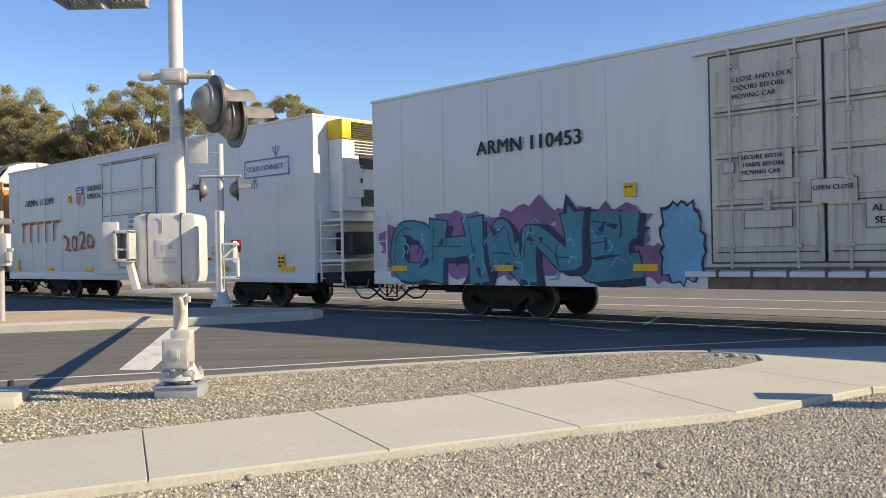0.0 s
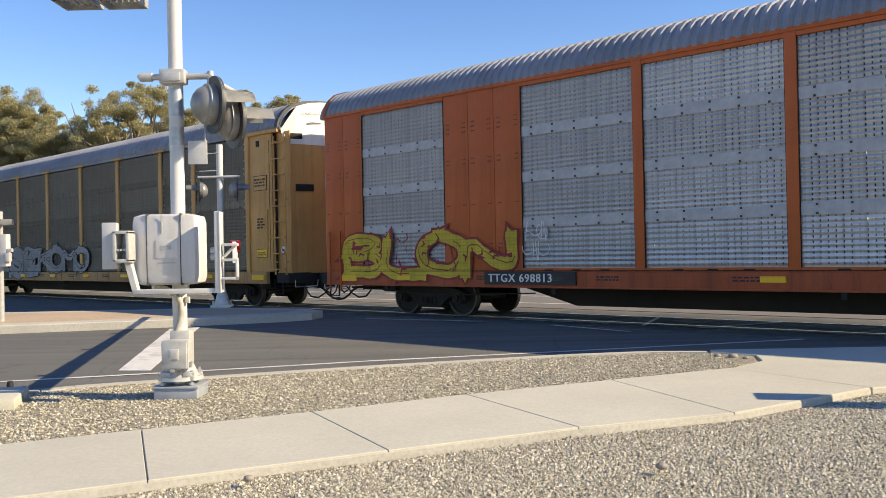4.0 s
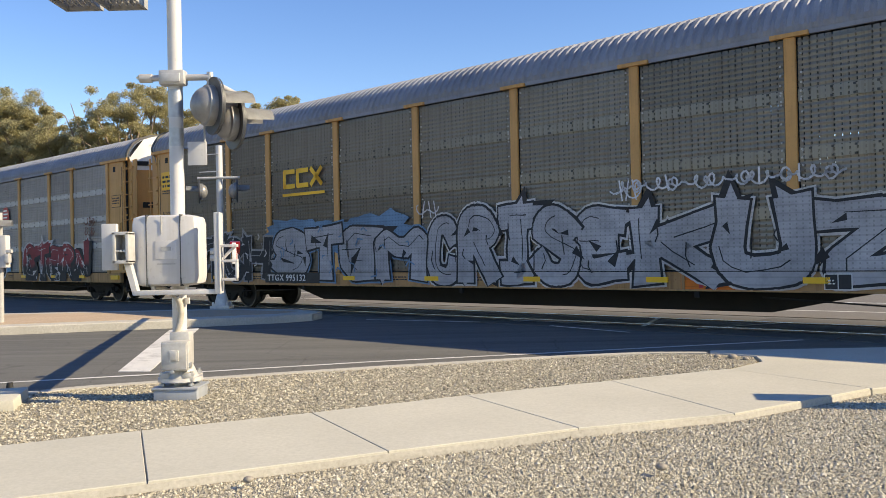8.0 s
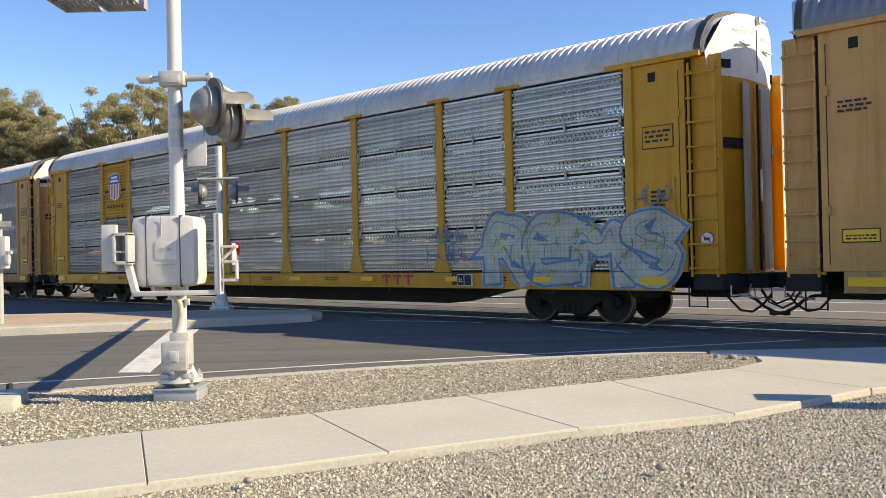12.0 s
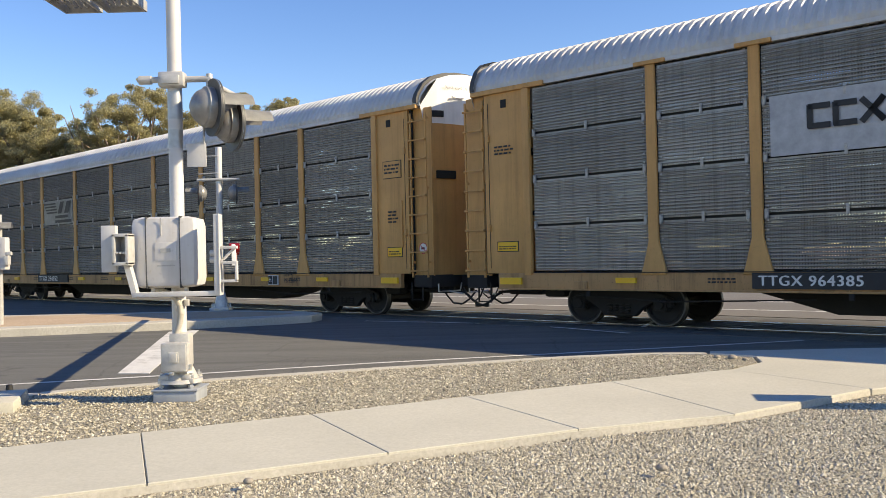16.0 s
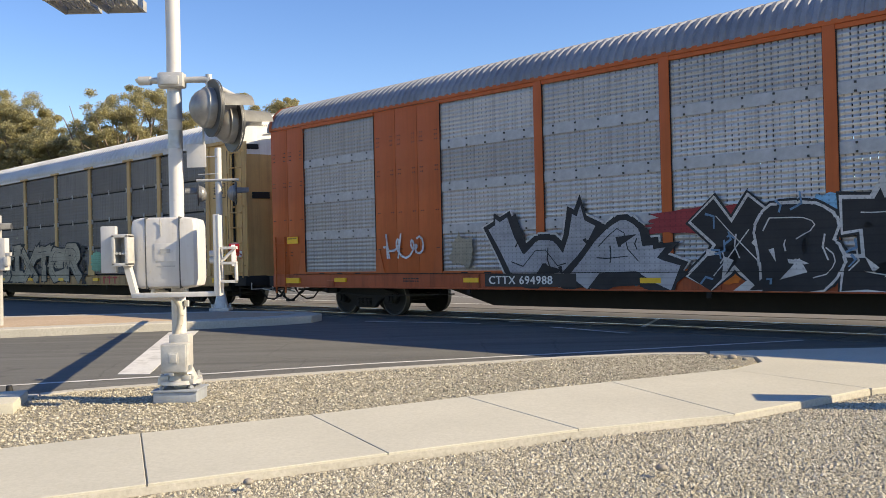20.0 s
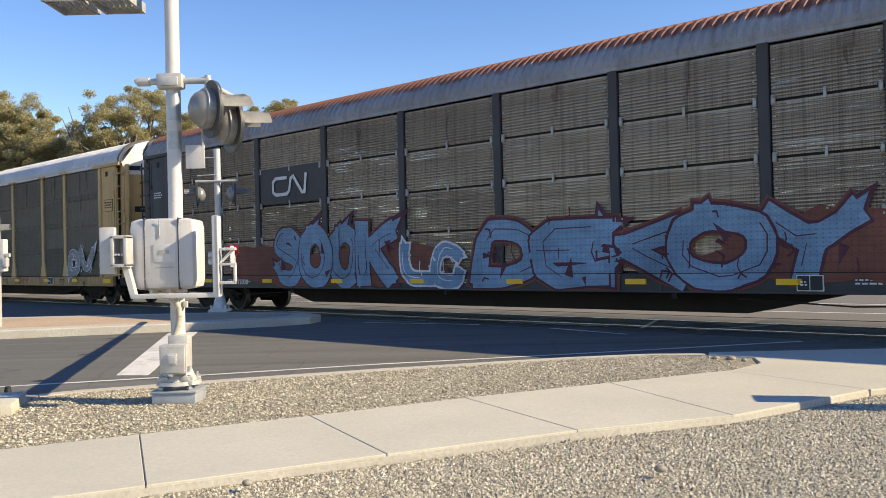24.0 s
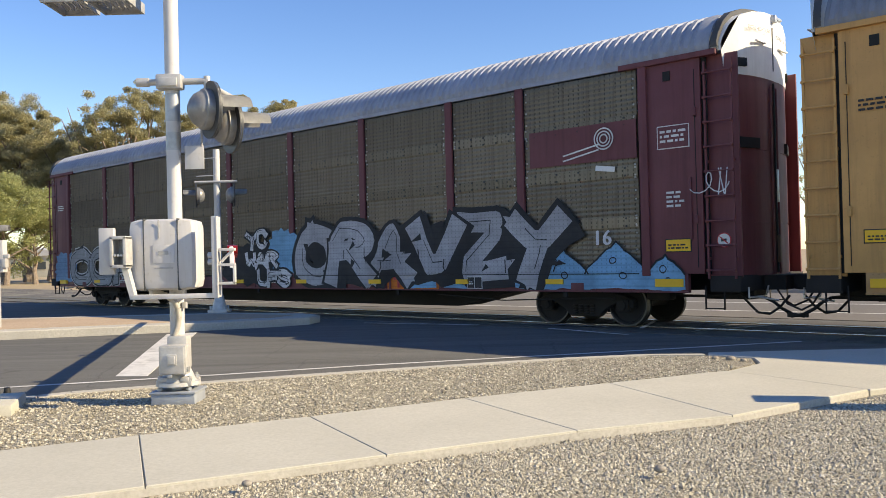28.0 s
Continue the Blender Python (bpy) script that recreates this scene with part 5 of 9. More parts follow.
def ink_fade(name, low, high, z0, z1):
    """Spray paint that blends from one colour to another up the side."""
    mat = ink(name, high)
    nt = mat.node_tree
    bsdf = nt.nodes["Principled BSDF"]
    had = bsdf.inputs["Base Color"].links[0].from_socket
    sep = nt.nodes.new("ShaderNodeSeparateXYZ")
    vec = coords(nt)
    nt.links.new(vec, sep.inputs[0])
    n = node(nt, "ShaderNodeTexNoise", Scale=2.5, Detail=3.0)
    nt.links.new(vec, n.inputs["Vector"])
    m = nt.nodes.new("ShaderNodeMath")
    m.operation = "MULTIPLY_ADD"
    m.inputs[1].default_value = 0.5
    nt.links.new(n.outputs[0], m.inputs[0])
    nt.links.new(sep.outputs[2], m.inputs[2])
    r = nt.nodes.new("ShaderNodeMapRange")
    r.inputs[1].default_value, r.inputs[2].default_value = z0 + 0.25, z1 + 0.25
    nt.links.new(m.outputs[0], r.inputs[0])
    nt.links.new(mix(nt, r.outputs[0], low, had), bsdf.inputs["Base Color"])
    return mat


BLOOD = ink_fade("red_over_black", (0.02, 0.018, 0.02), (0.3, 0.03, 0.035), 1.25, 1.45)
ACID = ink_fade("lime_over_brown", (0.2, 0.085, 0.05), (0.27, 0.33, 0.05), 1.1, 1.5)
JADE = ink_fade("cream_over_green", (0.02, 0.23, 0.13), (0.34, 0.28, 0.2), 1.2, 1.6)
GHOST = ink("ghost_grey", (0.2, 0.2, 0.19))
COBALT = ink("cobalt", (0.03, 0.085, 0.3))
WINE = ink("wine", (0.1, 0.02, 0.035))
ICE = ink("ice_blue", (0.17, 0.31, 0.45))
MAUVE, DUSK, ASH = ink("mauve", (0.22, 0.13, 0.26)), ink("dusk", (0.25, 0.235, 0.27)), ink("ash", (0.075, 0.085, 0.11))
S_TEAL, S_PURPLE, S_NAVY, S_SKY = smooth_ink("teal", (0.035, 0.25, 0.31)), smooth_ink("purple", (0.27, 0.13, 0.27)), smooth_ink("navy", (0.02, 0.03, 0.08)), smooth_ink("sky", (0.16, 0.42, 0.6))
GHOST_STRIPE = plain("faded_stripe", (0.55, 0.55, 0.56), 0.6)


def glyphs(bm, word, e0, e1, z0, z1, fat, slot, y, seed, wild, lean=0.0):
    """Lays one layer of a word's letters into a bmesh, stretched to the space between e0 and e1."""
    warp = 0.085 * min(1.0, wild * 12) * min(1.0, (z1 - z0) / 1.4)
    rnd = random.Random(seed)
    chars = [c for c in word]
    step = (e1 - e0) / len(chars)
    for i, ch in enumerate(chars):
        tilt, dz, sx = rnd.uniform(-wild, wild), rnd.uniform(-wild, wild) * 0.5, 1 + rnd.uniform(-wild, wild)
        if ch == " ":
            continue
        me = letters(ch, 1.0, fat)
        core = letters(ch, 1.0, 0.0)
        xs = [v.co.x for v in core.vertices]
        ys = [v.co.y for v in core.vertices]
        cx, cy = (min(xs) + max(xs)) / 2, (min(ys) + max(ys)) / 2
        w, h = max(max(xs) - min(xs), 0.36), max(max(ys) - min(ys), 0.3)
        kx, kz = step * 0.9 * sx / (w + 0.06), (z1 - z0) * 0.84 / h
        ca, sa = math.cos(tilt * 0.6), math.sin(tilt * 0.6)
        vs = []
        for v in me.vertices:
            x, z = (v.co.x - cx) * kx, (v.co.y - cy) * kz
            x += lean * z
            gx, gz = (e0 + step * i + x) * 1.0, z
            x += warp * math.sin(gz * 4.1 + seed) + warp * 0.6 * math.sin(gz * 9.0 + gx * 2.0)
            z += warp * 1.2 * math.sin(gx * 3.3 + seed * 1.7) + warp * 0.5 * math.sin(gx * 8.1)
            vs.append(bm.verts.new((e0 + step * (i + 0.5) + x * ca - z * sa, y, (z0 + z1) / 2 + dz * (z1 - z0) * 0.4 + x * sa + z * ca)))
        for p in me.polygons:
            try:
                f = bm.faces.new([vs[k] for k in p.vertices])
                f.material_index = slot
            except ValueError:
                pass


SKELETON = dict(
    A="00 37 59 63 90 | 23 73", B="00 09 69 88 76 55 05 | 55 84 92 70 00", C="87 69 29 07 02 20 70 82", D="00 09 59 87 82 50 00",
    E="98 09 00 91 | 05 75", F="98 09 00 | 05 75", G="87 69 29 07 02 20 70 84 54", H="09 00 | 99 90 | 05 95", I="29 79 | 59 50 | 20 80",
    K="09 00 | 98 15 | 35 90", L="09 00 90", M="00 09 54 99 90", N="00 09 90 99", O="39 07 02 30 60 92 97 69 39", P="00 09 69 97 86 64 04",
    Q="39 07 02 30 60 92 97 69 39 | 53 91", R="00 09 69 97 86 65 05 | 45 90", S="97 69 29 07 16 84 93 70 20 02", T="08 99 | 59 50",
    U="09 02 20 70 92 99", V="09 50 99", W="09 20 56 80 99", X="09 90 | 00 99", Y="09 55 99 | 55 40", Z="09 99 00 91")


def rounded(pts, times):
    """Cuts the corners of a line, so that it bends softly."""
    for _ in range(times):
        out = [pts[0]]
        for a, b in zip(pts, pts[1:]):
            out += [(a[0] * 0.75 + b[0] * 0.25, a[1] * 0.75 + b[1] * 0.25), (a[0] * 0.25 + b[0] * 0.75, a[1] * 0.25 + b[1] * 0.75)]
        pts = out + [pts[-1]]
    return pts


def band(bm, pts, w, y, slot, flare):
    """A broad sprayed stroke with round bends and flared ends."""
    n = 0
    last = len(pts) - 2
    for k, (a, b) in enumerate(zip(pts, pts[1:])):
        d = Vector((b[0] - a[0], b[1] - a[1]))
        if d.length < 1e-5:
            continue
        d.normalize()
        q = Vector((-d.y, d.x)) * w / 2
        e0, f0 = (d * w * 0.42, 1 + flare) if k == 0 else (d * 0, 1.0)
        e1, f1 = (d * w * 0.42, 1 + flare) if k == last else (d * 0, 1.0)
        yy = y - 0.0001 * (n % 9)
        n += 1
        c = [(a[0] - e0.x + q.x * f0, a[1] - e0.y + q.y * f0), (a[0] - e0.x - q.x * f0, a[1] - e0.y - q.y * f0),
             (b[0] + e1.x - q.x * f1, b[1] + e1.y - q.y * f1), (b[0] + e1.x + q.x * f1, b[1] + e1.y + q.y * f1)]
        bm.faces.new([bm.verts.new((x, yy, z)) for x, z in c]).material_index = slot
        if k:
            yy = y - 0.0001 * (n % 9) - 0.00005
            ring = [(a[0] + w / 2 * math.cos(i * math.pi / 5), a[1] + w / 2 * math.sin(i * math.pi / 5)) for i in range(10)]
            bm.faces.new([bm.verts.new((x, yy, z)) for x, z in ring]).material_index = slot


def sprayed_letters(bm, word, e0, e1, z0, z1, layers, seed, wild, soft, lean, weight):
    """Overlapping letters, each with its outlines beneath its fill; layers are (widening, slot) from below."""
    rnd = random.Random(seed)
    step = (e1 - e0) / len(word)
    grow_most = max(g for g, _ in layers)
    for i, ch in enumerate(word):
        if ch not in SKELETON:
            continue
        h = (z1 - z0) * rnd.uniform(0.9, 1.02)
        wide = step * rnd.uniform(1.08, 1.26)
        w = min(h * 0.27, wide * 0.3) * weight
        cx, zb = e0 + step * (i + 0.5), z0 + rnd.uniform(-0.03, 0.05)
        tilt, swing = rnd.uniform(-wild, wild) * 0.5, rnd.uniform(-0.12, 0.12)
        lines = []
        for run in SKELETON[ch].split("|"):
            pts = []
            for p in run.split():
                x = (int(p[0]) / 9 - 0.5) * max(wide - w, wide * 0.5)
                z = int(p[1]) / 9
                x *= 1 + swing * (z - 0.5) * 2
                x += rnd.uniform(-1, 1) * wild * 0.12
                z = w / 2 + z * (h - w) + rnd.uniform(-1, 1) * wild * 0.1
                x += (lean + tilt * 0.4) * (z - h / 2)
                pts.append((cx + x, zb + z))
            lines.append(rounded(pts, soft))
        for k, (grow, slot) in enumerate(layers):
            y = NEAR - 0.041 - 0.0075 * (i % 2) - 0.0015 * k if k == len(layers) - 1 or grow < grow_most * 0.9 else NEAR - 0.0395
            for pts in lines:
                band(bm, pts, w + 2 * grow, y, slot, 0.0 if soft > 1 else 0.16)
        if len(layers) < 2:
            continue
        # inner lines, spurs and cuts in the outline's colour
        over = NEAR - 0.041 - 0.0075 * (i % 2) - 0.0015 * len(layers) - 0.0008
        for pts in lines:
            side = rnd.choice((-1, 1)) * w * 0.24
            stroke(bm, [(x + side, z + 0.03) for x, z in pts[len(pts) // 5: max(2, len(pts) * 4 // 5)]], 0.02, over, layers[-2][1])
            for (x, z), (px, pz) in ((pts[0], pts[1]), (pts[-1], pts[-2])):
                if rnd.random() < 0.55:
                    d = Vector((x - px, z - pz + 1e-4)).normalized()
                    q = Vector((-d.y, d.x)) * w * 0.5
                    tip = (x + d.x * w * 1.25 + q.x * rnd.uniform(-1, 1), z + d.y * w * 1.05 + q.y)
                    for g, slot, yy in ((1.25, layers[-2][1], NEAR - 0.0405), (0.8, layers[-1][1], over + 0.0012)):
                        f = [(x + q.x * g, z + q.y * g), (x - q.x * g, z - q.y * g), (x + (tip[0] - x) * g, z + (tip[1] - z) * g)]
                        bm.faces.new([bm.verts.new((a, yy, b)) for a, b in f]).material_index = slot
        for _ in range(2):
            x, z = cx + rnd.uniform(-0.4, 0.4) * wide, zb + h * rnd.uniform(0.15, 0.85)
            a, r = rnd.uniform(0, 6.28), w * rnd.uniform(0.35, 0.8)
            f = [(x + r * math.cos(a), z + r * math.sin(a)), (x + r * 0.35 * math.cos(a + 2.2), z + r * 0.35 * math.sin(a + 2.2)), (x + r * 0.4 * math.cos(a + 4.0), z + r * 0.4 * math.sin(a + 4.0))]
            bm.faces.new([bm.verts.new((b, over - 0.0004, c)) for b, c in f]).material_index = layers[-2][1]


def blob(bm, cx, cz, rx, rz, y, slot, seed, lumps=9, rough=0.22):
    """An uneven sprayed patch."""
    rnd = random.Random(seed)
    amps = [rnd.uniform(1 - rough, 1 + rough) for _ in range(lumps * 4)]
    n = len(amps)
    vs = []
    for i in range(n):
        k = (amps[i] + amps[(i + 1) % n] + amps[i - 1]) / 3 + 0.1 * math.sin(i * 2.4 + seed)
        a = 2 * math.pi * i / n
        sq = max(abs(math.cos(a)), abs(math.sin(a))) ** -0.6
        vs.append(bm.verts.new((cx + rx * k * sq * math.cos(a), y, cz + rz * k * sq * math.sin(a))))
    c = bm.verts.new((cx, y, cz))
    for i in range(n):
        f = bm.faces.new((c, vs[i], vs[(i + 1) % n]))
        f.material_index = slot


def stroke(bm, pts, w, y, slot=0):
    """A brush line through points in x and z."""
    for (x0, z0), (x1, z1) in zip(pts, pts[1:]):
        d = Vector((x1 - x0, z1 - z0))
        if d.length < 1e-5:
            continue
        d.normalize()
        n = Vector((-d.y, d.x)) * w / 2
        e = d * w * 0.3
        q = [(x0 - e.x + n.x, z0 - e.y + n.y), (x0 - e.x - n.x, z0 - e.y - n.y), (x1 + e.x - n.x, z1 + e.y - n.y), (x1 + e.x + n.x, z1 + e.y + n.y)]
        f = bm.faces.new([bm.verts.new((x, y, z)) for x, z in q])
        f.material_index = slot


def painted(car, bm, mats, name="graffiti", label=""):
    if name in ("graffiti", "spray_patch"):
        for v in bm.verts:
            p = Vector((v.co.x * 1.7, 3.1, v.co.z * 1.7))
            q = Vector((v.co.x * 5.5, 7.7, v.co.z * 5.5))
            v.co.x += 0.065 * noise.noise(p) + 0.025 * noise.noise(q)
            v.co.z += 0.065 * noise.noise(p + Vector((40, 0, 0))) + 0.025 * noise.noise(q + Vector((40, 0, 0)))
            v.co.z = max(v.co.z, 0.725)
    for f in bm.faces:
        f.normal_update()
        if f.normal.y > 0:
            f.normal_flip()
    me = finish(bm, name)
    for m in mats:
        me.materials.append(m)
    ob = new(name, me)
    ob.parent = car
    if label:
        ob["label"] = label
    return ob


def piece(word, e0, e1, z0, z1, fill, line, halo=None, seed=1, wild=0.12, shine=None, drop=None, lean=0.0, fat=0.055, edge=0.038, label="", keyline=None, soft=1, weight=1.0, rim=0.05):
    """A sprayed word: halo, outline, fill and shine lines; thin words are written with a plain hand."""
    def make(car):
        bm = bmesh.new()
        y = NEAR - 0.04
        mats = [line, fill]
        rnd = random.Random(seed + 3)
        if fat <= 0.02:
            glyphs(bm, word, e0, e1, z0, z1, fat + edge, 0, y - 0.004, seed, wild, lean)
            glyphs(bm, word, e0, e1, z0, z1, fat, 1, y - 0.007, seed, wild, lean)
            painted(car, bm, mats, "graffiti", label or "sprayed graffiti lettering")
            return
        if halo is not None:
            mats.append(halo)
            n = max(3, int((e1 - e0) / 0.9))
            for i in range(n):
                blob(bm, e0 + (e1 - e0) * (i + 0.5) / n, (z0 + z1) / 2 + rnd.uniform(-0.05, 0.1), (e1 - e0) / n * 0.68, (z1 - z0) * rnd.uniform(0.46, 0.58), y + 0.0012 - 0.0004 * (i % 3),
                     len(mats) - 1, seed + i)
        layers = []
        if keyline is not None:
            mats.append(keyline)
            layers.append((rim + 0.04, len(mats) - 1))
        layers += [(rim, 0), (0.0, 1)]
        if drop is not None:
            mats.append(drop)
            sprayed_letters(bm, word, e0 + 0.13, e1 + 0.13, z0 - 0.1, z1 - 0.08, [(rim, len(mats) - 1)], seed, wild, soft, lean, weight)
        sprayed_letters(bm, word, e0, e1, z0, z1, layers, seed, wild, soft, lean, weight)
        top = y - 0.016
        step = (e1 - e0) / len(word)
        for i in range(len(word) * 2):
            x, z = e0 + step * (i / 2 + rnd.uniform(0.1, 0.5)), z0 + (z1 - z0) * rnd.uniform(0.15, 0.6)
            hh, k = (z1 - z0) * rnd.uniform(0.12, 0.3), rnd.uniform(-0.16, 0.16)
            stroke(bm, [(x, z), (x + k * 0.7, z + hh * 0.5), (x + k * 0.4, z + hh)], 0.026, top, 0)
        if shine is not None:
            mats.append(shine)
            for i in range(len(word) * 4):
                x, z, r = rnd.uniform(e0 + 0.1, e1 - 0.1), rnd.uniform(z0 + 0.1, z1 - 0.1), rnd.uniform(0.06, 0.2)
                a = rnd.uniform(0, 3.1)
                stroke(bm, [(x, z), (x + r * math.cos(a), z + r * math.sin(a)), (x + 1.5 * r * math.cos(a + 0.6), z + 1.5 * r * math.sin(a + 0.6))], 0.035, top - 0.0005, len(mats) - 1)
        painted(car, bm, mats, "graffiti", label or "sprayed graffiti lettering")
    return make


def tag(e0, e1, z0, z1, material, seed=1, width=0.025, lines=1):
    """A quick illegible scrawl, looping along a line."""
    def make(car):
        rnd = random.Random(seed)
        bm = bmesh.new()
        for k in range(lines):
            top, low = z1 - (z1 - z0) * k / lines, z1 - (z1 - z0) * (k + 0.8) / lines
            zc, rr = (top + low) / 2, (top - low) / 2
            pts, x, ph = [], e0, rnd.uniform(0, 6)
            while x < e1:
                amp = rr * (0.55 + 0.45 * math.sin(ph * 0.37 + seed))
                pts.append((x + amp * 0.75 * math.cos(ph), zc + amp * math.sin(ph) + 0.04 * rr * math.sin(ph * 2.7)))
                ph += 0.6
                x += rr * 0.095 * (1.2 + math.sin(ph * 0.21))
            stroke(bm, pts, width, NEAR - 0.046 - 0.0004 * k)
            for j in range(3):
                x = rnd.uniform(e0, e1)
                stroke(bm, [(x, low), (x + rr * rnd.uniform(-0.5, 0.5), top + rr * 0.3)], width, NEAR - 0.0465)
        painted(car, bm, [material], "tag", "thin sprayed scrawl")["kind"] = "stuff"
    return make


def patch(e0, e1, z0, z1, material, seed=1, lift=0.0, rough=0.22, name="spray_patch"):
    def make(car):
        bm = bmesh.new()
        blob(bm, (e0 + e1) / 2, (z0 + z1) / 2, (e1 - e0) / 2 * 0.9, (z1 - z0) / 2 * 0.9, NEAR - 0.0385 - lift, 0, seed, rough=rough)
        painted(car, bm, [material], name)
    return make


def peaks(places, z0, material):
    """Sprayed hills with dark outlines and small rings."""
    def make(car):
        bm = bmesh.new()
        for j, (e0, e1, top) in enumerate(places):
            line = []
            for i in range(15):
                k = i / 14
                h = (1 - abs(2 * k - 1)) ** 0.8 * (1 + 0.05 * math.sin(k * 31 + j))
                line.append((e0 + k * (e1 - e0), z0 + 0.28 + (top - z0 - 0.28) * h))
            y = NEAR - 0.0382 - 0.00015 * j
            lo = [bm.verts.new((a, y, z0)) for a, b in line]
            hi = [bm.verts.new((a, y, b)) for a, b in line]
            for i in range(14):
                bm.faces.new((lo[i], lo[i + 1], hi[i + 1], hi[i]))
            stroke(bm, line, 0.035, y - 0.0002, 1)
            for c, d in ((0.45, 0.62), (0.6, 0.3)):
                x, z = e0 + c * (e1 - e0), z0 + d * (top - z0)
                stroke(bm, [(x + 0.07 * math.cos(t * 0.7), z + 0.06 * math.sin(t * 0.7)) for t in range(10)], 0.02, y - 0.0002, 1)
        painted(car, bm, [material, SPRAY_BLACK], "graffiti", "blue sprayed hills with dark outlines")
    return make


def board(e0, e1, z0, z1, material, name="logo_board"):
    def make(car):
        plate(car, name, (e0 + e1) / 2, (z0 + z1) / 2, e1 - e0, z1 - z0, material, NEAR - 0.004, thick=0.02)
    return make


def words(body, e0, z, size, material, squeeze=1.0, offset=0.0, spacing=1.05, shear=0.0):
    def make(car):
        for i, row in enumerate(body.split("\n")):
            lettering(car, row, size, e0, z - i * size * 1.05, material, offset, spacing, squeeze=squeeze, shear=shear, y=NEAR - 0.042)
    return make


def logo_stripes(e0, e1, z0, z1, material):
    """A railway emblem in plain shapes: speed stripes, two slanted blocks and two bars beneath."""
    def make(car):
        bm = bmesh.new()
        w, h = e1 - e0, z1 - z0
        y = NEAR - 0.042
        for i in range(4):
            z = z1 - h * (0.06 + 0.14 * i)
            stroke(bm, [(e0 + 0.03 * i * w, z), (e0 + w * (0.42 + 0.02 * i), z)], h * 0.075, y)
        for a, b in ((0.5, 0.68), (0.74, 0.94)):
            f = [(e0 + a * w, z0 + 0.45 * h), (e0 + (a + 0.1) * w, z1), (e0 + (b + 0.06) * w, z1), (e0 + (b - 0.04) * w, z0 + 0.45 * h)]
            bm.faces.new([bm.verts.new((x, y, z)) for x, z in f])
        stroke(bm, [(e0 + 0.42 * w, z0 + 0.3 * h), (e0 + 0.86 * w, z0 + 0.3 * h)], h * 0.13, y)
        stroke(bm, [(e0 + 0.42 * w, z0 + 0.08 * h), (e0 + 0.98 * w, z0 + 0.08 * h)], h * 0.13, y)
        painted(car, bm, [material], "emblem", "plain striped railway emblem")
    return make


def logo_blocks(e0, e1, z0, z1, material, rule=True):
    def make(car):
        bm = bmesh.new()
        w, h = e1 - e0, z1 - z0
        y = NEAR - 0.042
        for i in range(3):
            a = e0 + w * (0.04 + 0.33 * i)
            stroke(bm, [(a + w * 0.24, z1 - h * 0.1), (a, z1 - h * 0.1), (a, z1 - h * 0.62), (a + w * 0.24, z1 - h * 0.62)] if i != 2 else
                   [(a, z1 - h * 0.08), (a + w * 0.24, z1 - h * 0.62), (a + w * 0.12, z1 - h * 0.35), (a + w * 0.24, z1 - h * 0.08), (a, z1 - h * 0.62)], h * 0.16, y)
        if rule:
            stroke(bm, [(e0, z0 + h * 0.08), (e1, z0 + h * 0.08)], h * 0.1, y)
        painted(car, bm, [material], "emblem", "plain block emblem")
    return make


def logo_worm(e0, e1, z0, z1, material):
    def make(car):
        bm = bmesh.new()
        w, h = e1 - e0, z1 - z0
        pts = [(0.42, 0.85), (0.12, 0.85), (0.03, 0.7), (0.03, 0.25), (0.12, 0.12), (0.42, 0.12), (0.5, 0.25), (0.55, 0.8), (0.62, 0.88), (0.86, 0.15), (0.93, 0.15), (0.97, 0.92)]
        stroke(bm, [(e0 + a * w, z0 + b * h) for a, b in pts], h * 0.15, NEAR - 0.042)
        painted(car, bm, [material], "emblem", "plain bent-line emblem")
    return make


def shield(e0, e1, z0, z1, y0=NEAR - 0.03, faded=False):
    """A shield of red and white stripes under a blue field with two white bars."""
    def make(car):
        w, h = e1 - e0, z1 - z0
        out = ((0.5, 0), (0.66, 0.05), (0.86, 0.1), (0.97, 0.22), (1.0, 0.42), (0.97, 0.6), (0.9, 0.75), (0.97, 0.9), (0.8, 0.96), (0.5, 1.0))
        full = list(out) + [(1 - a, b) for a, b in out[-2:0:-1]]
        em = part("emblem", prism([(e0 + a * w, z0 + b * h) for a, b in full], y0 - 0.004, y0 + 0.004), LOGO_WHITE, car, "red, white and blue shield emblem")
        top = [(0.04, 0.6), (0.1, 0.75), (0.06, 0.88), (0.2, 0.94), (0.5, 0.975), (0.8, 0.94), (0.94, 0.88), (0.9, 0.75), (0.96, 0.6)]
        part("field", prism([(e0 + a * w, z0 + b * h) for a, b in top], y0 - 0.009, y0 - 0.005), SHIELD_GREY if faded else LOGO_BLUE, em)
        bm = bmesh.new()
        for i in range(7):
            x = e0 + w * (0.09 + 0.137 * i)
            lowz = 0.06 + 0.22 * abs(i - 3) / 3 * 0.6
            stroke(bm, [(x, z0 + h * lowz), (x, z0 + h * 0.57)], w * 0.066, y0 - 0.008)
        painted(em, bm, [GHOST_STRIPE if faded else LOGO_RED], "stripes")
        bm = bmesh.new()
        stroke(bm, [(e0 + 0.26 * w, z0 + 0.84 * h), (e0 + 0.74 * w, z0 + 0.84 * h)], h * 0.075, y0 - 0.012)
        stroke(bm, [(e0 + 0.2 * w, z0 + 0.71 * h), (e0 + 0.8 * w, z0 + 0.71 * h)], h * 0.075, y0 - 0.012)
        painted(em, bm, [LOGO_WHITE], "wording_bar")
    return make


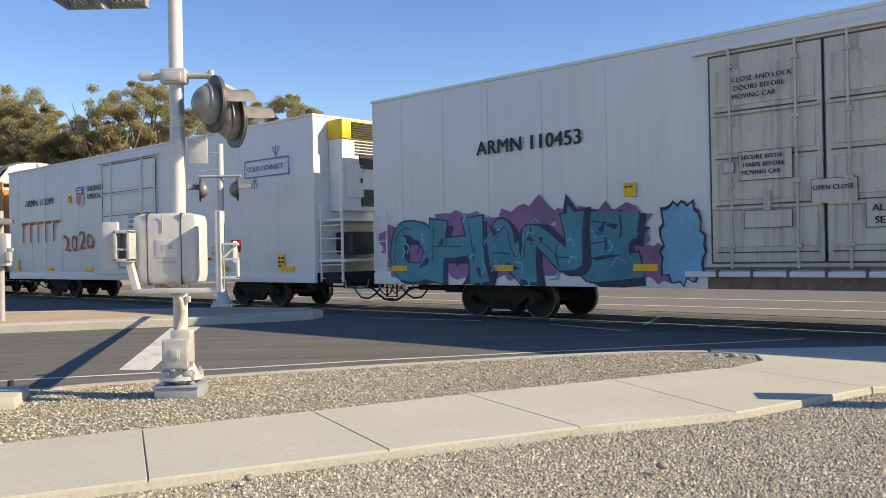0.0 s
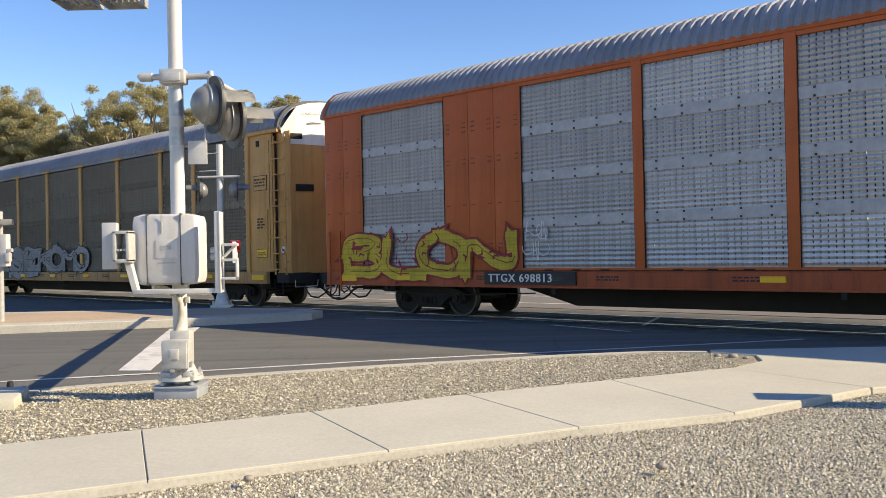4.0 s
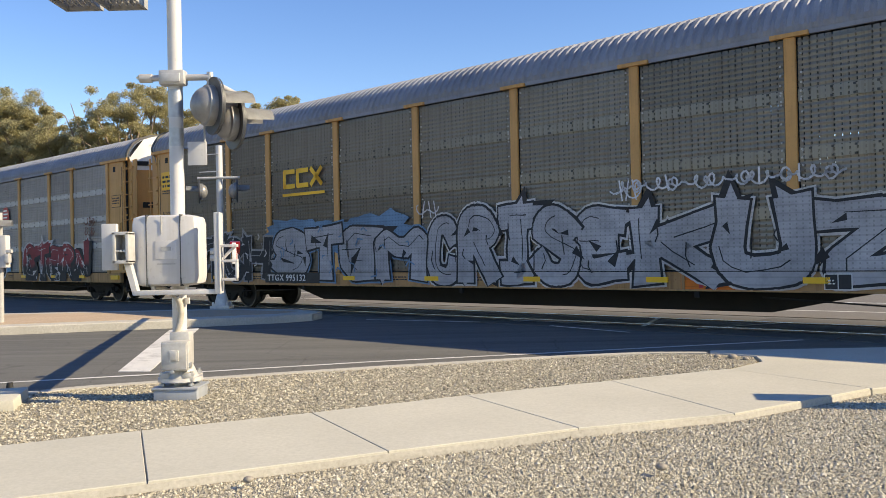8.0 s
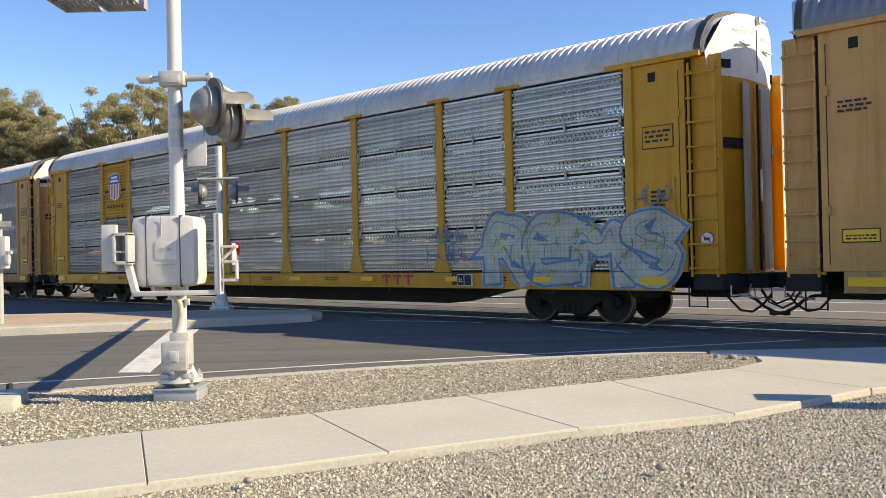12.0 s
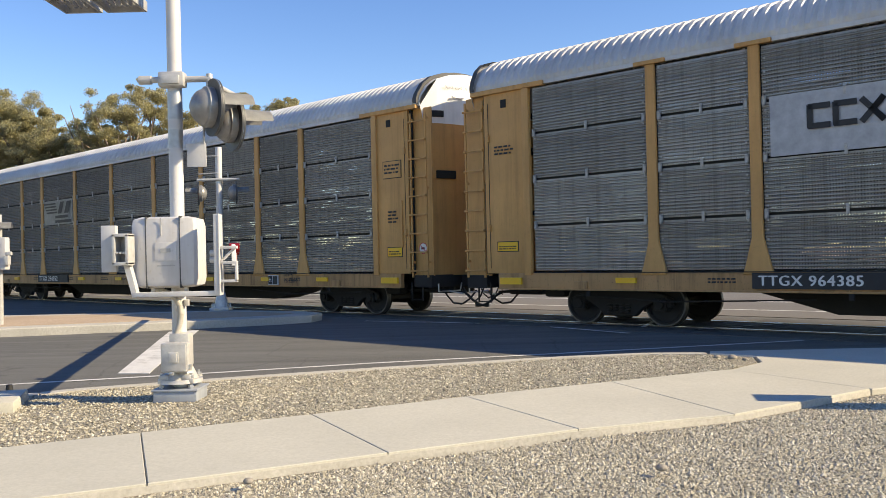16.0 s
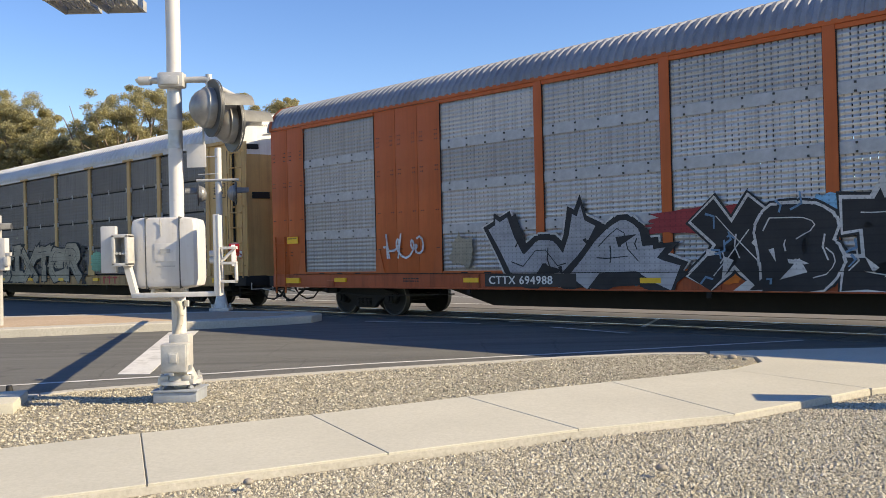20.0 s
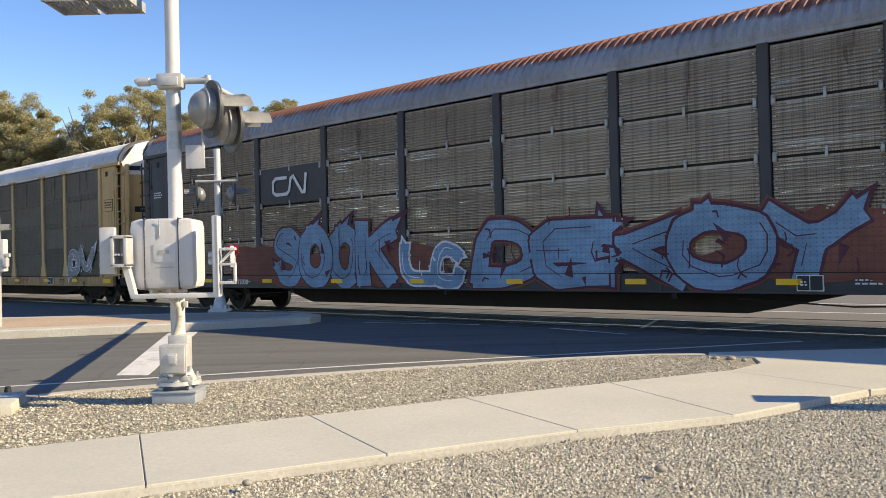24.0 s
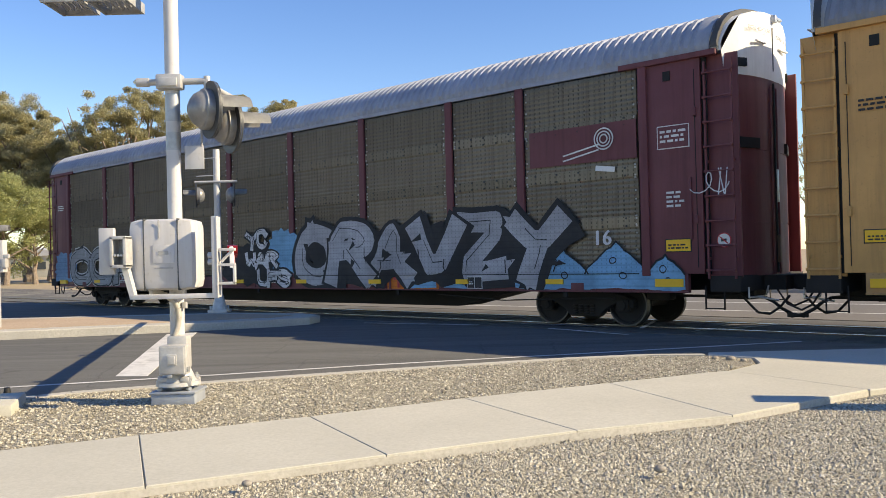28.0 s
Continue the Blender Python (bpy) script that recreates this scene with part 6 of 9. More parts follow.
def octagon(e0, e1, z0, z1):
    def make(car):
        w, h = e1 - e0, z1 - z0
        pts = [(e0 + w * a, z0 + h * b) for a, b in ((0.28, 0), (0.72, 0), (1, 0.28), (1, 0.72), (0.72, 1), (0.28, 1), (0, 0.72), (0, 0.28))]
        em = part("emblem", prism(pts, NEAR - 0.04, NEAR - 0.03), LOGO_RED, car, "red eight-sided emblem")
        bm = bmesh.new()
        for i in range(4):
            stroke(bm, [(e0 + w * 0.2, z0 + h * (0.8 - i * 0.2)), (e0 + w * (0.7 + 0.1 * (i % 2)), z0 + h * (0.8 - i * 0.2))], h * 0.08, NEAR - 0.044)
        painted(em, bm, [LOGO_WHITE], "wording_bar")
    return make


def red_bars(e0, e1, z0=0.78, z1=1.0, material=LOGO_RED):
    def make(car):
        bm = bmesh.new()
        w = (e1 - e0) / 3
        for i in range(3):
            stroke(bm, [(e0 + w * i + w * 0.1, z1 - 0.03), (e0 + w * i + w * 0.85, z1 - 0.03)], 0.06, NEAR - 0.03)
            stroke(bm, [(e0 + w * i + w * 0.47, z0), (e0 + w * i + w * 0.47, z1)], 0.07, NEAR - 0.031)
        painted(car, bm, [material], "owner_mark")
    return make


def scrawl_name(car):
    """A sprayed surname stands as plain bars."""
    bm = bmesh.new()
    for i in range(5):
        x = 1.5 + i * 0.72
        stroke(bm, [(x, 2.2), (x + 0.02, 2.98)], 0.1, NEAR - 0.04)
        stroke(bm, [(x + (0.02 if i else -0.1), 2.92), (x + 0.5, 2.95)], 0.1, NEAR - 0.041)
    painted(car, bm, [SPRAY_ORANGE], "sprayed_bars", "orange sprayed bars")


def underline(car):
    bm = bmesh.new()
    stroke(bm, [(13.0, 1.52), (14.6, 1.42), (15.4, 1.4), (13.2, 1.38), (14.0, 1.3), (13.7, 1.22)], 0.07, NEAR - 0.04)
    painted(car, bm, [SPRAY_ORANGE], "sprayed_line")


def round_mark(e, z, r, material):
    def make(car):
        bm = bmesh.new()
        n = 20
        for k in range(3):
            rr = r * (1 - 0.3 * k)
            pts = [(e + rr * math.cos(2 * math.pi * i / n), z + rr * math.sin(2 * math.pi * i / n)) for i in range(n + 1)]
            stroke(bm, pts, r * 0.14, NEAR - 0.042)
        for dz in (-0.05, 0.05):
            stroke(bm, [(e - r * 4.6, z - 0.3 + dz), (e - r * 0.6, z - 0.15 + dz)], 0.03, NEAR - 0.042)
        stroke(bm, [(e - r * 0.8, z - 0.55), (e + r, z - 0.6)], 0.1, NEAR - 0.042)
        painted(car, bm, [material], "emblem", "faded white wheel emblem with stripes")
    return make


MARK_BLUE = plain("mark_blue", (0.05, 0.17, 0.4), 0.5)


def cold_mark(car):
    bm = bmesh.new()
    x0, x1, z0, z1 = 17.0, 19.0, 3.66, 4.12
    stroke(bm, [(x0, z0), (x1, z0), (x1, z1), (x0, z1), (x0, z0)], 0.035, NEAR - 0.04)
    for cx, cz, s in ((18.45, 4.16, 1), (17.45, 3.62, -1)):
        for a in (-0.5, 0, 0.5):
            stroke(bm, [(cx, cz), (cx + math.sin(a) * 0.3, cz + s * math.cos(a) * 0.3)], 0.03, NEAR - 0.041)
    painted(car, bm, [MARK_BLUE], "emblem", "blue outlined emblem")
    lettering(car, "COLD CONNECT", 0.2, 17.12, 3.82, MARK_BLUE, 0.003, 1.05, y=NEAR - 0.04)


def small_sign(e, z, w, h, material, rows=2, inkm=INK_BLACK, seed=3):
    def make(car):
        plate(car, "placard", e, z, w, h, material, NEAR - 0.03)
        bars(car, e - w * 0.4, z + h * 0.22, rows, w * 0.8, h * 0.16, inkm, NEAR - 0.04, seed)
    return make


def letter_row(text, places, z0, z1, material, drop):
    def make(car):
        bm = bmesh.new()
        for ch, (a, b) in zip(text, places):
            glyphs(bm, ch, a + 0.09, b + 0.09, z0 - 0.04, z1 - 0.04, 0.05, 0, NEAR - 0.04, 1, 0.03)
            glyphs(bm, ch, a + 0.05, b + 0.05, z0, z1, 0.045, 1, NEAR - 0.044, 1, 0.03)
        painted(car, bm, [drop, material], "graffiti", "white painted block letters")
    return make


def slab_one(e0, e1, z0, z1):
    """A broad white figure one with a flag and a foot, over a dark drop line."""
    def make(car):
        bm = bmesh.new()
        w, h = e1 - e0, z1 - z0
        shape = ((0.0, 0.0), (1.0, 0.0), (1.0, 0.22), (0.7, 0.22), (0.7, 1.0), (0.4, 1.0), (0.05, 0.78), (0.12, 0.6), (0.34, 0.68), (0.34, 0.22), (0.0, 0.22))
        for slot, y, dx, dz in ((1, NEAR - 0.041, 0.05, -0.05), (0, NEAR - 0.043, 0, 0)):
            f = bm.faces.new([bm.verts.new((e0 + a * w + dx, y, z0 + b * h + dz)) for a, b in shape])
            f.material_index = slot
        painted(car, bm, [SPRAY_WHITE, SPRAY_BLACK], "graffiti", "broad white sprayed figure")
    return make


def rusty_sill(e0, e1):
    """The worn, rusty sill and foot rail under a plug door."""
    def make(car):
        plate(car, "door_sill", (e0 + e1) / 2, 0.85, e1 - e0, 0.25, SILL_RUST, NEAR - 0.034, "rusty sill under the door", 0.03)
        put("foot_rail", box_mesh(e1 - e0, 0.06, 0.05, 0.012), SILL_RUST, car, ((e0 + e1) / 2, NEAR - 0.1, 1.08))
        for k in range(7):
            put("rail_bracket", box_mesh(0.05, 0.1, 0.16, 0.01), SILL_RUST, car, (e0 + 0.2 + k * (e1 - e0 - 0.4) / 6, NEAR - 0.07, 1.0))
    return make


def plate_on_door(e0, e1, z0, z1):
    """A white stencil panel in a thin dark frame on a plug door."""
    def make(car):
        pl = plate(car, "placard", (e0 + e1) / 2, (z0 + z1) / 2, e1 - e0, z1 - z0, RUBBER_GREY, NEAR - 0.122, thick=0.01)
        put("face", box_mesh(e1 - e0 - 0.022, 0.006, z1 - z0 - 0.022), REEFER_DIRTY, pl, (0, -0.006, 0))
    return make


def notice(body, e0, z, size, material=INK_BLACK, gap=1.25):
    def make(car):
        for i, row in enumerate(body.split("\n")):
            lettering(car, row, size, e0 + 0.03 * (i % 2), z - i * size * gap, material, 0.003, 1.05, y=NEAR - 0.16 if size > 0.1 else NEAR - 0.14)
    return make


def checks(car):
    """A row of white squares along the foot of the roof."""
    bm = bmesh.new()
    for i in range(130):
        x = 0.8 + i * 0.2
        bm.faces.new([bm.verts.new((x + a, NEAR - 0.018, 4.9 + b)) for a, b in ((-0.06, -0.045), (0.06, -0.045), (0.06, 0.045), (-0.06, 0.045))])
    painted(car, bm, [CAP_WHITE], "roof_checks", "row of white squares under the roof")["kind"] = "stuff"


def collage(car):
    """A wide piece of brown, white and grey slabs laid over one another like a skyline."""
    rnd = random.Random(11)
    bm = bmesh.new()
    mats = [SPRAY_WHITE, RUSTY, SPRAY_BLACK, GREYISH, NAVY, LILAC]
    y = NEAR - 0.04
    for i in range(9):
        x0 = 13.0 + i * 0.98
        blob(bm, x0 + 0.5, 1.05, 0.7, 0.38, y - 0.0004 * (i % 3), 1, 30 + i, rough=0.12)
    k = 0
    for i in range(26):
        x, w = 13.4 + i * 0.31 + rnd.uniform(-0.1, 0.1), rnd.uniform(0.3, 0.85)
        lo, hi = rnd.choice((0.8, 1.0, 1.15, 1.35)), rnd.choice((1.45, 1.65, 1.85, 2.05))
        slant = rnd.uniform(-0.12, 0.16)
        for grow, slot in ((0.035, 0 if i % 2 else 2), (0.0, rnd.choice((1, 1, 2, 3, 5, 3)))):
            k += 1
            q = ((x - grow, lo - grow), (x + w + grow, lo - grow), (x + w + slant + grow, hi + grow), (x + slant - grow, hi + grow))
            bm.faces.new([bm.verts.new((a, y - 0.002 - 0.0003 * k, b)) for a, b in q]).material_index = slot
        if i % 4 == 1:
            ring = [(x + w / 2 + 0.13 * math.cos(a * math.pi / 8), (lo + hi) / 2 + 0.13 * math.sin(a * math.pi / 8)) for a in range(17)]
            stroke(bm, ring, 0.05, y - 0.0195, 0)
    for i in range(7):
        x = 14.0 + i * 1.15
        stroke(bm, [(x, 1.0 + 0.1 * (i % 3)), (x + 0.35, 1.75), (x + 0.7, 1.1)], 0.09, y - 0.02 - 0.0002 * i, 2 if i % 3 else 3)
    for x in (12.6, 22.3):
        blob(bm, x, 1.35, 0.34, 0.26, y - 0.001, 4, int(x), rough=0.1)
    painted(car, bm, mats, "graffiti", "sprayed collage of brown, white and grey slabs")


def logo_under(car):
    bars(car, 1.05, 2.15, 2, 0.5, 0.12, INK_WHITE, NEAR - 0.035, 6)


FLEET = []


def rust_run():
    """Thin rust run-off that lets the steel show through."""
    mat, nt, _, links, bsdf = nodes_of("rust_run")
    n = node(nt, "ShaderNodeTexNoise", Scale=1.0, Detail=5.0, Roughness=0.7)
    links.new(coords(nt, (9, 9, 1.2)), n.inputs["Vector"])
    clear = nt.nodes.new("ShaderNodeBsdfTransparent")
    both = nt.nodes.new("ShaderNodeMixShader")
    links.new(ramp(nt, n.outputs[0], ((0.38, (0, 0, 0)), (0.68, (0.75, 0.75, 0.75)))), both.inputs[0])
    links.new(clear.outputs[0], both.inputs[1])
    links.new(bsdf.outputs[0], both.inputs[2])
    links.new(both.outputs[0], nt.nodes["Material Output"].inputs[0])
    bsdf.inputs["Base Color"].default_value = (0.1, 0.045, 0.025, 1)
    bsdf.inputs["Roughness"].default_value = 0.9
    return mat


RUST_RUN = rust_run()


def rust_runs(places, seed):
    """Streaks of rust running down from the roof edge."""
    def make(car):
        rnd = random.Random(seed)
        for e in places:
            long, wide = rnd.uniform(0.6, 1.5), rnd.uniform(0.1, 0.3)
            n, left, right = 7, [], []
            for i in range(n):
                f = i / (n - 1)
                w = wide * (1 - 0.8 * f) * rnd.uniform(0.75, 1.2)
                x = e + rnd.uniform(-0.03, 0.03)
                left.append((x - w / 2, 4.82 - long * f))
                right.append((x + w / 2, 4.82 - long * f))
            bm = bmesh.new()
            f = bm.faces.new([bm.verts.new((x, NEAR - 0.012, z)) for x, z in left + right[::-1]])
            painted(car, bm, [RUST_RUN], "rust_streak", "brown rust run-off on the screen")
    return make


def hand_brake(e, z=1.45):
    """A dark brake wheel with spokes on the side near the car's end."""
    def make(car):
        y = NEAR - 0.1
        bm = bmesh.new()
        ring = [(e + 0.24 * math.cos(i * math.pi / 9), y, z + 0.24 * math.sin(i * math.pi / 9)) for i in range(19)]
        add_path(bm, ring, 0.018, 6)
        for i in range(4):
            a = i * math.pi / 4
            add_tube(bm, (e - 0.24 * math.cos(a), y, z - 0.24 * math.sin(a)), (e + 0.24 * math.cos(a), y, z + 0.24 * math.sin(a)), 0.01, 6)
        wheel = part("brake_wheel", bm, TRUCK_STEEL, car, "dark hand brake wheel")
        put("gear_case", box_mesh(0.26, 0.12, 0.36, 0.04), TRUCK_STEEL, wheel, (e, y + 0.08, z - 0.02))
        put("chain_rod", box_mesh(0.03, 0.03, 0.5, 0.01), TRUCK_STEEL, wheel, (e, y + 0.06, z - 0.42))
    return make


def build_fleet():
    add = FLEET.append
    add((0, reefer(dict(label="white refrigerated box car, soiled, with teal and purple graffiti", body=REEFER_WHITE, seam=SEAM_WHITE, doormat=REEFER_DIRTY,
                        door=(8.6, 12.4), leaves=2, extras=(
        patch(0.25, 2.4, 0.8, 2.2, S_PURPLE, 2), patch(1.8, 4.0, 0.8, 2.4, S_PURPLE, 3, 0.0004), patch(3.4, 5.6, 0.8, 2.5, S_PURPLE, 4, 0.0008), patch(5.0, 7.6, 0.8, 2.45, S_PURPLE, 7, 0.0012),
        patch(7.0, 8.3, 0.8, 1.6, S_PURPLE, 9, 0.0014), patch(7.55, 8.5, 0.74, 2.35, S_NAVY, 6, 0.0016, 0.08), patch(7.6, 8.45, 0.78, 2.28, S_SKY, 6, 0.002, 0.08), rusty_sill(8.5, 12.5),
        piece("CHANE", 0.75, 7.1, 0.78, 2.3, S_TEAL, S_NAVY, None, 3, 0.1, S_SKY, S_NAVY, weight=1.12, rim=0.035, soft=1, label="teal graffiti letters with dark outline"),
        words("ARMN 110453", 3.3, 3.52, 0.42, INK_BLACK, 1.0, 0.003, 1.05), small_sign(7.0, 2.55, 0.26, 0.26, YELLOW, 1),
        plate_on_door(9.13, 10.02, 2.55, 3.04), plate_on_door(10.3, 11.0, 2.1, 2.5), plate_on_door(11.1, 11.9, 1.7, 2.15), plate_on_door(8.85, 9.05, 2.7, 2.9), plate_on_door(9.2, 10.0, 1.75, 2.05), notice("CLOSE AND LOCK\nDOORS BEFORE\nMOVING CAR", 9.04, 4.22, 0.115), notice("SECURE BOTH\nHASPS BEFORE\nMOVING CAR", 9.18, 2.9, 0.101),
        notice("OPEN CLOSE", 10.33, 2.32, 0.101), notice("ALSO\nSEAL", 11.2, 1.95, 0.15), tag(8.8, 9.3, 1.2, 2.2, SPRAY_BLACK, 7, 0.02, 2))))))
    add((1, reefer(dict(label="clean white refrigerated box car with orange sprayed writing", body=REEFER_WHITE, seam=SEAM_WHITE, doormat=REEFER_WHITE, door=(8.45, 12.1), extras=(
        words("ARMN 112099", 1.75, 3.62, 0.36, INK_BLACK, 1.12, 0.003, 1.1), small_sign(5.75, 3.72, 0.24, 0.26, YELLOW, 1), shield(6.3, 6.95, 3.4, 4.15),
        words("BUILDING\nAMERICA", 7.2, 3.92, 0.27, INK_BLACK, 0.9, 0.003, 1.0), scrawl_name,
        piece("2020", 5.2, 7.7, 1.75, 2.45, SPRAY_ORANGE, SPRAY_ORANGE, None, 3, 0.12, fat=0.0, edge=0.004), piece("USA", 12.9, 14.4, 1.68, 2.24, SPRAY_ORANGE, SPRAY_ORANGE, None, 4, 0.05, fat=0.0, edge=0.002), underline,
        notice("CLOSE AND LOCK\nDOOR BEFORE\nMOVING CAR", 10.45, 2.82, 0.14), cold_mark, small_sign(1.0, 1.3, 0.2, 0.4, YELLOW, 3), small_sign(18.6, 1.3, 0.3, 0.4, YELLOW, 3), small_sign(9.75, 1.8, 0.34, 0.34, PLATE_BLACK, 3, INK_WHITE))))))
    add((2, autorack(dict(label="tan autorack with grey screens and purple, green and blue graffiti", body=TAN, roof=ROOF_GREY, screen=S_DARK, foot=False, number="TTGX 852694", number_at=7.6, extras=(
        logo_stripes(6.85, 9.2, 3.05, 3.8, INK_BLACK), patch(1.2, 4.6, 0.75, 2.2, COBALT, 3), patch(3.4, 7.4, 0.75, 2.3, STEEL_BLUE, 4, 0.0005), patch(6.6, 11.8, 0.75, 2.35, COBALT, 5, 0.001),
        piece("MU", 2.0, 6.4, 0.78, 2.2, COBALT, SKY_BLUE, None, 7, 0.25, SKY_BLUE, rim=0.035), piece("TEAM", 6.9, 11.3, 0.76, 2.15, COBALT, SKY_BLUE, None, 8, 0.25, SKY_BLUE, rim=0.035), patch(11.4, 15.2, 0.75, 2.25, PURPLE, 12, 0.0004, 0.2), patch(14.4, 18.6, 0.75, 2.4, PURPLE, 14, 0.0006, 0.18), patch(17.4, 22.0, 0.75, 2.5, PURPLE, 13, 0.0008, 0.16), patch(21.0, 25.0, 0.75, 2.6, PURPLE, 15, 0.001, 0.16), piece("COLES", 12.3, 17.8, 0.76, 2.25, JADE, SPRAY_BLACK, None, 8, 0.22, GREEN, GREEN, keyline=PURPLE),
        piece("TKS", 18.25, 23.3, 0.76, 2.2, ACID, SPRAY_BLACK, None, 9, 0.2, YELLOWISH, RUSTY, keyline=BONE, weight=1.1), tag(0.8, 1.6, 2.5, 3.6, PURPLE, 3, 0.04), tag(0.85, 1.7, 1.3, 1.9, COBALT, 4, 0.02, 4),
        words("NS 26749", 0.95, 2.05, 0.16, INK_BLACK), red_bars(18.6, 20.1, material=SPRAY_WHITE), patch(24.2, 24.9, 1.2, 2.3, RUSTY, 4))))))
    add((3, smooth_rack(dict(label="orange autorack with silver screens and grey roof", body=ORANGE, roof=ROOF_GREY, screen=S_LIGHT, bandmat=BAND_LIGHT, number="TTGX 698813", number_at=7.0, extras=(
        logo_blocks(18.45, 20.5, 3.35, 3.85, LOGO_RED), piece("BLON", 1.4, 6.6, 0.85, 1.95, YELLOWISH, RED, None, 5, 0.15, RED, soft=2), tag(6.9, 7.5, 1.2, 2.0, INK_WHITE, 2, 0.02, 2),
        words("BI", 26.2, 2.9, 0.3, INK_WHITE), small_sign(25.9, 2.1, 0.5, 0.2, YELLOW, 2))))))
    add((4, autorack(dict(label="tan autorack with a shield emblem and faded grey graffiti", body=TAN, roof=ROOF_GREY, screen=S_DARK, number="TTGX 996699", number_at=7.25, foot=False,
                          skip={(1, 2): TAN, (1, 3): TAN}, extras=(
        board(4.7, 6.4, 3.05, 4.72, TAN), shield(4.88, 6.08, 3.25, 4.66), patch(2.0, 5.8, 1.2, 2.1, MINT, 3), piece("WADE", 1.5, 5.9, 0.78, 1.95, STEEL_BLUE, SPRAY_WHITE, None, 3, 0.15, rim=0.03, weight=0.85),
        piece("RISE", 6.1, 11.2, 0.8, 2.15, GREYISH, SPRAY_BLACK, None, 4, 0.12, soft=2, rim=0.03, weight=1.2), piece("KOMO", 11.4, 15.6, 1.0, 2.0, GREYISH, SPRAY_BLACK, None, 6, 0.15, rim=0.03))))))
    add((5, autorack(dict(label="rusty yellow autorack with white block letters", body=GOLD, roof=ROOF_RUST, screen=S_BROWN, band=False, ribs=14, gap=0.05, depth=0.014, number="TTGX 235775", number_at=7.6, chord=ROOF_RUST,
                          skip={(1, 2): GOLD, (1, 3): GOLD}, extras=(
        shield(4.95, 6.15, 3.3, 4.72, faded=True), checks, letter_row("REPTILE", ((4.6, 6.1), (6.75, 8.3), (9.7, 11.0), (12.4, 14.0), (15.4, 16.9), (18.3, 19.65), (20.8, 21.95)), 1.22, 2.5, SPRAY_WHITE, SPRAY_BLACK), slab_one(22.95, 24.2, 1.22, 2.5),
        red_bars(18.3, 19.8, material=SPRAY_WHITE), hand_brake(25.95, 1.6), rust_runs((3.0, 8.0, 10.6, 13.4, 16.2, 19.4, 21.7, 24.2), 3), tag(1.0, 1.6, 2.0, 2.8, SPRAY_BLACK, 8, 0.02, 3))))))
    add((6, autorack(dict(label="tan autorack with dark screens and big silver graffiti", body=TAN, roof=ROOF_GREY, screen=S_DARK, foot=False, number="TTGX 995132", number_at=7.5, extras=(
        logo_blocks(7.2, 8.9, 3.05, 3.8, YELLOW), patch(6.3, 9.5, 1.6, 2.5, STEEL_BLUE, 3), patch(9.0, 12.3, 1.5, 2.5, STEEL_BLUE, 4),
        piece("METCH", 1.2, 6.5, 0.8, 2.1, SPRAY_BLACK, GREYISH, None, 2, 0.15, BONE), piece("STEM", 6.8, 12.3, 0.85, 2.3, SILVER, SPRAY_BLACK, None, 3, 0.12, STEEL_BLUE, None, keyline=STEEL_BLUE, weight=1.2), piece("CRISE", 12.5, 17.5, 0.75, 2.4, SILVER, SPRAY_BLACK, None, 4, 0.1, keyline=BONE, soft=2, weight=1.25),
        piece("KUZE", 17.9, 23.9, 0.72, 2.25, SILVER, SPRAY_BLACK, None, 5, 0.08, keyline=BONE, weight=1.2), tag(17.4, 21.5, 2.45, 2.75, SPRAY_WHITE, 6, 0.035), tag(12.2, 12.8, 2.2, 2.6, SPRAY_WHITE, 8, 0.03), tag(17.3, 17.9, 2.3, 2.7, SPRAY_WHITE, 9, 0.03),
        board(18.65, 20.0, 0.72, 1.03, SPRAY_ORANGE), red_bars(18.9, 19.8), small_sign(1.25, 3.95, 0.72, 0.56, YELLOW, 3), words("B-1328", 0.95, 2.85, 0.17, INK_BLACK), patch(0.9, 1.9, 1.0, 2.0, SPRAY_ORANGE, 8))))))
    add((7, autorack(dict(zinc_strip=True, label="tan autorack with bright silver screens and red graffiti", body=TAN, roof=ROOF_GREY, screen=S_LIGHT, bandmat=BAND_LIGHT, foot=False, number="TTGX 705131", number_at=7.3, extras=(
        octagon(10.55, 11.25, 3.08, 3.76), octagon(16.1, 16.8, 3.08, 3.78), patch(2.0, 3.4, 1.0, 2.3, SKY_BLUE, 4), patch(8.0, 10.4, 0.95, 2.0, SKY_BLUE, 5), patch(15.3, 17.0, 1.0, 2.1, SKY_BLUE, 6),
        piece("SOOKI", 2.6, 9.0, 0.74, 2.25, BLOOD, BONE, None, 4, 0.1, None, None, soft=2, weight=1.1, rim=0.08), piece("SCOMO", 10.6, 16.4, 0.75, 2.2, BLOOD, BONE, None, 5, 0.1, None, None, soft=2, rim=0.07),
        piece("GTERN", 18.3, 23.9, 0.72, 2.2, BLOOD, BONE, None, 6, 0.16, BONE, SPRAY_BLACK, rim=0.06), tag(23.7, 24.5, 2.3, 3.0, RUSTY, 11, 0.03, 2), tag(10.9, 11.8, 2.2, 2.5, SPRAY_BLACK, 5, 0.03), words("KCS\n9561", 1.15, 2.9, 0.2, INK_BLACK), tag(25.6, 26.3, 1.5, 2.4, SPRAY_BLACK, 5, 0.04, 2))))))
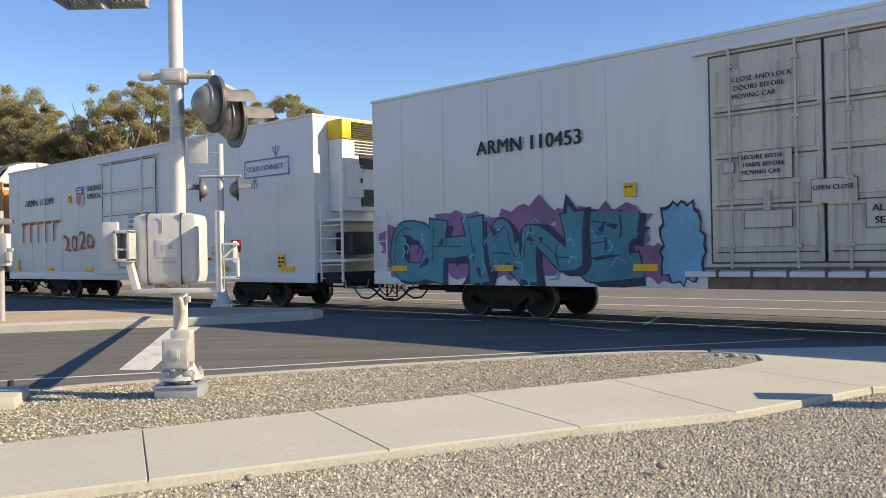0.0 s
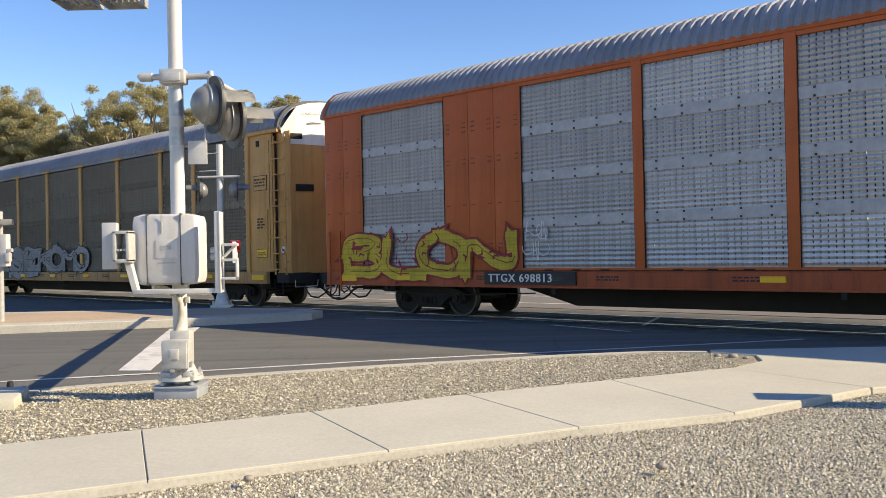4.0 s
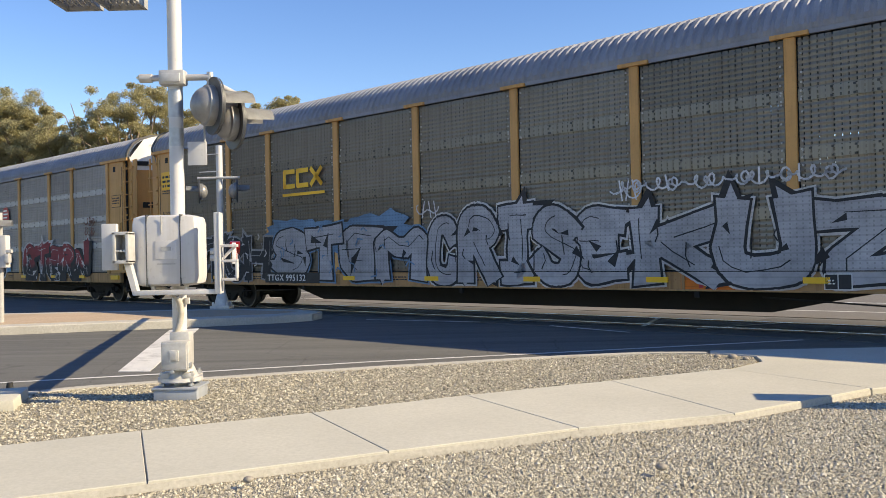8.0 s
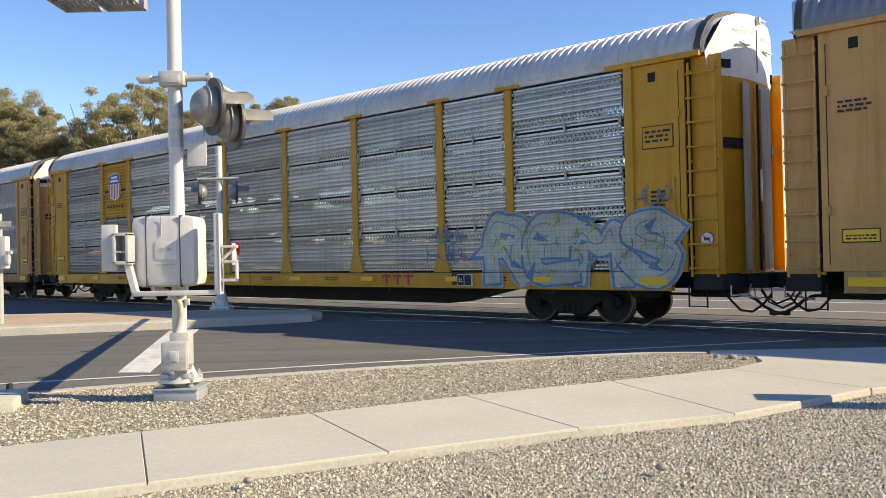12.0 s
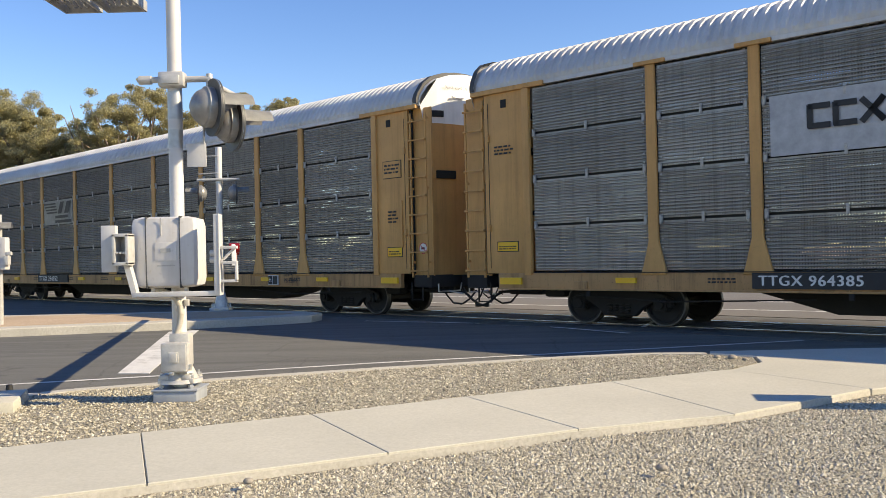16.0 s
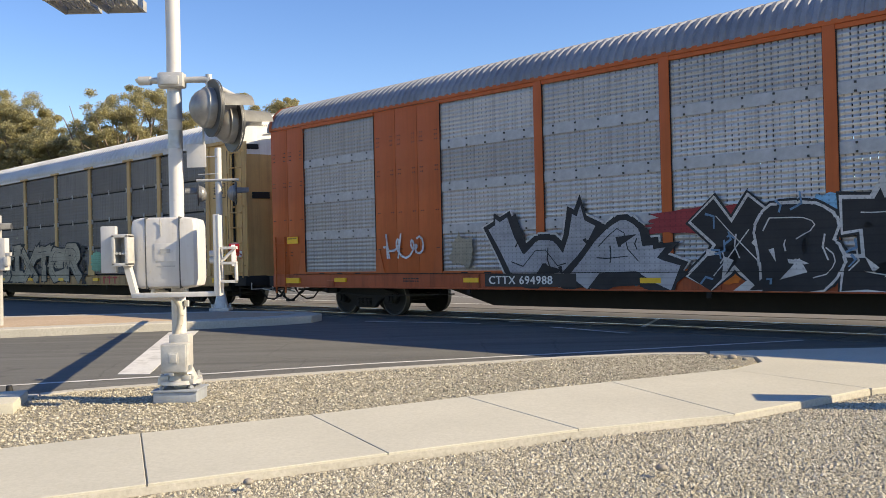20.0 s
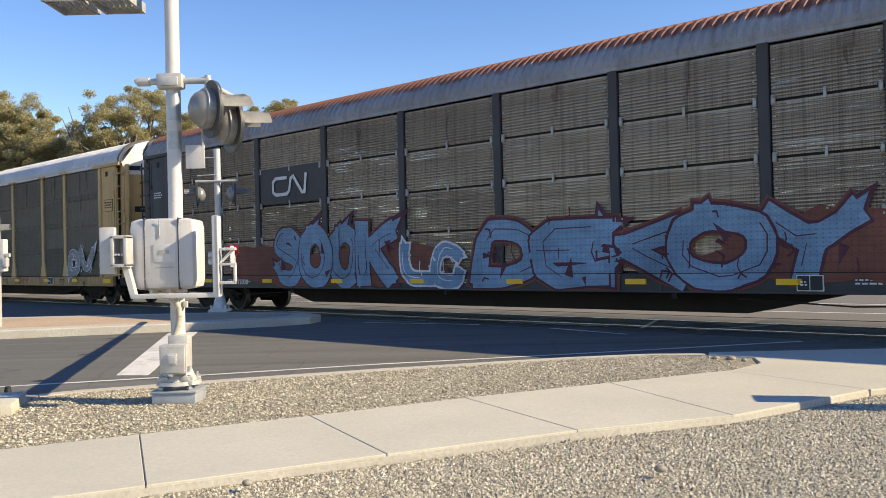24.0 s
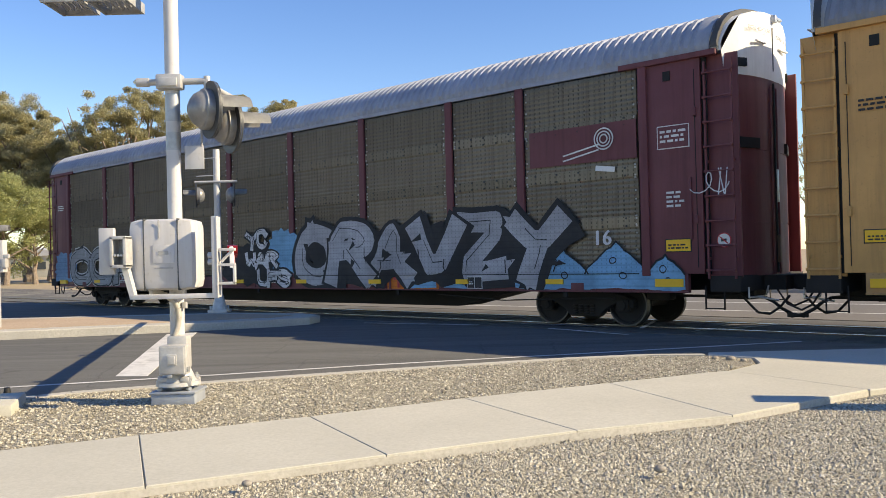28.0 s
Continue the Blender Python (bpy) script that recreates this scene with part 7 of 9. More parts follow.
    add((8, autorack(dict(zinc_strip=True, label="tan autorack with dark screens, pink and blue graffiti", body=TAN, roof=ROOF_GREY, screen=S_DARK, number="TTGX 981858", number_at=7.0, extras=(
        logo_stripes(6.9, 9.2, 3.0, 3.8, INK_BLACK), words("CHUB\nWYSE", 12.6, 1.6, 0.42, SPRAY_WHITE, 0.62, 0.004, 1.0, 0.1), piece("SAY", 14.95, 17.9, 0.76, 1.95, MAUVE, SPRAY_WHITE, None, 3, 0.12, soft=2, weight=1.35, rim=0.03, keyline=PURPLE),
        piece("ORO", 18.15, 20.0, 1.1, 1.95, SKY_BLUE, SPRAY_WHITE, None, 4, 0.15, TEAL, soft=2, weight=1.3, rim=0.025), piece("LUOW", 19.9, 22.5, 0.75, 2.2, SKY_BLUE, SPRAY_WHITE, None, 5, 0.2, TEAL, PURPLE, soft=2, weight=1.3, rim=0.025), tag(22.3, 25.2, 1.2, 2.1, SPRAY_WHITE, 6, 0.03),
        tag(18.2, 19.6, 2.0, 2.3, SPRAY_WHITE, 7, 0.025), board(18.4, 20.0, 0.74, 1.03, PLATE_BLACK), red_bars(18.75, 19.7, material=SPRAY_WHITE), hand_brake(25.95), rust_runs((3.3, 10.7, 19.3), 5))))))
    add((9, autorack(dict(zinc_strip=True, label="bright yellow autorack with shiny silver ribbed screens", body=AMBER, roof=ROOF_PALE, screen=S_BRIGHT, band=False, ribs=8, depth=0.04, gap=0.05, number="TTGX 993021", number_at=7.5, chord=ROOF_PALE,
                          skip={(1, 2): AMBER, (1, 3): AMBER}, extras=(
        shield(5.12, 5.95, 3.55, 4.5), bars_under, red_bars(18.7, 19.8), words("R1", 9.3, 0.83, 0.22, INK_WHITE), piece("REMS", 22.0, 26.4, 0.74, 2.25, PALE_FILL, STEEL_BLUE, None, 5, 0.25, YELLOWISH, None, keyline=SILVER, soft=2), tag(20.2, 21.4, 1.2, 2.0, STEEL_BLUE, 9, 0.03, 2), tag(25.4, 26.2, 2.2, 2.6, STEEL_BLUE, 4, 0.025),
        small_sign(21.2, 0.9, 0.5, 0.26, PLATE_BLACK, 2, INK_WHITE))))))
    add((10, autorack(dict(label="tan autorack with bright screens and a black scrawl", body=TAN, roof=ROOF_PALE, screen=S_LIGHT, bandmat=BAND_LIGHT, number="TTGX 942347", number_at=7.9, head=True, extras=(
        board(6.7, 9.2, 2.95, 3.95, BAND_LIGHT), logo_stripes(6.75, 9.1, 3.0, 3.85, INK_BLACK), words("SOUL BASIX\n2HOT SODA", 6.7, 2.0, 0.36, SPRAY_BLACK, 0.9, 0.01, 1.0, 0.15), patch(8.0, 9.9, 1.15, 1.9, NAVY, 4),
        piece("AFI", 8.5, 9.6, 1.25, 1.75, SPRAY_WHITE, NAVY, None, 5, 0.1), words("NS 29880", 0.95, 2.75, 0.17, INK_BLACK), piece("NOVER", 10.5, 16.5, 0.9, 2.1, SKY_BLUE, NAVY, None, 8, 0.15, SPRAY_WHITE))))))
    add((11, autorack(dict(zinc_strip=True, label="tan autorack with dark ribbed screens and faint lilac graffiti", body=TAN, roof=ROOF_PALE, screen=S_DARK_ROW, band=False, ribs=14, gap=0.05, depth=0.016, number="TTGX 964385", number_at=7.55, extras=(
        board(6.75, 9.15, 2.95, 3.95, BAND_LIGHT), logo_blocks(7.35, 8.55, 3.15, 3.75, INK_BLACK, False), piece("MONSTER", 9.6, 16.9, 0.75, 1.95, DUSK, GREYISH, None, 3, 0.25, LILAC, None, rim=0.03),
        words("I'M DAY\nIN AND\nDAY OUT", 16.2, 0.98, 0.14, SPRAY_BLACK), red_bars(19.0, 20.3), patch(8.8, 9.6, 1.05, 1.7, MINT, 4))))))
    add((12, autorack(dict(label="tan autorack with dark ribbed screens and clamps", body=TAN, roof=ROOF_PALE, screen=S_DARK_ROW, band=False, ribs=14, gap=0.05, depth=0.016, number="TTGX 254352", number_at=7.42, number_wide=2.6, head=False, extras=(
        board(6.7, 9.15, 2.95, 3.88, BAND_DARK), logo_stripes(6.8, 9.1, 3.0, 3.8, INK_BLACK), words("LD LMT 80000", 12.8, 0.86, 0.1, INK_BLACK), words("L89-4\nPSH20M", 21.8, 0.98, 0.16, INK_BLACK))))))
    add((13, smooth_rack(dict(label="tan autorack with silver screens and pink and brown graffiti", body=TAN, roof=ROOF_GREY, screen=S_LIGHT, bandmat=BAND_LIGHT, number="TTGX 691446", number_at=9.2, extras=(
        board(6.9, 9.4, 3.0, 3.86, BAND_LIGHT), logo_stripes(7.0, 9.3, 3.05, 3.8, INK_BLACK), piece("SNEZ", 4.5, 10.5, 0.74, 2.3, LILAC, SPRAY_BLACK, SKY_BLUE, 4, 0.14, None, SPRAY_BLACK, weight=1.3),
        collage,
        hand_brake(26.5, 1.5), logo_under, red_bars(18.6, 19.8), words("GLH18", 17.3, 0.78, 0.17, INK_BLACK))))))
    add((14, smooth_rack(dict(label="orange autorack with silver screens and black and silver graffiti", body=ORANGE, roof=ROOF_GREY, screen=S_LIGHT, bandmat=BAND_LIGHT, number="CTTX 694988", number_at=9.25, extras=(
        logo_blocks(17.4, 19.3, 3.15, 3.6, LOGO_RED), tag(5.0, 6.2, 1.3, 1.9, SPRAY_WHITE, 4, 0.05), patch(7.1, 7.7, 1.15, 1.85, CREAM, 5, 0.0, 0.5), piece("WA", 8.6, 12.4, 0.74, 2.15, SILVER, SPRAY_BLACK, None, 5, 0.06, None, SPRAY_BLACK, keyline=BONE, weight=1.25, rim=0.12),
        patch(11.9, 14.2, 1.7, 2.2, RED, 6), piece("XBIGS", 13.0, 18.6, 0.72, 2.2, SPRAY_BLACK, BONE, None, 6, 0.25, STEEL_BLUE, weight=1.2, keyline=SPRAY_BLACK), patch(14.9, 15.6, 1.95, 2.3, SKY_BLUE, 14, 0.0), patch(13.0, 13.7, 0.85, 1.2, SPRAY_ORANGE, 15, 0.0), piece("EJCS", 21.2, 22.8, 1.25, 1.85, SPRAY_WHITE, SPRAY_WHITE, None, 4, 0.35, fat=0.01, edge=0.004, lean=0.25), tag(21.3, 22.9, 1.25, 1.6, SPRAY_WHITE, 8, 0.035),
        patch(11.4, 12.4, 0.75, 1.3, TEAL, 7), small_sign(1.5, 1.95, 0.45, 0.18, YELLOW, 1))))))
    add((15, autorack(dict(label="tan autorack with grey screens and grey and mint graffiti", body=TAN_PALE, roof=ROOF_PALE, screen=S_MID, band=False, ribs=7, gap=0.05, number="", skip={(2, 2): TAN_PALE}, extras=(
        words("GTW   504254", 5.2, 0.8, 0.2, INK_BLACK), logo_worm(6.8, 8.6, 3.05, 3.8, INK_BLACK), patch(8.5, 9.4, 1.1, 1.75, MINT, 3, 0.0, 0.06), patch(17.8, 18.7, 1.15, 1.9, MINT, 5, 0.0, 0.06),
        piece("SIXTER", 9.4, 17.0, 0.76, 2.2, CREAM, SPRAY_BLACK, None, 5, 0.06, None, weight=1.05), words("P\nS\nK", 17.1, 1.75, 0.5, SPRAY_BLACK, 1.0, 0.03), tag(2.9, 6.1, 1.2, 1.7, SPRAY_BLACK, 7, 0.03), red_bars(18.6, 19.8))))))
    add((16, autorack(dict(label="orange autorack with silver screens", body=ORANGE, roof=ROOF_GREY, screen=S_LIGHT, bandmat=BAND_LIGHT, foot=False, head=False, number="TTGX 253164", number_at=7.4, extras=(
        bars_note, tag(2.4, 4.1, 1.3, 1.9, SPRAY_BLACK, 5, 0.05), patch(3.0, 6.0, 0.72, 1.05, SPRAY_WHITE, 4), tag(3.1, 6.0, 0.75, 1.0, RED, 4, 0.04),
        piece("ROBE", 12.5, 17.6, 0.9, 2.0, SKY_BLUE, SPRAY_WHITE, None, 5, 0.15, soft=2), logo_blocks(18.0, 19.6, 3.2, 3.7, LOGO_RED))))))
    add((17, autorack(dict(label="black autorack with brown screens and rusty blue graffiti", body=COAL, roof=ROOF_RUSTY, screen=S_BROWN, band=False, ribs=14, gap=0.05, depth=0.014, foot=False, head=False, number="", ink=INK_WHITE, sill=COAL, extras=(
        rust_runs((3.1, 5.4, 10.7, 13.6, 16.5, 19.3, 22.0, 24.0), 9), board(6.65, 9.25, 2.98, 3.95, COAL), logo_worm(7.2, 8.7, 3.15, 3.75, INK_WHITE), words("CN 712030", 5.0, 0.8, 0.2, INK_WHITE), patch(5.0, 9.0, 0.75, 1.9, RUSTY, 3), patch(8.5, 14.0, 0.75, 1.8, RUSTY, 4, 0.0005), patch(19.5, 23.5, 0.8, 2.1, RUSTY, 5),
        piece("SOOK", 7.3, 11.8, 0.76, 2.45, ICE, WINE, None, 4, 0.12, None, keyline=RUSTY, soft=2, weight=1.15, rim=0.03), piece("LC", 12.2, 14.0, 0.78, 1.8, ICE, SPRAY_WHITE, None, 5, 0.15, soft=2), piece("DEKOY", 14.5, 22.1, 0.76, 2.2, ICE, WINE, None, 6, 0.1, WINE, None, keyline=RUSTY, soft=1, weight=1.1, rim=0.05),
        tag(0.95, 1.7, 1.3, 2.0, SPRAY_WHITE, 5, 0.02, 3), small_sign(1.3, 2.6, 0.6, 0.3, CREAM, 2), small_sign(25.95, 2.8, 0.5, 0.3, CREAM, 2), tag(24.0, 24.8, 1.5, 2.1, SPRAY_WHITE, 6, 0.04, 2))))))
    add((18, autorack(dict(label="tan autorack with white roof, rust-streaked screens and white graffiti", body=TAN_PALE, roof=ROOF_PALE, screen=S_DARK, number="TTGX 157361", number_at=8.1, extras=(
        logo_blocks(7.15, 8.75, 3.12, 3.82, YELLOW), rust_runs((3.2, 5.6, 8.1, 8.6, 10.8, 13.5, 16.3, 19.2, 21.5, 21.8, 23.9, 24.4), 7), piece("AESK", 9.4, 13.4, 0.85, 2.05, SILVER, SPRAY_BLACK, None, 5, 0.2, SPRAY_BLACK, keyline=SPRAY_WHITE, soft=2, weight=1.2, rim=0.03), tag(14.6, 16.8, 1.15, 1.9, SPRAY_WHITE, 5, 0.03, 2), piece("DV", 22.9, 24.8, 1.05, 2.1, GREYISH, SPRAY_WHITE, None, 4, 0.2, SPRAY_WHITE, soft=2, weight=1.2, rim=0.03),
        red_bars(18.2, 19.3), tag(25.4, 26.5, 1.15, 1.5, SPRAY_WHITE, 7, 0.03), words("a\nQUALITY\nAUTO RACK", 0.95, 3.95, 0.15, INK_BLACK), words("B-4124", 1.0, 2.75, 0.15, INK_BLACK))))))
    add((19, autorack(dict(label="tan autorack with a shield emblem and ghostly silver graffiti", body=TAN, roof=ROOF_GREY, screen=S_DARK, number="TTGX 996910", number_at=7.6, skip={(1, 2): TAN, (1, 3): TAN}, extras=(
        board(4.7, 6.4, 3.05, 4.72, TAN), shield(4.88, 6.08, 3.25, 4.66), piece("VGEPS", 1.8, 6.8, 0.85, 2.0, GHOST, SPRAY_BLACK, None, 5, 0.2, rim=0.02), piece("CE", 7.4, 9.5, 1.08, 2.0, SPRAY_BLACK, GHOST, None, 4, 0.1, rim=0.015), piece("VIES", 9.7, 12.0, 1.1, 1.95, GHOST, SPRAY_BLACK, None, 14, 0.2, MINT, rim=0.012),
        piece("ROOK", 12.5, 16.3, 0.8, 1.9, S_DARK, SPRAY_BLACK, None, 6, 0.2, rim=0.02, soft=2, weight=1.2), patch(12.0, 12.7, 0.75, 1.6, MINT, 3), patch(13.6, 15.4, 1.85, 2.15, MINT, 5), patch(16.6, 18.4, 0.8, 1.8, MINT, 6), piece("BESEK", 16.8, 23.5, 0.78, 2.2, ASH, BONE, None, 7, 0.25, SPRAY_BLACK, None, soft=2, weight=1.1, rim=0.07, lean=0.12),
        tag(23.3, 25.0, 1.2, 1.8, SPRAY_WHITE, 4, 0.03), words("LD LMT 80000", 9.9, 0.86, 0.11, INK_BLACK))))))
    add((20, autorack(dict(label="maroon autorack, last of the train, with olive screens and silver graffiti", body=MAROON, roof=ROOF_BLUE, screen=S_OLIVE, foot=False, head=False, number="", ink=INK_WHITE, extras=(
        board(22.85, 25.28, 3.2, 3.92, MAROON), round_mark(24.6, 3.62, 0.2, INK_WHITE), patch(11.6, 15.0, 0.75, 2.0, SPRAY_BLACK, 9, 0.0, 0.1), patch(14.0, 15.4, 1.1, 2.35, SKY_BLUE, 3, 0.0005), piece("YC", 13.0, 14.0, 1.75, 2.3, SPRAY_WHITE, SPRAY_BLACK, None, 3, 0.06), piece("WAR", 12.9, 14.4, 1.25, 1.75, SPRAY_WHITE, SPRAY_BLACK, None, 4, 0.06), piece("UFS", 13.5, 14.9, 0.74, 1.22, SPRAY_WHITE, SPRAY_BLACK, None, 5, 0.06),
        peaks(((19.3, 20.2, 1.5), (20.4, 21.4, 1.75), (21.6, 22.7, 1.9), (22.8, 24.2, 1.62), (24.1, 25.5, 1.62), (25.4, 26.2, 1.35)), 0.76, SKY_BLUE), patch(15.6, 19.2, 0.74, 2.2, SPRAY_BLACK, 4, 0.0012, 0.12), patch(18.6, 22.9, 0.74, 2.3, SPRAY_BLACK, 8, 0.0014, 0.12), piece("ORAVZY", 15.3, 23.6, 0.78, 2.38, SILVER, SPRAY_BLACK, None, 6, 0.16, None, SPRAY_BLACK, keyline=SPRAY_BLACK, weight=1.05, rim=0.075, lean=0.12), piece("OCPK", 2.0, 8.4, 0.75, 2.1, GREYISH, SPRAY_BLACK, None, 7, 0.18, SILVER, soft=2, keyline=BONE), patch(0.6, 2.4, 0.75, 2.0, STEEL_BLUE, 6),
        board(18.6, 20.25, 0.72, 1.03, SPRAY_ORANGE), red_bars(18.8, 20.0), tag(26.4, 27.0, 2.3, 2.8, SPRAY_WHITE, 5, 0.02), words("16", 24.3, 1.6, 0.4, SPRAY_WHITE))))))


def bars_under(car):
    bars(car, 5.0, 3.36, 1, 1.1, 0.1, INK_BLACK, NEAR - 0.03, 4)


def bars_note(car):
    bars(car, 0.95, 2.6, 2, 0.55, 0.15, INK_BLACK, NEAR - 0.035, 3)


build_fleet()


# ---- ground, road and crossing ----
def structure(name, bm, material, label, category=""):
    return tagged(part(name, bm, material, None), label, category or name.split("_")[0], "", "structure")


ROAD_Z, WALK_Z = -0.012, 0.15
bm = slab(((-2500, -2500), (2500, -2500), (2500, 2500), (-2500, 2500)), -0.4, -0.06)
structure("ground", bm, DIRT, "dry tan earth reaching to the horizon")
bm = slab(((-70, -20), (60, -12), (75, 30), (-5, 50), (-70, 40)), -0.3, ROAD_Z - 0.012)
structure("road", bm, ASPHALT, "dark grey asphalt road at the level crossing")
# pale worn pavement beyond the rails
bm = slab([along(u, w)[:2] for u, w in ((-60, 2.3), (22.5, 2.3), (24, 34), (-60, 34))], -0.2, ROAD_Z)
structure("pavement_far", bm, ASPHALT_OLD, "pale sunlit worn asphalt beyond the track", "pavement")
# ballast either side of the crossing
for u0, u1 in ((19.5, 190), (-150, -16)):
    bm = slab([along(u, w)[:2] for u, w in ((u0, -2.7), (u0, 2.7), (u1, 2.7), (u1, -2.7))], -0.2, -0.09 if u0 > 0 else -0.05)
    structure("ballast", bm, BALLAST, "dark grey stone ballast under the track")
# rails, each its own thing
for w in (-0.75, 0.75):
    bm = bmesh.new()
    add_box(bm, (0, 0, -0.06), (340, 0.07, 0.12), 0.01)
    rail = tagged(put("rail", finish(bm, "rail"), RAIL_STEEL, None, along(20, w), turn=(0, 0, radians(TRACK_TURN))), "rusty steel rail with bright running head", "rail", "rails of the track", "structure")
    put("running_head", box_mesh(340, 0.05, 0.012), RAIL_TOP, rail, (0, 0, 0.0))
# crossing planks of concrete between and beside the rails
for w, width in ((-1.35, 0.95), (0, 1.25), (1.35, 0.95)):
    for i in range(14):
        put_at = along(-14 + i * 2.45, w, -0.04)
        ob = put("crossing_panel", box_mesh(2.43, width, 0.06, 0.01), PANEL_GREY, None, put_at, turn=(0, 0, radians(TRACK_TURN)))
        tagged(ob, "grey concrete crossing panel beside the rail", "crossing panel", "crossing panels", "structure")


def strip(name, pts, width, z, material, label):
    bm = bmesh.new()
    for a, b in zip(pts, pts[1:]):
        a, b = Vector((*a, 0)), Vector((*b, 0))
        d = (b - a).normalized()
        n = Vector((-d.y, d.x, 0)) * width / 2
        vs = [bm.verts.new((p.x, p.y, z)) for p in (a - n, b - n, b + n, a + n)]
        bm.faces.new(vs)
    return structure(name, bm, material, label, "road marking")


MARK_Z = ROAD_Z - 0.006
strip("edge_line", ((-9.0, 9.3), (-4.93, 10.52), (-3.1, 11.03), (-1.03, 11.69), (1.71, 12.35), (5.58, 13.33)), 0.1, MARK_Z, LINE, "worn white painted road edge line")
bm = slab(((-4.36, 11.2), (-3.92, 11.14), (-5.25, 17.95), (-5.8, 17.7)), ROAD_Z - 0.012, MARK_Z)
structure("stop_line", bm, LINE, "wide worn white stop line across the lane", "road marking")
for a, b in (((14.2, -2.6), (11.4, -1.9)), ((9.6, -1.95), (7.6, -2.4)), ((11.2, -1.2), (8.8, -1.1)), ((8.7, 0.75), (8.0, -1.2)), ((6.9, -1.2), (6.1, 0.7))):
    strip("crossing_mark", (along(*a)[:2], along(*b)[:2]), 0.09, 0.004, LINE, "thin white line painted at the crossing")
strip("far_edge_line", (along(30, 3.0)[:2], along(-12, 5.2)[:2]), 0.14, ROAD_Z + 0.004, LINE, "white line painted beyond the track")
strip("far_edge_line_b", (along(30, 6.2)[:2], along(-16, 8.6)[:2]), 0.18, ROAD_Z + 0.004, LINE, "second white line painted beyond the track")
# far kerb beyond the track
bm = slab([along(u, w)[:2] for u, w in ((12, 13.0), (-40, 10.5), (-40, 13.5), (12, 15.0))], -0.1, 0.12, 0.02)
structure("pavement_beyond", bm, CONCRETE, "pale concrete walk beyond the track", "pavement")

# near kerb
KERB = ((-14.0, 5.6), (-4.06, 8.42), (-3.81, 8.63), (-2.18, 9.29), (-0.67, 9.81), (1.45, 10.43), (2.5, 10.6), (3.2, 10.5))
bm = bmesh.new()
for a, b in zip(KERB, KERB[1:]):
    a, b = Vector((*a, 0)), Vector((*b, 0))
    d = (b - a).normalized()
    n = Vector((-d.y, d.x, 0))
    q = [a - n * 0.075, b - n * 0.075, b + n * 0.075, a + n * 0.075]
    lo = [bm.verts.new((p.x, p.y, -0.2)) for p in q]
    hi = [bm.verts.new((p.x, p.y, WALK_Z + 0.012)) for p in q]
    bm.faces.new(hi)
    for i in range(4):
        bm.faces.new((lo[i], lo[(i + 1) % 4], hi[(i + 1) % 4], hi[i]))
bmesh.ops.recalc_face_normals(bm, faces=bm.faces)
structure("kerb", bm, CURB, "pale concrete kerb along the road")
bm = slab([(x + 0.12, y + 0.3) for x, y in KERB[1:]] + [(x - 0.0, y + 0.05) for x, y in KERB[:0:-1]], -0.1, ROAD_Z - 0.004)
structure("gutter", bm, ASPHALT_OLD, "dusty grey gutter beside the kerb", "gutter")

# gravel beds
bm = slab(((-14, 4.0), (-14, 5.55), (-4.06, 8.36), (-3.81, 8.57), (-2.18, 9.23), (-0.67, 9.75), (1.45, 10.37), (2.5, 10.55), (3.2, 10.45), (3.62, 10.07), (3.5, 9.6), (3.1, 9.2), (1.0, 8.0), (-3.0, 5.9), (-8, 4.0)), -0.2, WALK_Z)
structure("gravel_strip", bm, GRAVEL, "loose grey and tan gravel between kerb and walk", "gravel")
bm = slab(((-30, -20), (30, -20), (30, 9.0), (9.0, 10.3), (3.9, 7.7), (2.2, 6.6), (-2.0, 4.85), (-9, 1.5), (-30, -2)), -0.25, 0.1)
structure("gravel_bed", bm, GRAVEL, "loose tan gravel in the foreground", "gravel")

# sidewalk, slab by slab
LOW = ((-5.8, 3.0), (-4.45, 3.64), (-3.1, 4.27), (-1.75, 4.9), (-0.4, 5.54), (0.94, 6.15), (2.21, 6.57), (3.78, 7.61))
TOP = ((-6.3, 4.42), (-4.95, 5.06), (-3.62, 5.72), (-2.32, 6.38), (-1.13, 6.97), (0.16, 7.68), (1.6, 8.37), (2.99, 9.03))
walk_base = structure("sidewalk", slab(LOW + TOP[::-1], -0.1, WALK_Z - 0.004), CURB, "pale concrete sidewalk of square slabs", "sidewalk")


def inset(quad, k):
    c = Vector((sum(p[0] for p in quad) / 4, sum(p[1] for p in quad) / 4))
    return [tuple(Vector(p) + (c - Vector(p)).normalized() * k) for p in quad]


for i in range(len(LOW) - 1):
    q = inset((LOW[i], LOW[i + 1], TOP[i + 1], TOP[i]), 0.006)
    put("slab", finish(slab(q, -0.05, WALK_Z + 0.012, 0.004), "slab"), CONCRETE, walk_base)
bm = slab(((3.005, 9.045), (3.805, 7.625), (5.2, 8.2), (12.0, 9.8), (15.0, 10.2), (15.0, 10.62), (5.6, 10.7), (3.32, 10.74), (3.25, 10.5), (3.66, 10.1), (3.55, 9.6)), -0.1, WALK_Z + 0.006, 0.01)
structure("apron", bm, CONCRETE, "wide pale concrete walk leading to the track", "sidewalk")
# median with paved top and kerb
MEDIAN = ((-60, 1.2), (-9.09, 17.3), (-5.92, 18.15), (-3.75, 18.95), (-3.1, 19.45), (-2.95, 20.1), (-3.5, 20.9), (-5.4, 21.9), (-13, 21.9), (-60, 8.5))
structure("median", slab(MEDIAN, -0.2, WALK_Z, 0.02), CURB, "raised median with pale concrete kerb", "median")
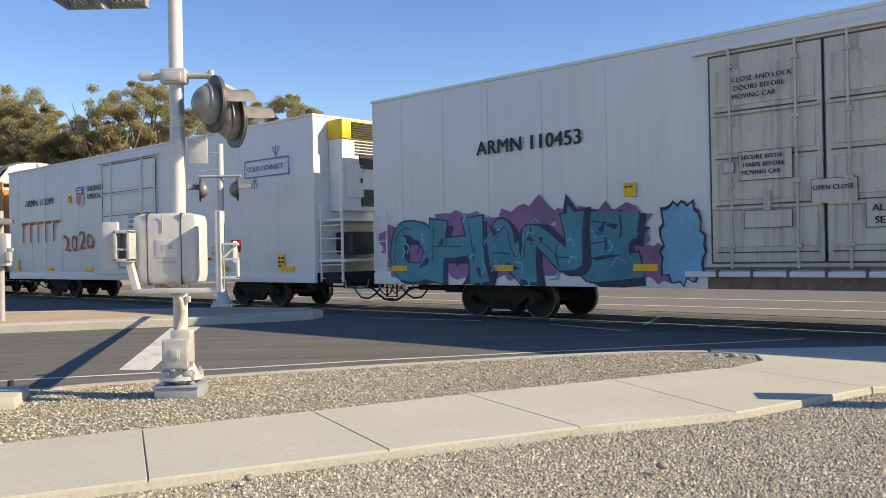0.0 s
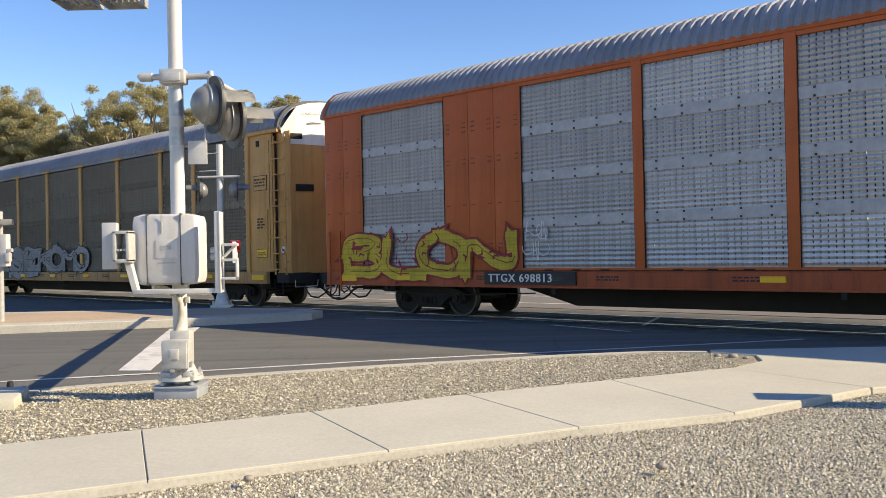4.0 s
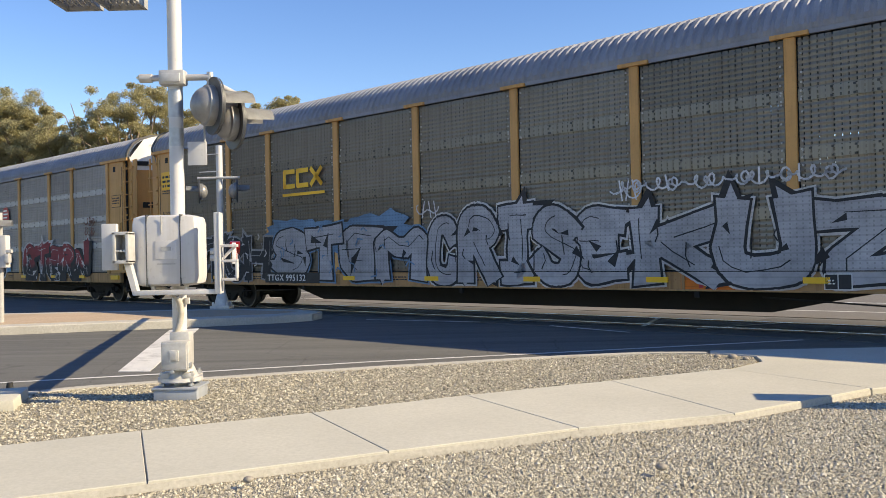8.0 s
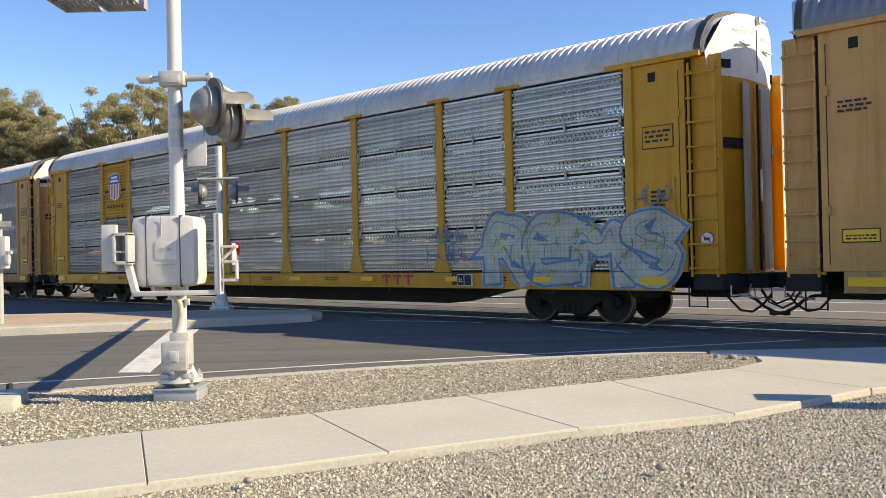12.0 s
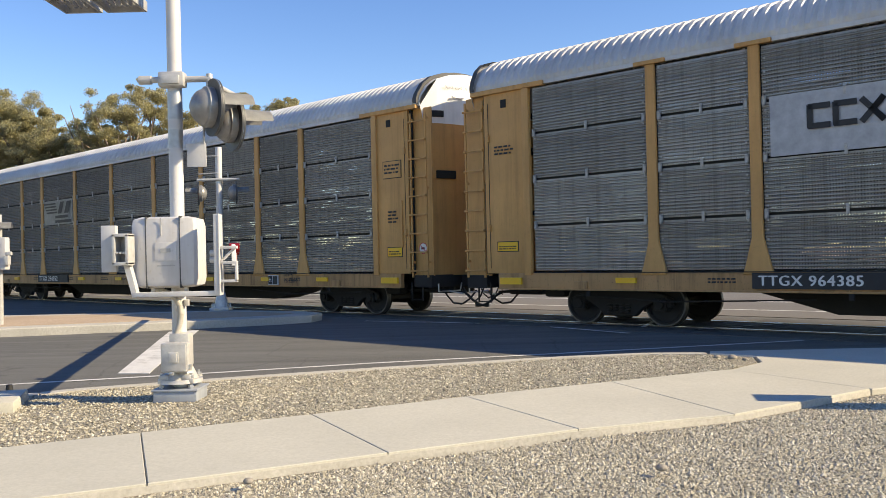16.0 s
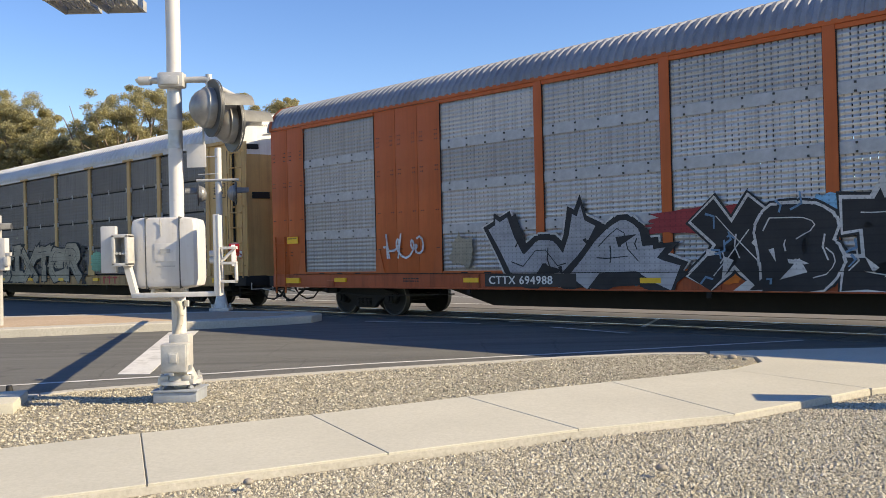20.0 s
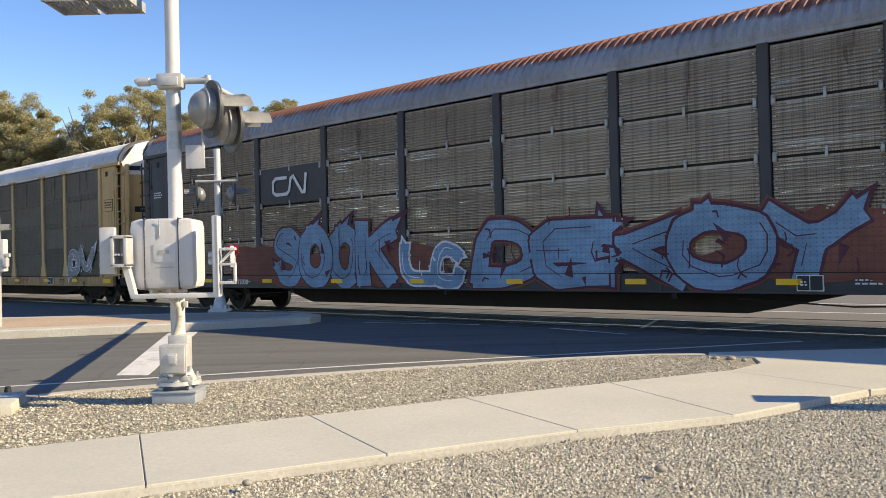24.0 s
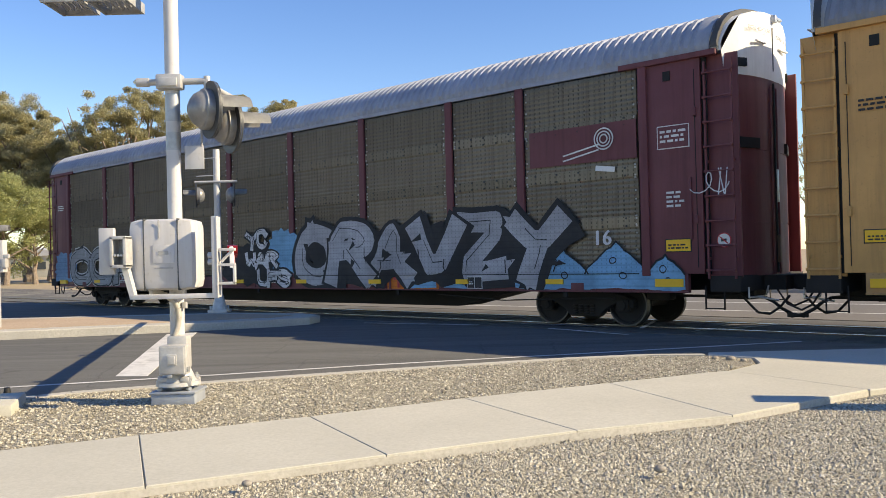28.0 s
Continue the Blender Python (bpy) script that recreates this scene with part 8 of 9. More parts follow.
inner = ((-60, 1.9), (-9.15, 17.95), (-6.1, 18.75), (-3.9, 19.55), (-3.6, 20.2), (-5.5, 21.4), (-13, 21.3), (-60, 7.9))
structure("median_top", slab(inner, 0.0, WALK_Z + 0.006), BRICK_PAVE, "tan paved top of the median", "median")
bm = slab([along(u, w)[:2] for u, w in ((18.6, -8.0), (16.6, -4.2), (18.2, -3.2), (60, -2.8), (60, -8.5))], -0.2, -0.03)
structure("dark_verge", bm, BALLAST, "dark stony verge beside the track", "gravel")
bm = slab([along(u, w)[:2] for u, w in ((22.6, 2.3), (24.5, 6.5), (70, 9.0), (70, 2.3))], -0.2, -0.02)
structure("far_verge", bm, BALLAST, "dark stony verge beyond the track", "gravel")


def scatter(name, count, box, z, size, inside, seed, label):
    rnd = np.random.RandomState(seed)
    verts, faces = [], []
    made = 0
    while made < count:
        x, y = rnd.uniform(box[0], box[1]), rnd.uniform(box[2], box[3])
        if not inside(x, y):
            continue
        r = size * (0.35 + 0.95 * rnd.uniform(0, 1) ** 1.8)
        a = rnd.uniform(0, 6.28)
        ca, sa = math.cos(a), math.sin(a)
        rx, ry, rz = r * rnd.uniform(0.8, 1.3), r * rnd.uniform(0.65, 1.0), r * rnd.uniform(0.45, 0.85)
        b = len(verts)
        for px, py, pz in ((1, 0, 0), (0, 1, 0.2), (-1, 0, -0.1), (0, -1, 0.1), (0.1, 0.1, 1), (0, 0, -0.6)):
            verts.append((x + px * rx * ca - py * ry * sa, y + px * rx * sa + py * ry * ca, z + pz * rz))
        for p, q in ((0, 1), (1, 2), (2, 3), (3, 0)):
            faces.append((b + p, b + q, b + 4))
            faces.append((b + q, b + p, b + 5))
        made += 1
    me = bpy.data.meshes.new(name)
    me.from_pydata(verts, [], faces)
    me.update()
    return tagged(put(name, me, STONE), label, "gravel", "", "stuff")


def line_y(pts, x):
    for (x0, y0), (x1, y1) in zip(pts, pts[1:]):
        if x0 <= x <= x1:
            return y0 + (y1 - y0) * (x - x0) / (x1 - x0)
    return None


def in_bed(x, y):
    low = line_y(LOW + ((9.0, 10.0),), x)
    return low is not None and y < low - 0.03 and abs(x) < y * 0.56 + 0.3


def in_strip(x, y):
    low, high = line_y(TOP + ((3.5, 9.6),), x), line_y(KERB, x)
    return low is not None and high is not None and low + 0.03 < y < high - 0.1


scatter("gravel_stones", 38000, (-4.0, 6.0, 3.6, 9.5), 0.1, 0.016, in_bed, 3, "loose pebbles of the near gravel bed")
scatter("strip_stones", 27000, (-6.0, 3.5, 4.5, 10.6), WALK_Z + 0.003, 0.0165, in_strip, 4, "loose pebbles of the gravel strip")
scatter("gutter_grit", 2000, (-4.5, 0.5, 9.4, 11.6), ROAD_Z, 0.02, lambda x, y: (line_y(KERB, x) or 99) + 0.15 < y < (line_y(KERB, x) or 99) + 0.15 + 0.9 * random.Random(int(x * 997)).random() ** 2, 5, "loose grit strewn along the gutter")

# low concrete end block and a black post stub beside the kerb
bm = bmesh.new()
add_box(bm, (0, 0, 0.06), (0.4, 0.8, 0.12), 0.02)
add_box(bm, (-0.45, 0.25, 0.07), (0.5, 0.5, 0.14), 0.025)
tagged(put("concrete_block", finish(bm, "concrete_block"), CONCRETE, None, (-4.1, 7.7, WALK_Z - 0.02), turn=(0, 0, radians(18))), "pale concrete block beside the gravel", "block")
bm = bmesh.new()
add_tube(bm, (0, 0, 0), (0, 0, 0.04), 0.07, 12)
add_tube(bm, (0, 0, 0.04), (0, 0, 0.17), 0.045, 12, 0.03)
tagged(put("post_stub", finish(bm, "post_stub"), RUBBER, None, (-4.72, 9.12, ROAD_Z)), "short black rubber post stub by the kerb", "bollard")
for x, y, r in ((3.35, 9.98, 0.06), (3.2, 10.08, 0.045), (3.45, 9.83, 0.04), (-1.17, 4.93, 0.03), (1.25, 5.02, 0.035)):
    bm = bmesh.new()
    bmesh.ops.create_icosphere(bm, subdivisions=2, radius=r)
    for v in bm.verts:
        v.co *= 1 + 0.25 * noise.noise(v.co * 14 + Vector((x, y, 0)))
        v.co.z *= 0.65
    tagged(put("rock", finish(bm, "rock"), ROCK, None, (x, y, WALK_Z + r * 0.2)), "small loose grey stone on the gravel", "rock", "loose rocks")


# service pedestal that throws its shadow over the walk
bm = bmesh.new()
add_box(bm, (0, 0, 0.5), (0.42, 0.3, 1.0), 0.03)
add_box(bm, (0, 0, 1.02), (0.46, 0.34, 0.06), 0.02)
ped = tagged(put("service_pedestal", finish(bm, "service_pedestal"), ZINC, None, (4.42, 6.87, 0.09), turn=(0, 0, radians(-13))), "grey metal service pedestal on the gravel", "utility box")
put("door_panel", box_mesh(0.34, 0.02, 0.8, 0.005), ZINC, ped, (0, -0.155, 0.5))


# ---- crossing signals ----
def lamp_head(parent, at, facing, dia=0.61, hood=0.34):
    """A flasher: black round shield, domed back, red lens and a long hood."""
    m = Vector(facing).normalized().to_track_quat("Z", "Y").to_matrix().to_4x4()
    r = dia / 2
    bm = bmesh.new()
    bmesh.ops.create_cone(bm, cap_ends=True, segments=48, radius1=r, radius2=r, depth=0.014, matrix=m)
    bmesh.ops.create_cone(bm, cap_ends=False, segments=48, radius1=r, radius2=r * 0.985, depth=0.02, matrix=m @ Matrix.Translation((0, 0, 0.02)))
    head = part("flasher", bm, SHIELD_GREY, parent, "round black flasher shield with hood")
    head.location = at
    bm = bmesh.new()
    k, rings = dia / 0.61, []
    for z, ra in ((-0.008, 0.215), (-0.075, 0.215), (-0.085, 0.19), (-0.11, 0.182), (-0.145, 0.155), (-0.175, 0.112), (-0.195, 0.06), (-0.2, 0.004)):
        rings.append([bm.verts.new(m @ Vector((ra * k * math.cos(i * math.pi / 18), ra * k * math.sin(i * math.pi / 18), z))) for i in range(36)])
    for p, q in zip(rings, rings[1:]):
        for i in range(36):
            bm.faces.new((p[i], p[(i + 1) % 36], q[(i + 1) % 36], q[i]))
    bmesh.ops.recalc_face_normals(bm, faces=bm.faces)
    part("lamp_back", bm, LAMP_GREY, head, "domed grey lamp back")
    bm = bmesh.new()
    bmesh.ops.create_cone(bm, cap_ends=True, segments=28, radius1=0.15, radius2=0.15, depth=0.03, matrix=m @ Matrix.Translation((0, 0, 0.02)))
    part("lens", bm, DARK_LENS, head, "unlit red lens")
    bm = bmesh.new()
    n = 20
    rings = []
    up = (m.to_3x3().inverted() @ Vector((0, 0, 1)))
    base = math.atan2(up.y, up.x)
    for k, (z, spread, rad) in enumerate(((0.03, 1.5, 0.15), (hood * 0.5, 1.45, 0.15), (hood, 1.36, 0.15))):
        rings.append([bm.verts.new(m @ Vector((rad * math.cos(base + spread * (2 * i / n - 1)), rad * math.sin(base + spread * (2 * i / n - 1)), z))) for i in range(n + 1)])
    for p, q in zip(rings, rings[1:]):
        for i in range(n):
            bm.faces.new((p[i], p[i + 1], q[i + 1], q[i]))
    bmesh.ops.solidify(bm, geom=bm.faces[:], thickness=0.006)
    part("hood", bm, HOOD_GREY, head, "long grey hood")
    return head


ROAD_AXIS = Vector((0.971, 0.237, 0))
GATE_AXIS = Vector((-0.237, 0.971, 0))


def forward(bm):
    """Brings the gate's swinging gear in front of the mechanism housing."""
    for v in bm.verts:
        v.co = v.co * 0.949 + Vector((0.1275, -0.4044, 0.051 * (EYE - WALK_Z)))
    return bm


def near_signal():
    s = tagged(new("crossing_signal"), "white crossing signal mast with gate mechanism and flashers on gravel", "crossing signal", "crossing signals")
    s.location = (-2.5, 7.93, WALK_Z)
    bm = bmesh.new()
    add_box(bm, (0.0, 0, 0.05), (0.4, 0.36, 0.1), 0.012)
    add_box(bm, (0.0, 0, 0.11), (0.425, 0.385, 0.022), 0.008)
    part("plinth", bm, PLINTH_GREY, s, "blue-grey metal plinth with a lip")
    bm = bmesh.new()
    add_tube(bm, (0, 0, 0.12), (0, 0, 0.165), 0.06, 16)
    add_tube(bm, (0, 0, 0.165), (0, 0, 0.2), 0.205, 28, 0.2)
    add_tube(bm, (0, 0, 0.2), (0, 0, 0.34), 0.165, 24, 0.1)
    for x in (-0.135, 0.135):
        for y in (-0.125, 0.125):
            add_box(bm, (x, y, 0.19), (0.06, 0.06, 0.05), 0.012)
        add_box(bm, (x * 0.75, -0.06, 0.22), (0.09, 0.2, 0.07), 0.03)
    part("base_casting", bm, ALU, s, "cast base bolted to the plinth")
    for x in (-0.135, 0.135):
        for y in (-0.125, 0.125):
            bm = bmesh.new()
            add_tube(bm, (x, y, 0.11), (x, y, 0.26), 0.014, 8)
            add_tube(bm, (x, y, 0.13), (x, y, 0.15), 0.026, 6)
            add_tube(bm, (x, y, 0.215), (x, y, 0.238), 0.026, 6)
            part("anchor_bolt", bm, ZINC, s)
    bm = bmesh.new()
    add_box(bm, (0.02, -0.17, 0.415), (0.25, 0.14, 0.27), 0.02)
    box = part("junction_box", bm, ALU, s, "pale cast junction box")
    bm = bmesh.new()
    add_box(bm, (0.02, -0.245, 0.415), (0.225, 0.02, 0.245), 0.01)
    add_box(bm, (0.02, -0.258, 0.42), (0.09, 0.014, 0.1), 0.006)
    add_box(bm, (0.02, -0.268, 0.42), (0.066, 0.01, 0.075), 0.004)
    part("cover", bm, ALU, box)
    put("latch", box_mesh(0.04, 0.03, 0.03, 0.006), ZINC, box, (0.0, -0.25, 0.275))
    put("hinge", box_mesh(0.02, 0.05, 0.04), ZINC, box, (0.15, -0.2, 0.33))
    put("hinge", box_mesh(0.02, 0.05, 0.04), ZINC, box, (0.125, -0.2, 0.46))
    bm = bmesh.new()
    add_box(bm, (0.03, -0.05, 0.47), (0.19, 0.16, 0.32), 0.03)
    part("terminal_housing", bm, ALU, s)
    bm = bmesh.new()
    add_tube(bm, (0, 0, 0.2), (0, 0, 5.2), 0.066, 28)
    part("pole", bm, WHITE_METAL, s, "white enamelled steel pole")
    for z0, z1 in ((2.35, 2.52), (2.62, 2.88)):
        bm = bmesh.new()
        add_tube(bm, (0, 0, z0), (0, 0, z1), 0.0675, 28)
        part("worn_band", bm, ZINC, s, "bare galvanised band where paint has worn")
    bm = bmesh.new()
    pts = [(-0.24, -0.16, 1.12), (-0.19, -0.17, 1.06), (-0.12, -0.16, 1.03), (-0.05, -0.14, 1.0), (0.01, -0.12, 0.95), (0.04, -0.1, 0.88), (0.045, -0.095, 0.8), (0.03, -0.09, 0.71), (0.0, -0.09, 0.63), (-0.01, -0.09, 0.58)]
    add_path(bm, pts, 0.027, 10)
    part("conduit", bm, CONDUIT, s, "pale flexible conduit")
    bm = bmesh.new()
    add_box(bm, (0.085, -0.04, 0.905), (0.045, 0.03, 0.06), 0.006)
    part("tag_plate", bm, WHITE_METAL, s)
    # gate mechanism housing
    bm = bmesh.new()
    add_box(bm, (0, -0.23, 1.375), (0.585, 0.42, 0.635), 0.085)
    mech = part("gate_mechanism", bm, WHITE_METAL, s, "rounded white gate mechanism housing")
    for x in (-0.145, 0.155):
        put("strap", box_mesh(0.009, 0.424, 0.638, 0.003), SHIELD_GREY, mech, (x, -0.232, 1.375))
        put("latch", box_mesh(0.03, 0.05, 0.09, 0.008), ALU, mech, (x + 0.01, -0.3, 1.05))
    put("embossed_plate", box_mesh(0.19, 0.01, 0.16, 0.003), WHITE_METAL, mech, (0.03, -0.442, 1.38))
    put("name_bars", box_mesh(0.09, 0.006, 0.035), HOOD_GREY, mech, (0.03, -0.449, 1.39))
    put("name_line", box_mesh(0.16, 0.004, 0.012), HOOD_GREY, mech, (0.03, -0.441, 1.255))
    put("chain", box_mesh(0.008, 0.008, 0.16), HOOD_GREY, mech, (-0.01, -0.444, 1.6))
    # arms and counterweights
    bm = bmesh.new()
    add_box(bm, (0.02, -0.1, 0.99), (0.8, 0.09, 0.045), 0.008)
    part("cross_member", forward(bm), WHITE_METAL, s)
    bm = prism(((-0.385, 0.97), (-0.335, 0.97), (-0.41, 1.28), (-0.465, 1.28)), -0.14, -0.06)
    part("weight_arm", forward(bm), WHITE_METAL, s)
    bm = bmesh.new()
    add_box(bm, (-0.6, -0.1, 1.42), (0.14, 0.06, 0.43), 0.01)
    add_box(bm, (-0.53, -0.12, 1.41), (0.05, 0.1, 0.3), 0.01)
    part("counterweight", forward(bm), WHITE_METAL, s, "white counterweight plates")
    bm = bmesh.new()
    for dx, dz, sx, sz in ((0, 0.13, 0.15, 0.03), (0, -0.13, 0.15, 0.03), (-0.06, 0, 0.03, 0.28), (0.06, 0, 0.03, 0.28)):
        add_box(bm, (-0.45 + dx, -0.17, 1.41 + dz), (sx, 0.16, sz), 0.006)
    add_box(bm, (-0.45, -0.08, 1.41), (0.14, 0.02, 0.26))
    for k in range(3):
        add_tube(bm, (-0.48 + k * 0.03, -0.24, 1.38), (-0.48 + k * 0.03, -0.1, 1.38), 0.012, 8)
    part("weight_bracket", forward(bm), ALU, s, "open cast bracket with bolts")
    bm = bmesh.new()
    add_box(bm, (0.4, -0.085, 1.345), (0.05, 0.15, 0.75), 0.008)
    add_box(bm, (0.425, -0.15, 1.345), (0.012, 0.03, 0.75), 0.003)
    part("arm_channel", forward(bm), WHITE_METAL, s)
    bm = bmesh.new()
    for z in (1.27, 1.41, 1.1):
        add_box(bm, (0.5, -0.1, z), (0.16, 0.06, 0.025), 0.004)
    add_box(bm, (0.57, -0.1, 1.18), (0.02, 0.06, 0.18), 0.004)
    add_tube(bm, (0.45, -0.1, 1.3), (0.56, -0.1, 1.41), 0.014, 8)
    for z in (1.36, 1.3):
        add_tube(bm, (0.33, -0.1, z), (0.37, -0.1, z), 0.03, 12)
    part("arm_bracket", forward(bm), WHITE_METAL, s)
    bm = bmesh.new()
    add_box(bm, (-0.365, -0.05, 1.34), (0.035, 0.14, 0.5), 0.008)
    add_tube(bm, (-0.38, -0.06, 1.44), (-0.29, -0.06, 1.44), 0.025, 10)
    part("side_plate", bm, SHIELD_GREY, s, "dark steel side plate")
    # gate arm, lowered, seen along its length
    a0 = Vector((0.52, 0.0, 1.34))
    for k in range(8):
        bm = bmesh.new()
        p, q = a0 + GATE_AXIS * (1.35 * k), a0 + GATE_AXIS * (1.35 * (k + 1) - 0.02)
        w = 0.1 - 0.007 * k
        d = q - p
        m = Matrix.Translation((p + q) / 2) @ d.to_track_quat("X", "Z").to_matrix().to_4x4()
        add_box(bm, (0, 0, 0), (d.length, 0.035, 2 * w), 0.005, m)
        part("gate_arm_board", bm, LOGO_RED if k % 2 else LOGO_WHITE, s, "red and white gate arm board")
    for k in (2.4, 5.6, 8.6):
        bm = bmesh.new()
        p = a0 + GATE_AXIS * k + Vector((0, 0, 0.1))
        add_tube(bm, p - ROAD_AXIS * 0.06, p + ROAD_AXIS * 0.06, 0.06, 14)
        part("arm_light", bm, DARK_LENS, s)
    # cross arm and flashers
    bm = bmesh.new()
    add_box(bm, (0.0, -0.06, 2.98), (0.24, 0.14, 0.14), 0.025)
    add_box(bm, (0.0, -0.14, 2.97), (0.17, 0.02, 0.08), 0.006)
    part("arm_clamp", bm, ALU, s, "cast clamp")
    bm = bmesh.new()
    add_tube(bm, (-0.29, -0.05, 2.985), (0.36, -0.05, 2.985), 0.03, 14)
    part("cross_arm", bm, ALU, s)
    bm = bmesh.new()
    add_tube(bm, (-0.31, -0.05, 2.985), (-0.2, -0.05, 2.985), 0.042, 14)
    part("arm_cap", bm, ALU, s)
    bm = bmesh.new()
    add_tube(bm, (0.34, -0.05, 3.03), (0.34, -0.05, 2.86), 0.03, 14)
    part("hanger", bm, ALU, s)
    bm = bmesh.new()
    add_tube(bm, (0.33, -0.05, 2.96), (0.42, 0.85, 2.96), 0.028, 12)
    part("cross_arm", bm, ALU, s)
    lamp_head(s, (0.385, -0.14, 2.7), (0.82, 0.57, 0.0), 0.53, 0.36)
    lamp_head(s, (0.475, 0.26, 2.61), (0.82, 0.57, 0.0), 0.53, 0.36)
    bm = bmesh.new()
    add_box(bm, (0.2, -0.02, 2.28), (0.18, 0.012, 0.22), 0.004)
    part("blank_sign", bm, WHITE_METAL, s, "small blank white sign plate")
    bm = bmesh.new()
    add_path(bm, ((0.27, -0.02, 2.55), (0.27, -0.02, 2.38)), 0.01, 8)
    part("wire", bm, HOOD_GREY, s)
    # louvred panels near the top
    for x, y, z, w in ((-0.98, 0.1, 3.79, 0.34), (-0.52, 0.0, 3.76, 0.36)):
        bm = bmesh.new()
        for sx in (-w / 2, w / 2):
            add_box(bm, (x + sx, y, z), (0.025, 0.5, 0.1), 0.004)
        add_box(bm, (x, y - 0.25, z - 0.02), (w, 0.03, 0.09), 0.004)
        add_box(bm, (x, y + 0.25, z), (w, 0.03, 0.09), 0.004)
        lv = part("louvre_frame", bm, HOOD_GREY, s, "dark slatted panel seen from below")
        for i in range(6):
            put("slat", box_mesh(0.025, 0.5, 0.05), ALU, lv, (x - w / 2 + w * (i + 0.5) / 6, y, z + 0.02), turn=(0, 0.5, 0.15))
    bm = bmesh.new()
    add_tube(bm, (-1.2, 0.05, 3.86), (0.0, 0.0, 3.98), 0.03, 12)
    add_box(bm, (-0.76, -0.1, 3.82), (0.8, 0.1, 0.07), 0.02)
    part("top_bracket", bm, WHITE_METAL, s)


def median_signal(at, scale_arm=1.0, left=True):
    s = tagged(new("crossing_signal"), "white median signal mast with small hooded flashers", "crossing signal", "crossing signals")
    s.location = at
    bm = bmesh.new()
    add_box(bm, (0, 0, 0.04), (0.5, 0.5, 0.08), 0.015)
    add_tube(bm, (0, 0, 0.08), (0, 0, 0.5), 0.2, 16, 0.09)
    for x in (-0.18, 0.18):
        for y in (-0.18, 0.18):
            add_tube(bm, (x, y, 0.08), (x, y, 0.18), 0.03, 8)
    part("base_casting", bm, ALU, s)
    bm = bmesh.new()
    add_tube(bm, (0, 0, 0.3), (0, 0, 4.25), 0.085, 20)
    part("pole", bm, WHITE_METAL, s)
    bm = bmesh.new()
    add_tube(bm, (-0.55, -0.08, 3.4), (0.55, -0.08, 3.4), 0.035, 12)
    part("cross_arm", bm, ALU, s)
    for z in (4.0, 3.55):
        bm = bmesh.new()
        add_tube(bm, (-0.5, -0.1, z), (0, -0.1, z + 0.02), 0.014, 8)
        part("brace", bm, ALU, s)
    lamp_head(s, (-0.5, -0.08, 3.05), (-0.95, -0.25, 0), 0.61)
    lamp_head(s, (0.45, -0.08, 3.05), (0.95, 0.3, 0), 0.61)


near_signal()
median_signal((-5.86, 22.1, WALK_Z))

# signal mast at the median's near side, only partly in view
s3 = tagged(new("crossing_signal"), "white signal mast with hooded lamp at the median", "crossing signal", "crossing signals")
s3.location = (-9.72, 18.45, WALK_Z)
bm = bmesh.new()
add_tube(bm, (0, 0, 0), (0, 0, 2.4), 0.07, 18)
part("pole", bm, HOOD_GREY, s3)
bm = bmesh.new()
add_box(bm, (0.16, -0.1, 1.55), (0.16, 0.2, 0.7), 0.02)
part("mechanism_plate", bm, WHITE_METAL, s3)
bm = bmesh.new()
add_box(bm, (0.26, -0.16, 1.4), (0.1, 0.14, 0.2), 0.02)
add_box(bm, (0.3, -0.16, 1.55), (0.12, 0.08, 0.08), 0.015)
part("bracket", bm, ALU, s3)
lamp_head(s3, (0.02, -0.12, 2.08), (0.95, 0.3, 0), 0.36, 0.3)


# ---- vegetation ----
def leaf_cloud(clumps, seed, leaf, per):
    """A crown of single leaf sprays, in many small clumps."""
    rnd = np.random.RandomState(seed)
    counts = [int(per * (0.6 + 0.8 * rnd.rand())) for _ in clumps]
    n = sum(counts)
    centre = np.repeat(np.array([c[:3] for c in clumps]), counts, axis=0)
    size = np.repeat(np.array([c[3] for c in clumps]), counts)[:, None]
    d = rnd.normal(size=(n, 3))
    d /= np.linalg.norm(d, axis=1, keepdims=True) + 1e-6
    p = centre + d * size * rnd.uniform(0.25, 1.0, (n, 1)) * np.array((1.15, 1.15, 0.75))
    a = rnd.normal(size=(n, 3)) + np.array((0, 0, -0.3))
    a /= np.linalg.norm(a, axis=1, keepdims=True)
    b = np.cross(a, rnd.normal(size=(n, 3)))
    b /= np.linalg.norm(b, axis=1, keepdims=True) + 1e-6
    s = leaf * rnd.uniform(0.45, 1.2, (n, 1))
    verts = np.stack((p - a * s, p + b * s * 0.45, p + a * s, p - b * s * 0.45), axis=1).reshape(-1, 3)
    me = bpy.data.meshes.new("crown")
    me.from_pydata(verts.tolist(), [], np.arange(4 * n).reshape(-1, 4).tolist())
    return me


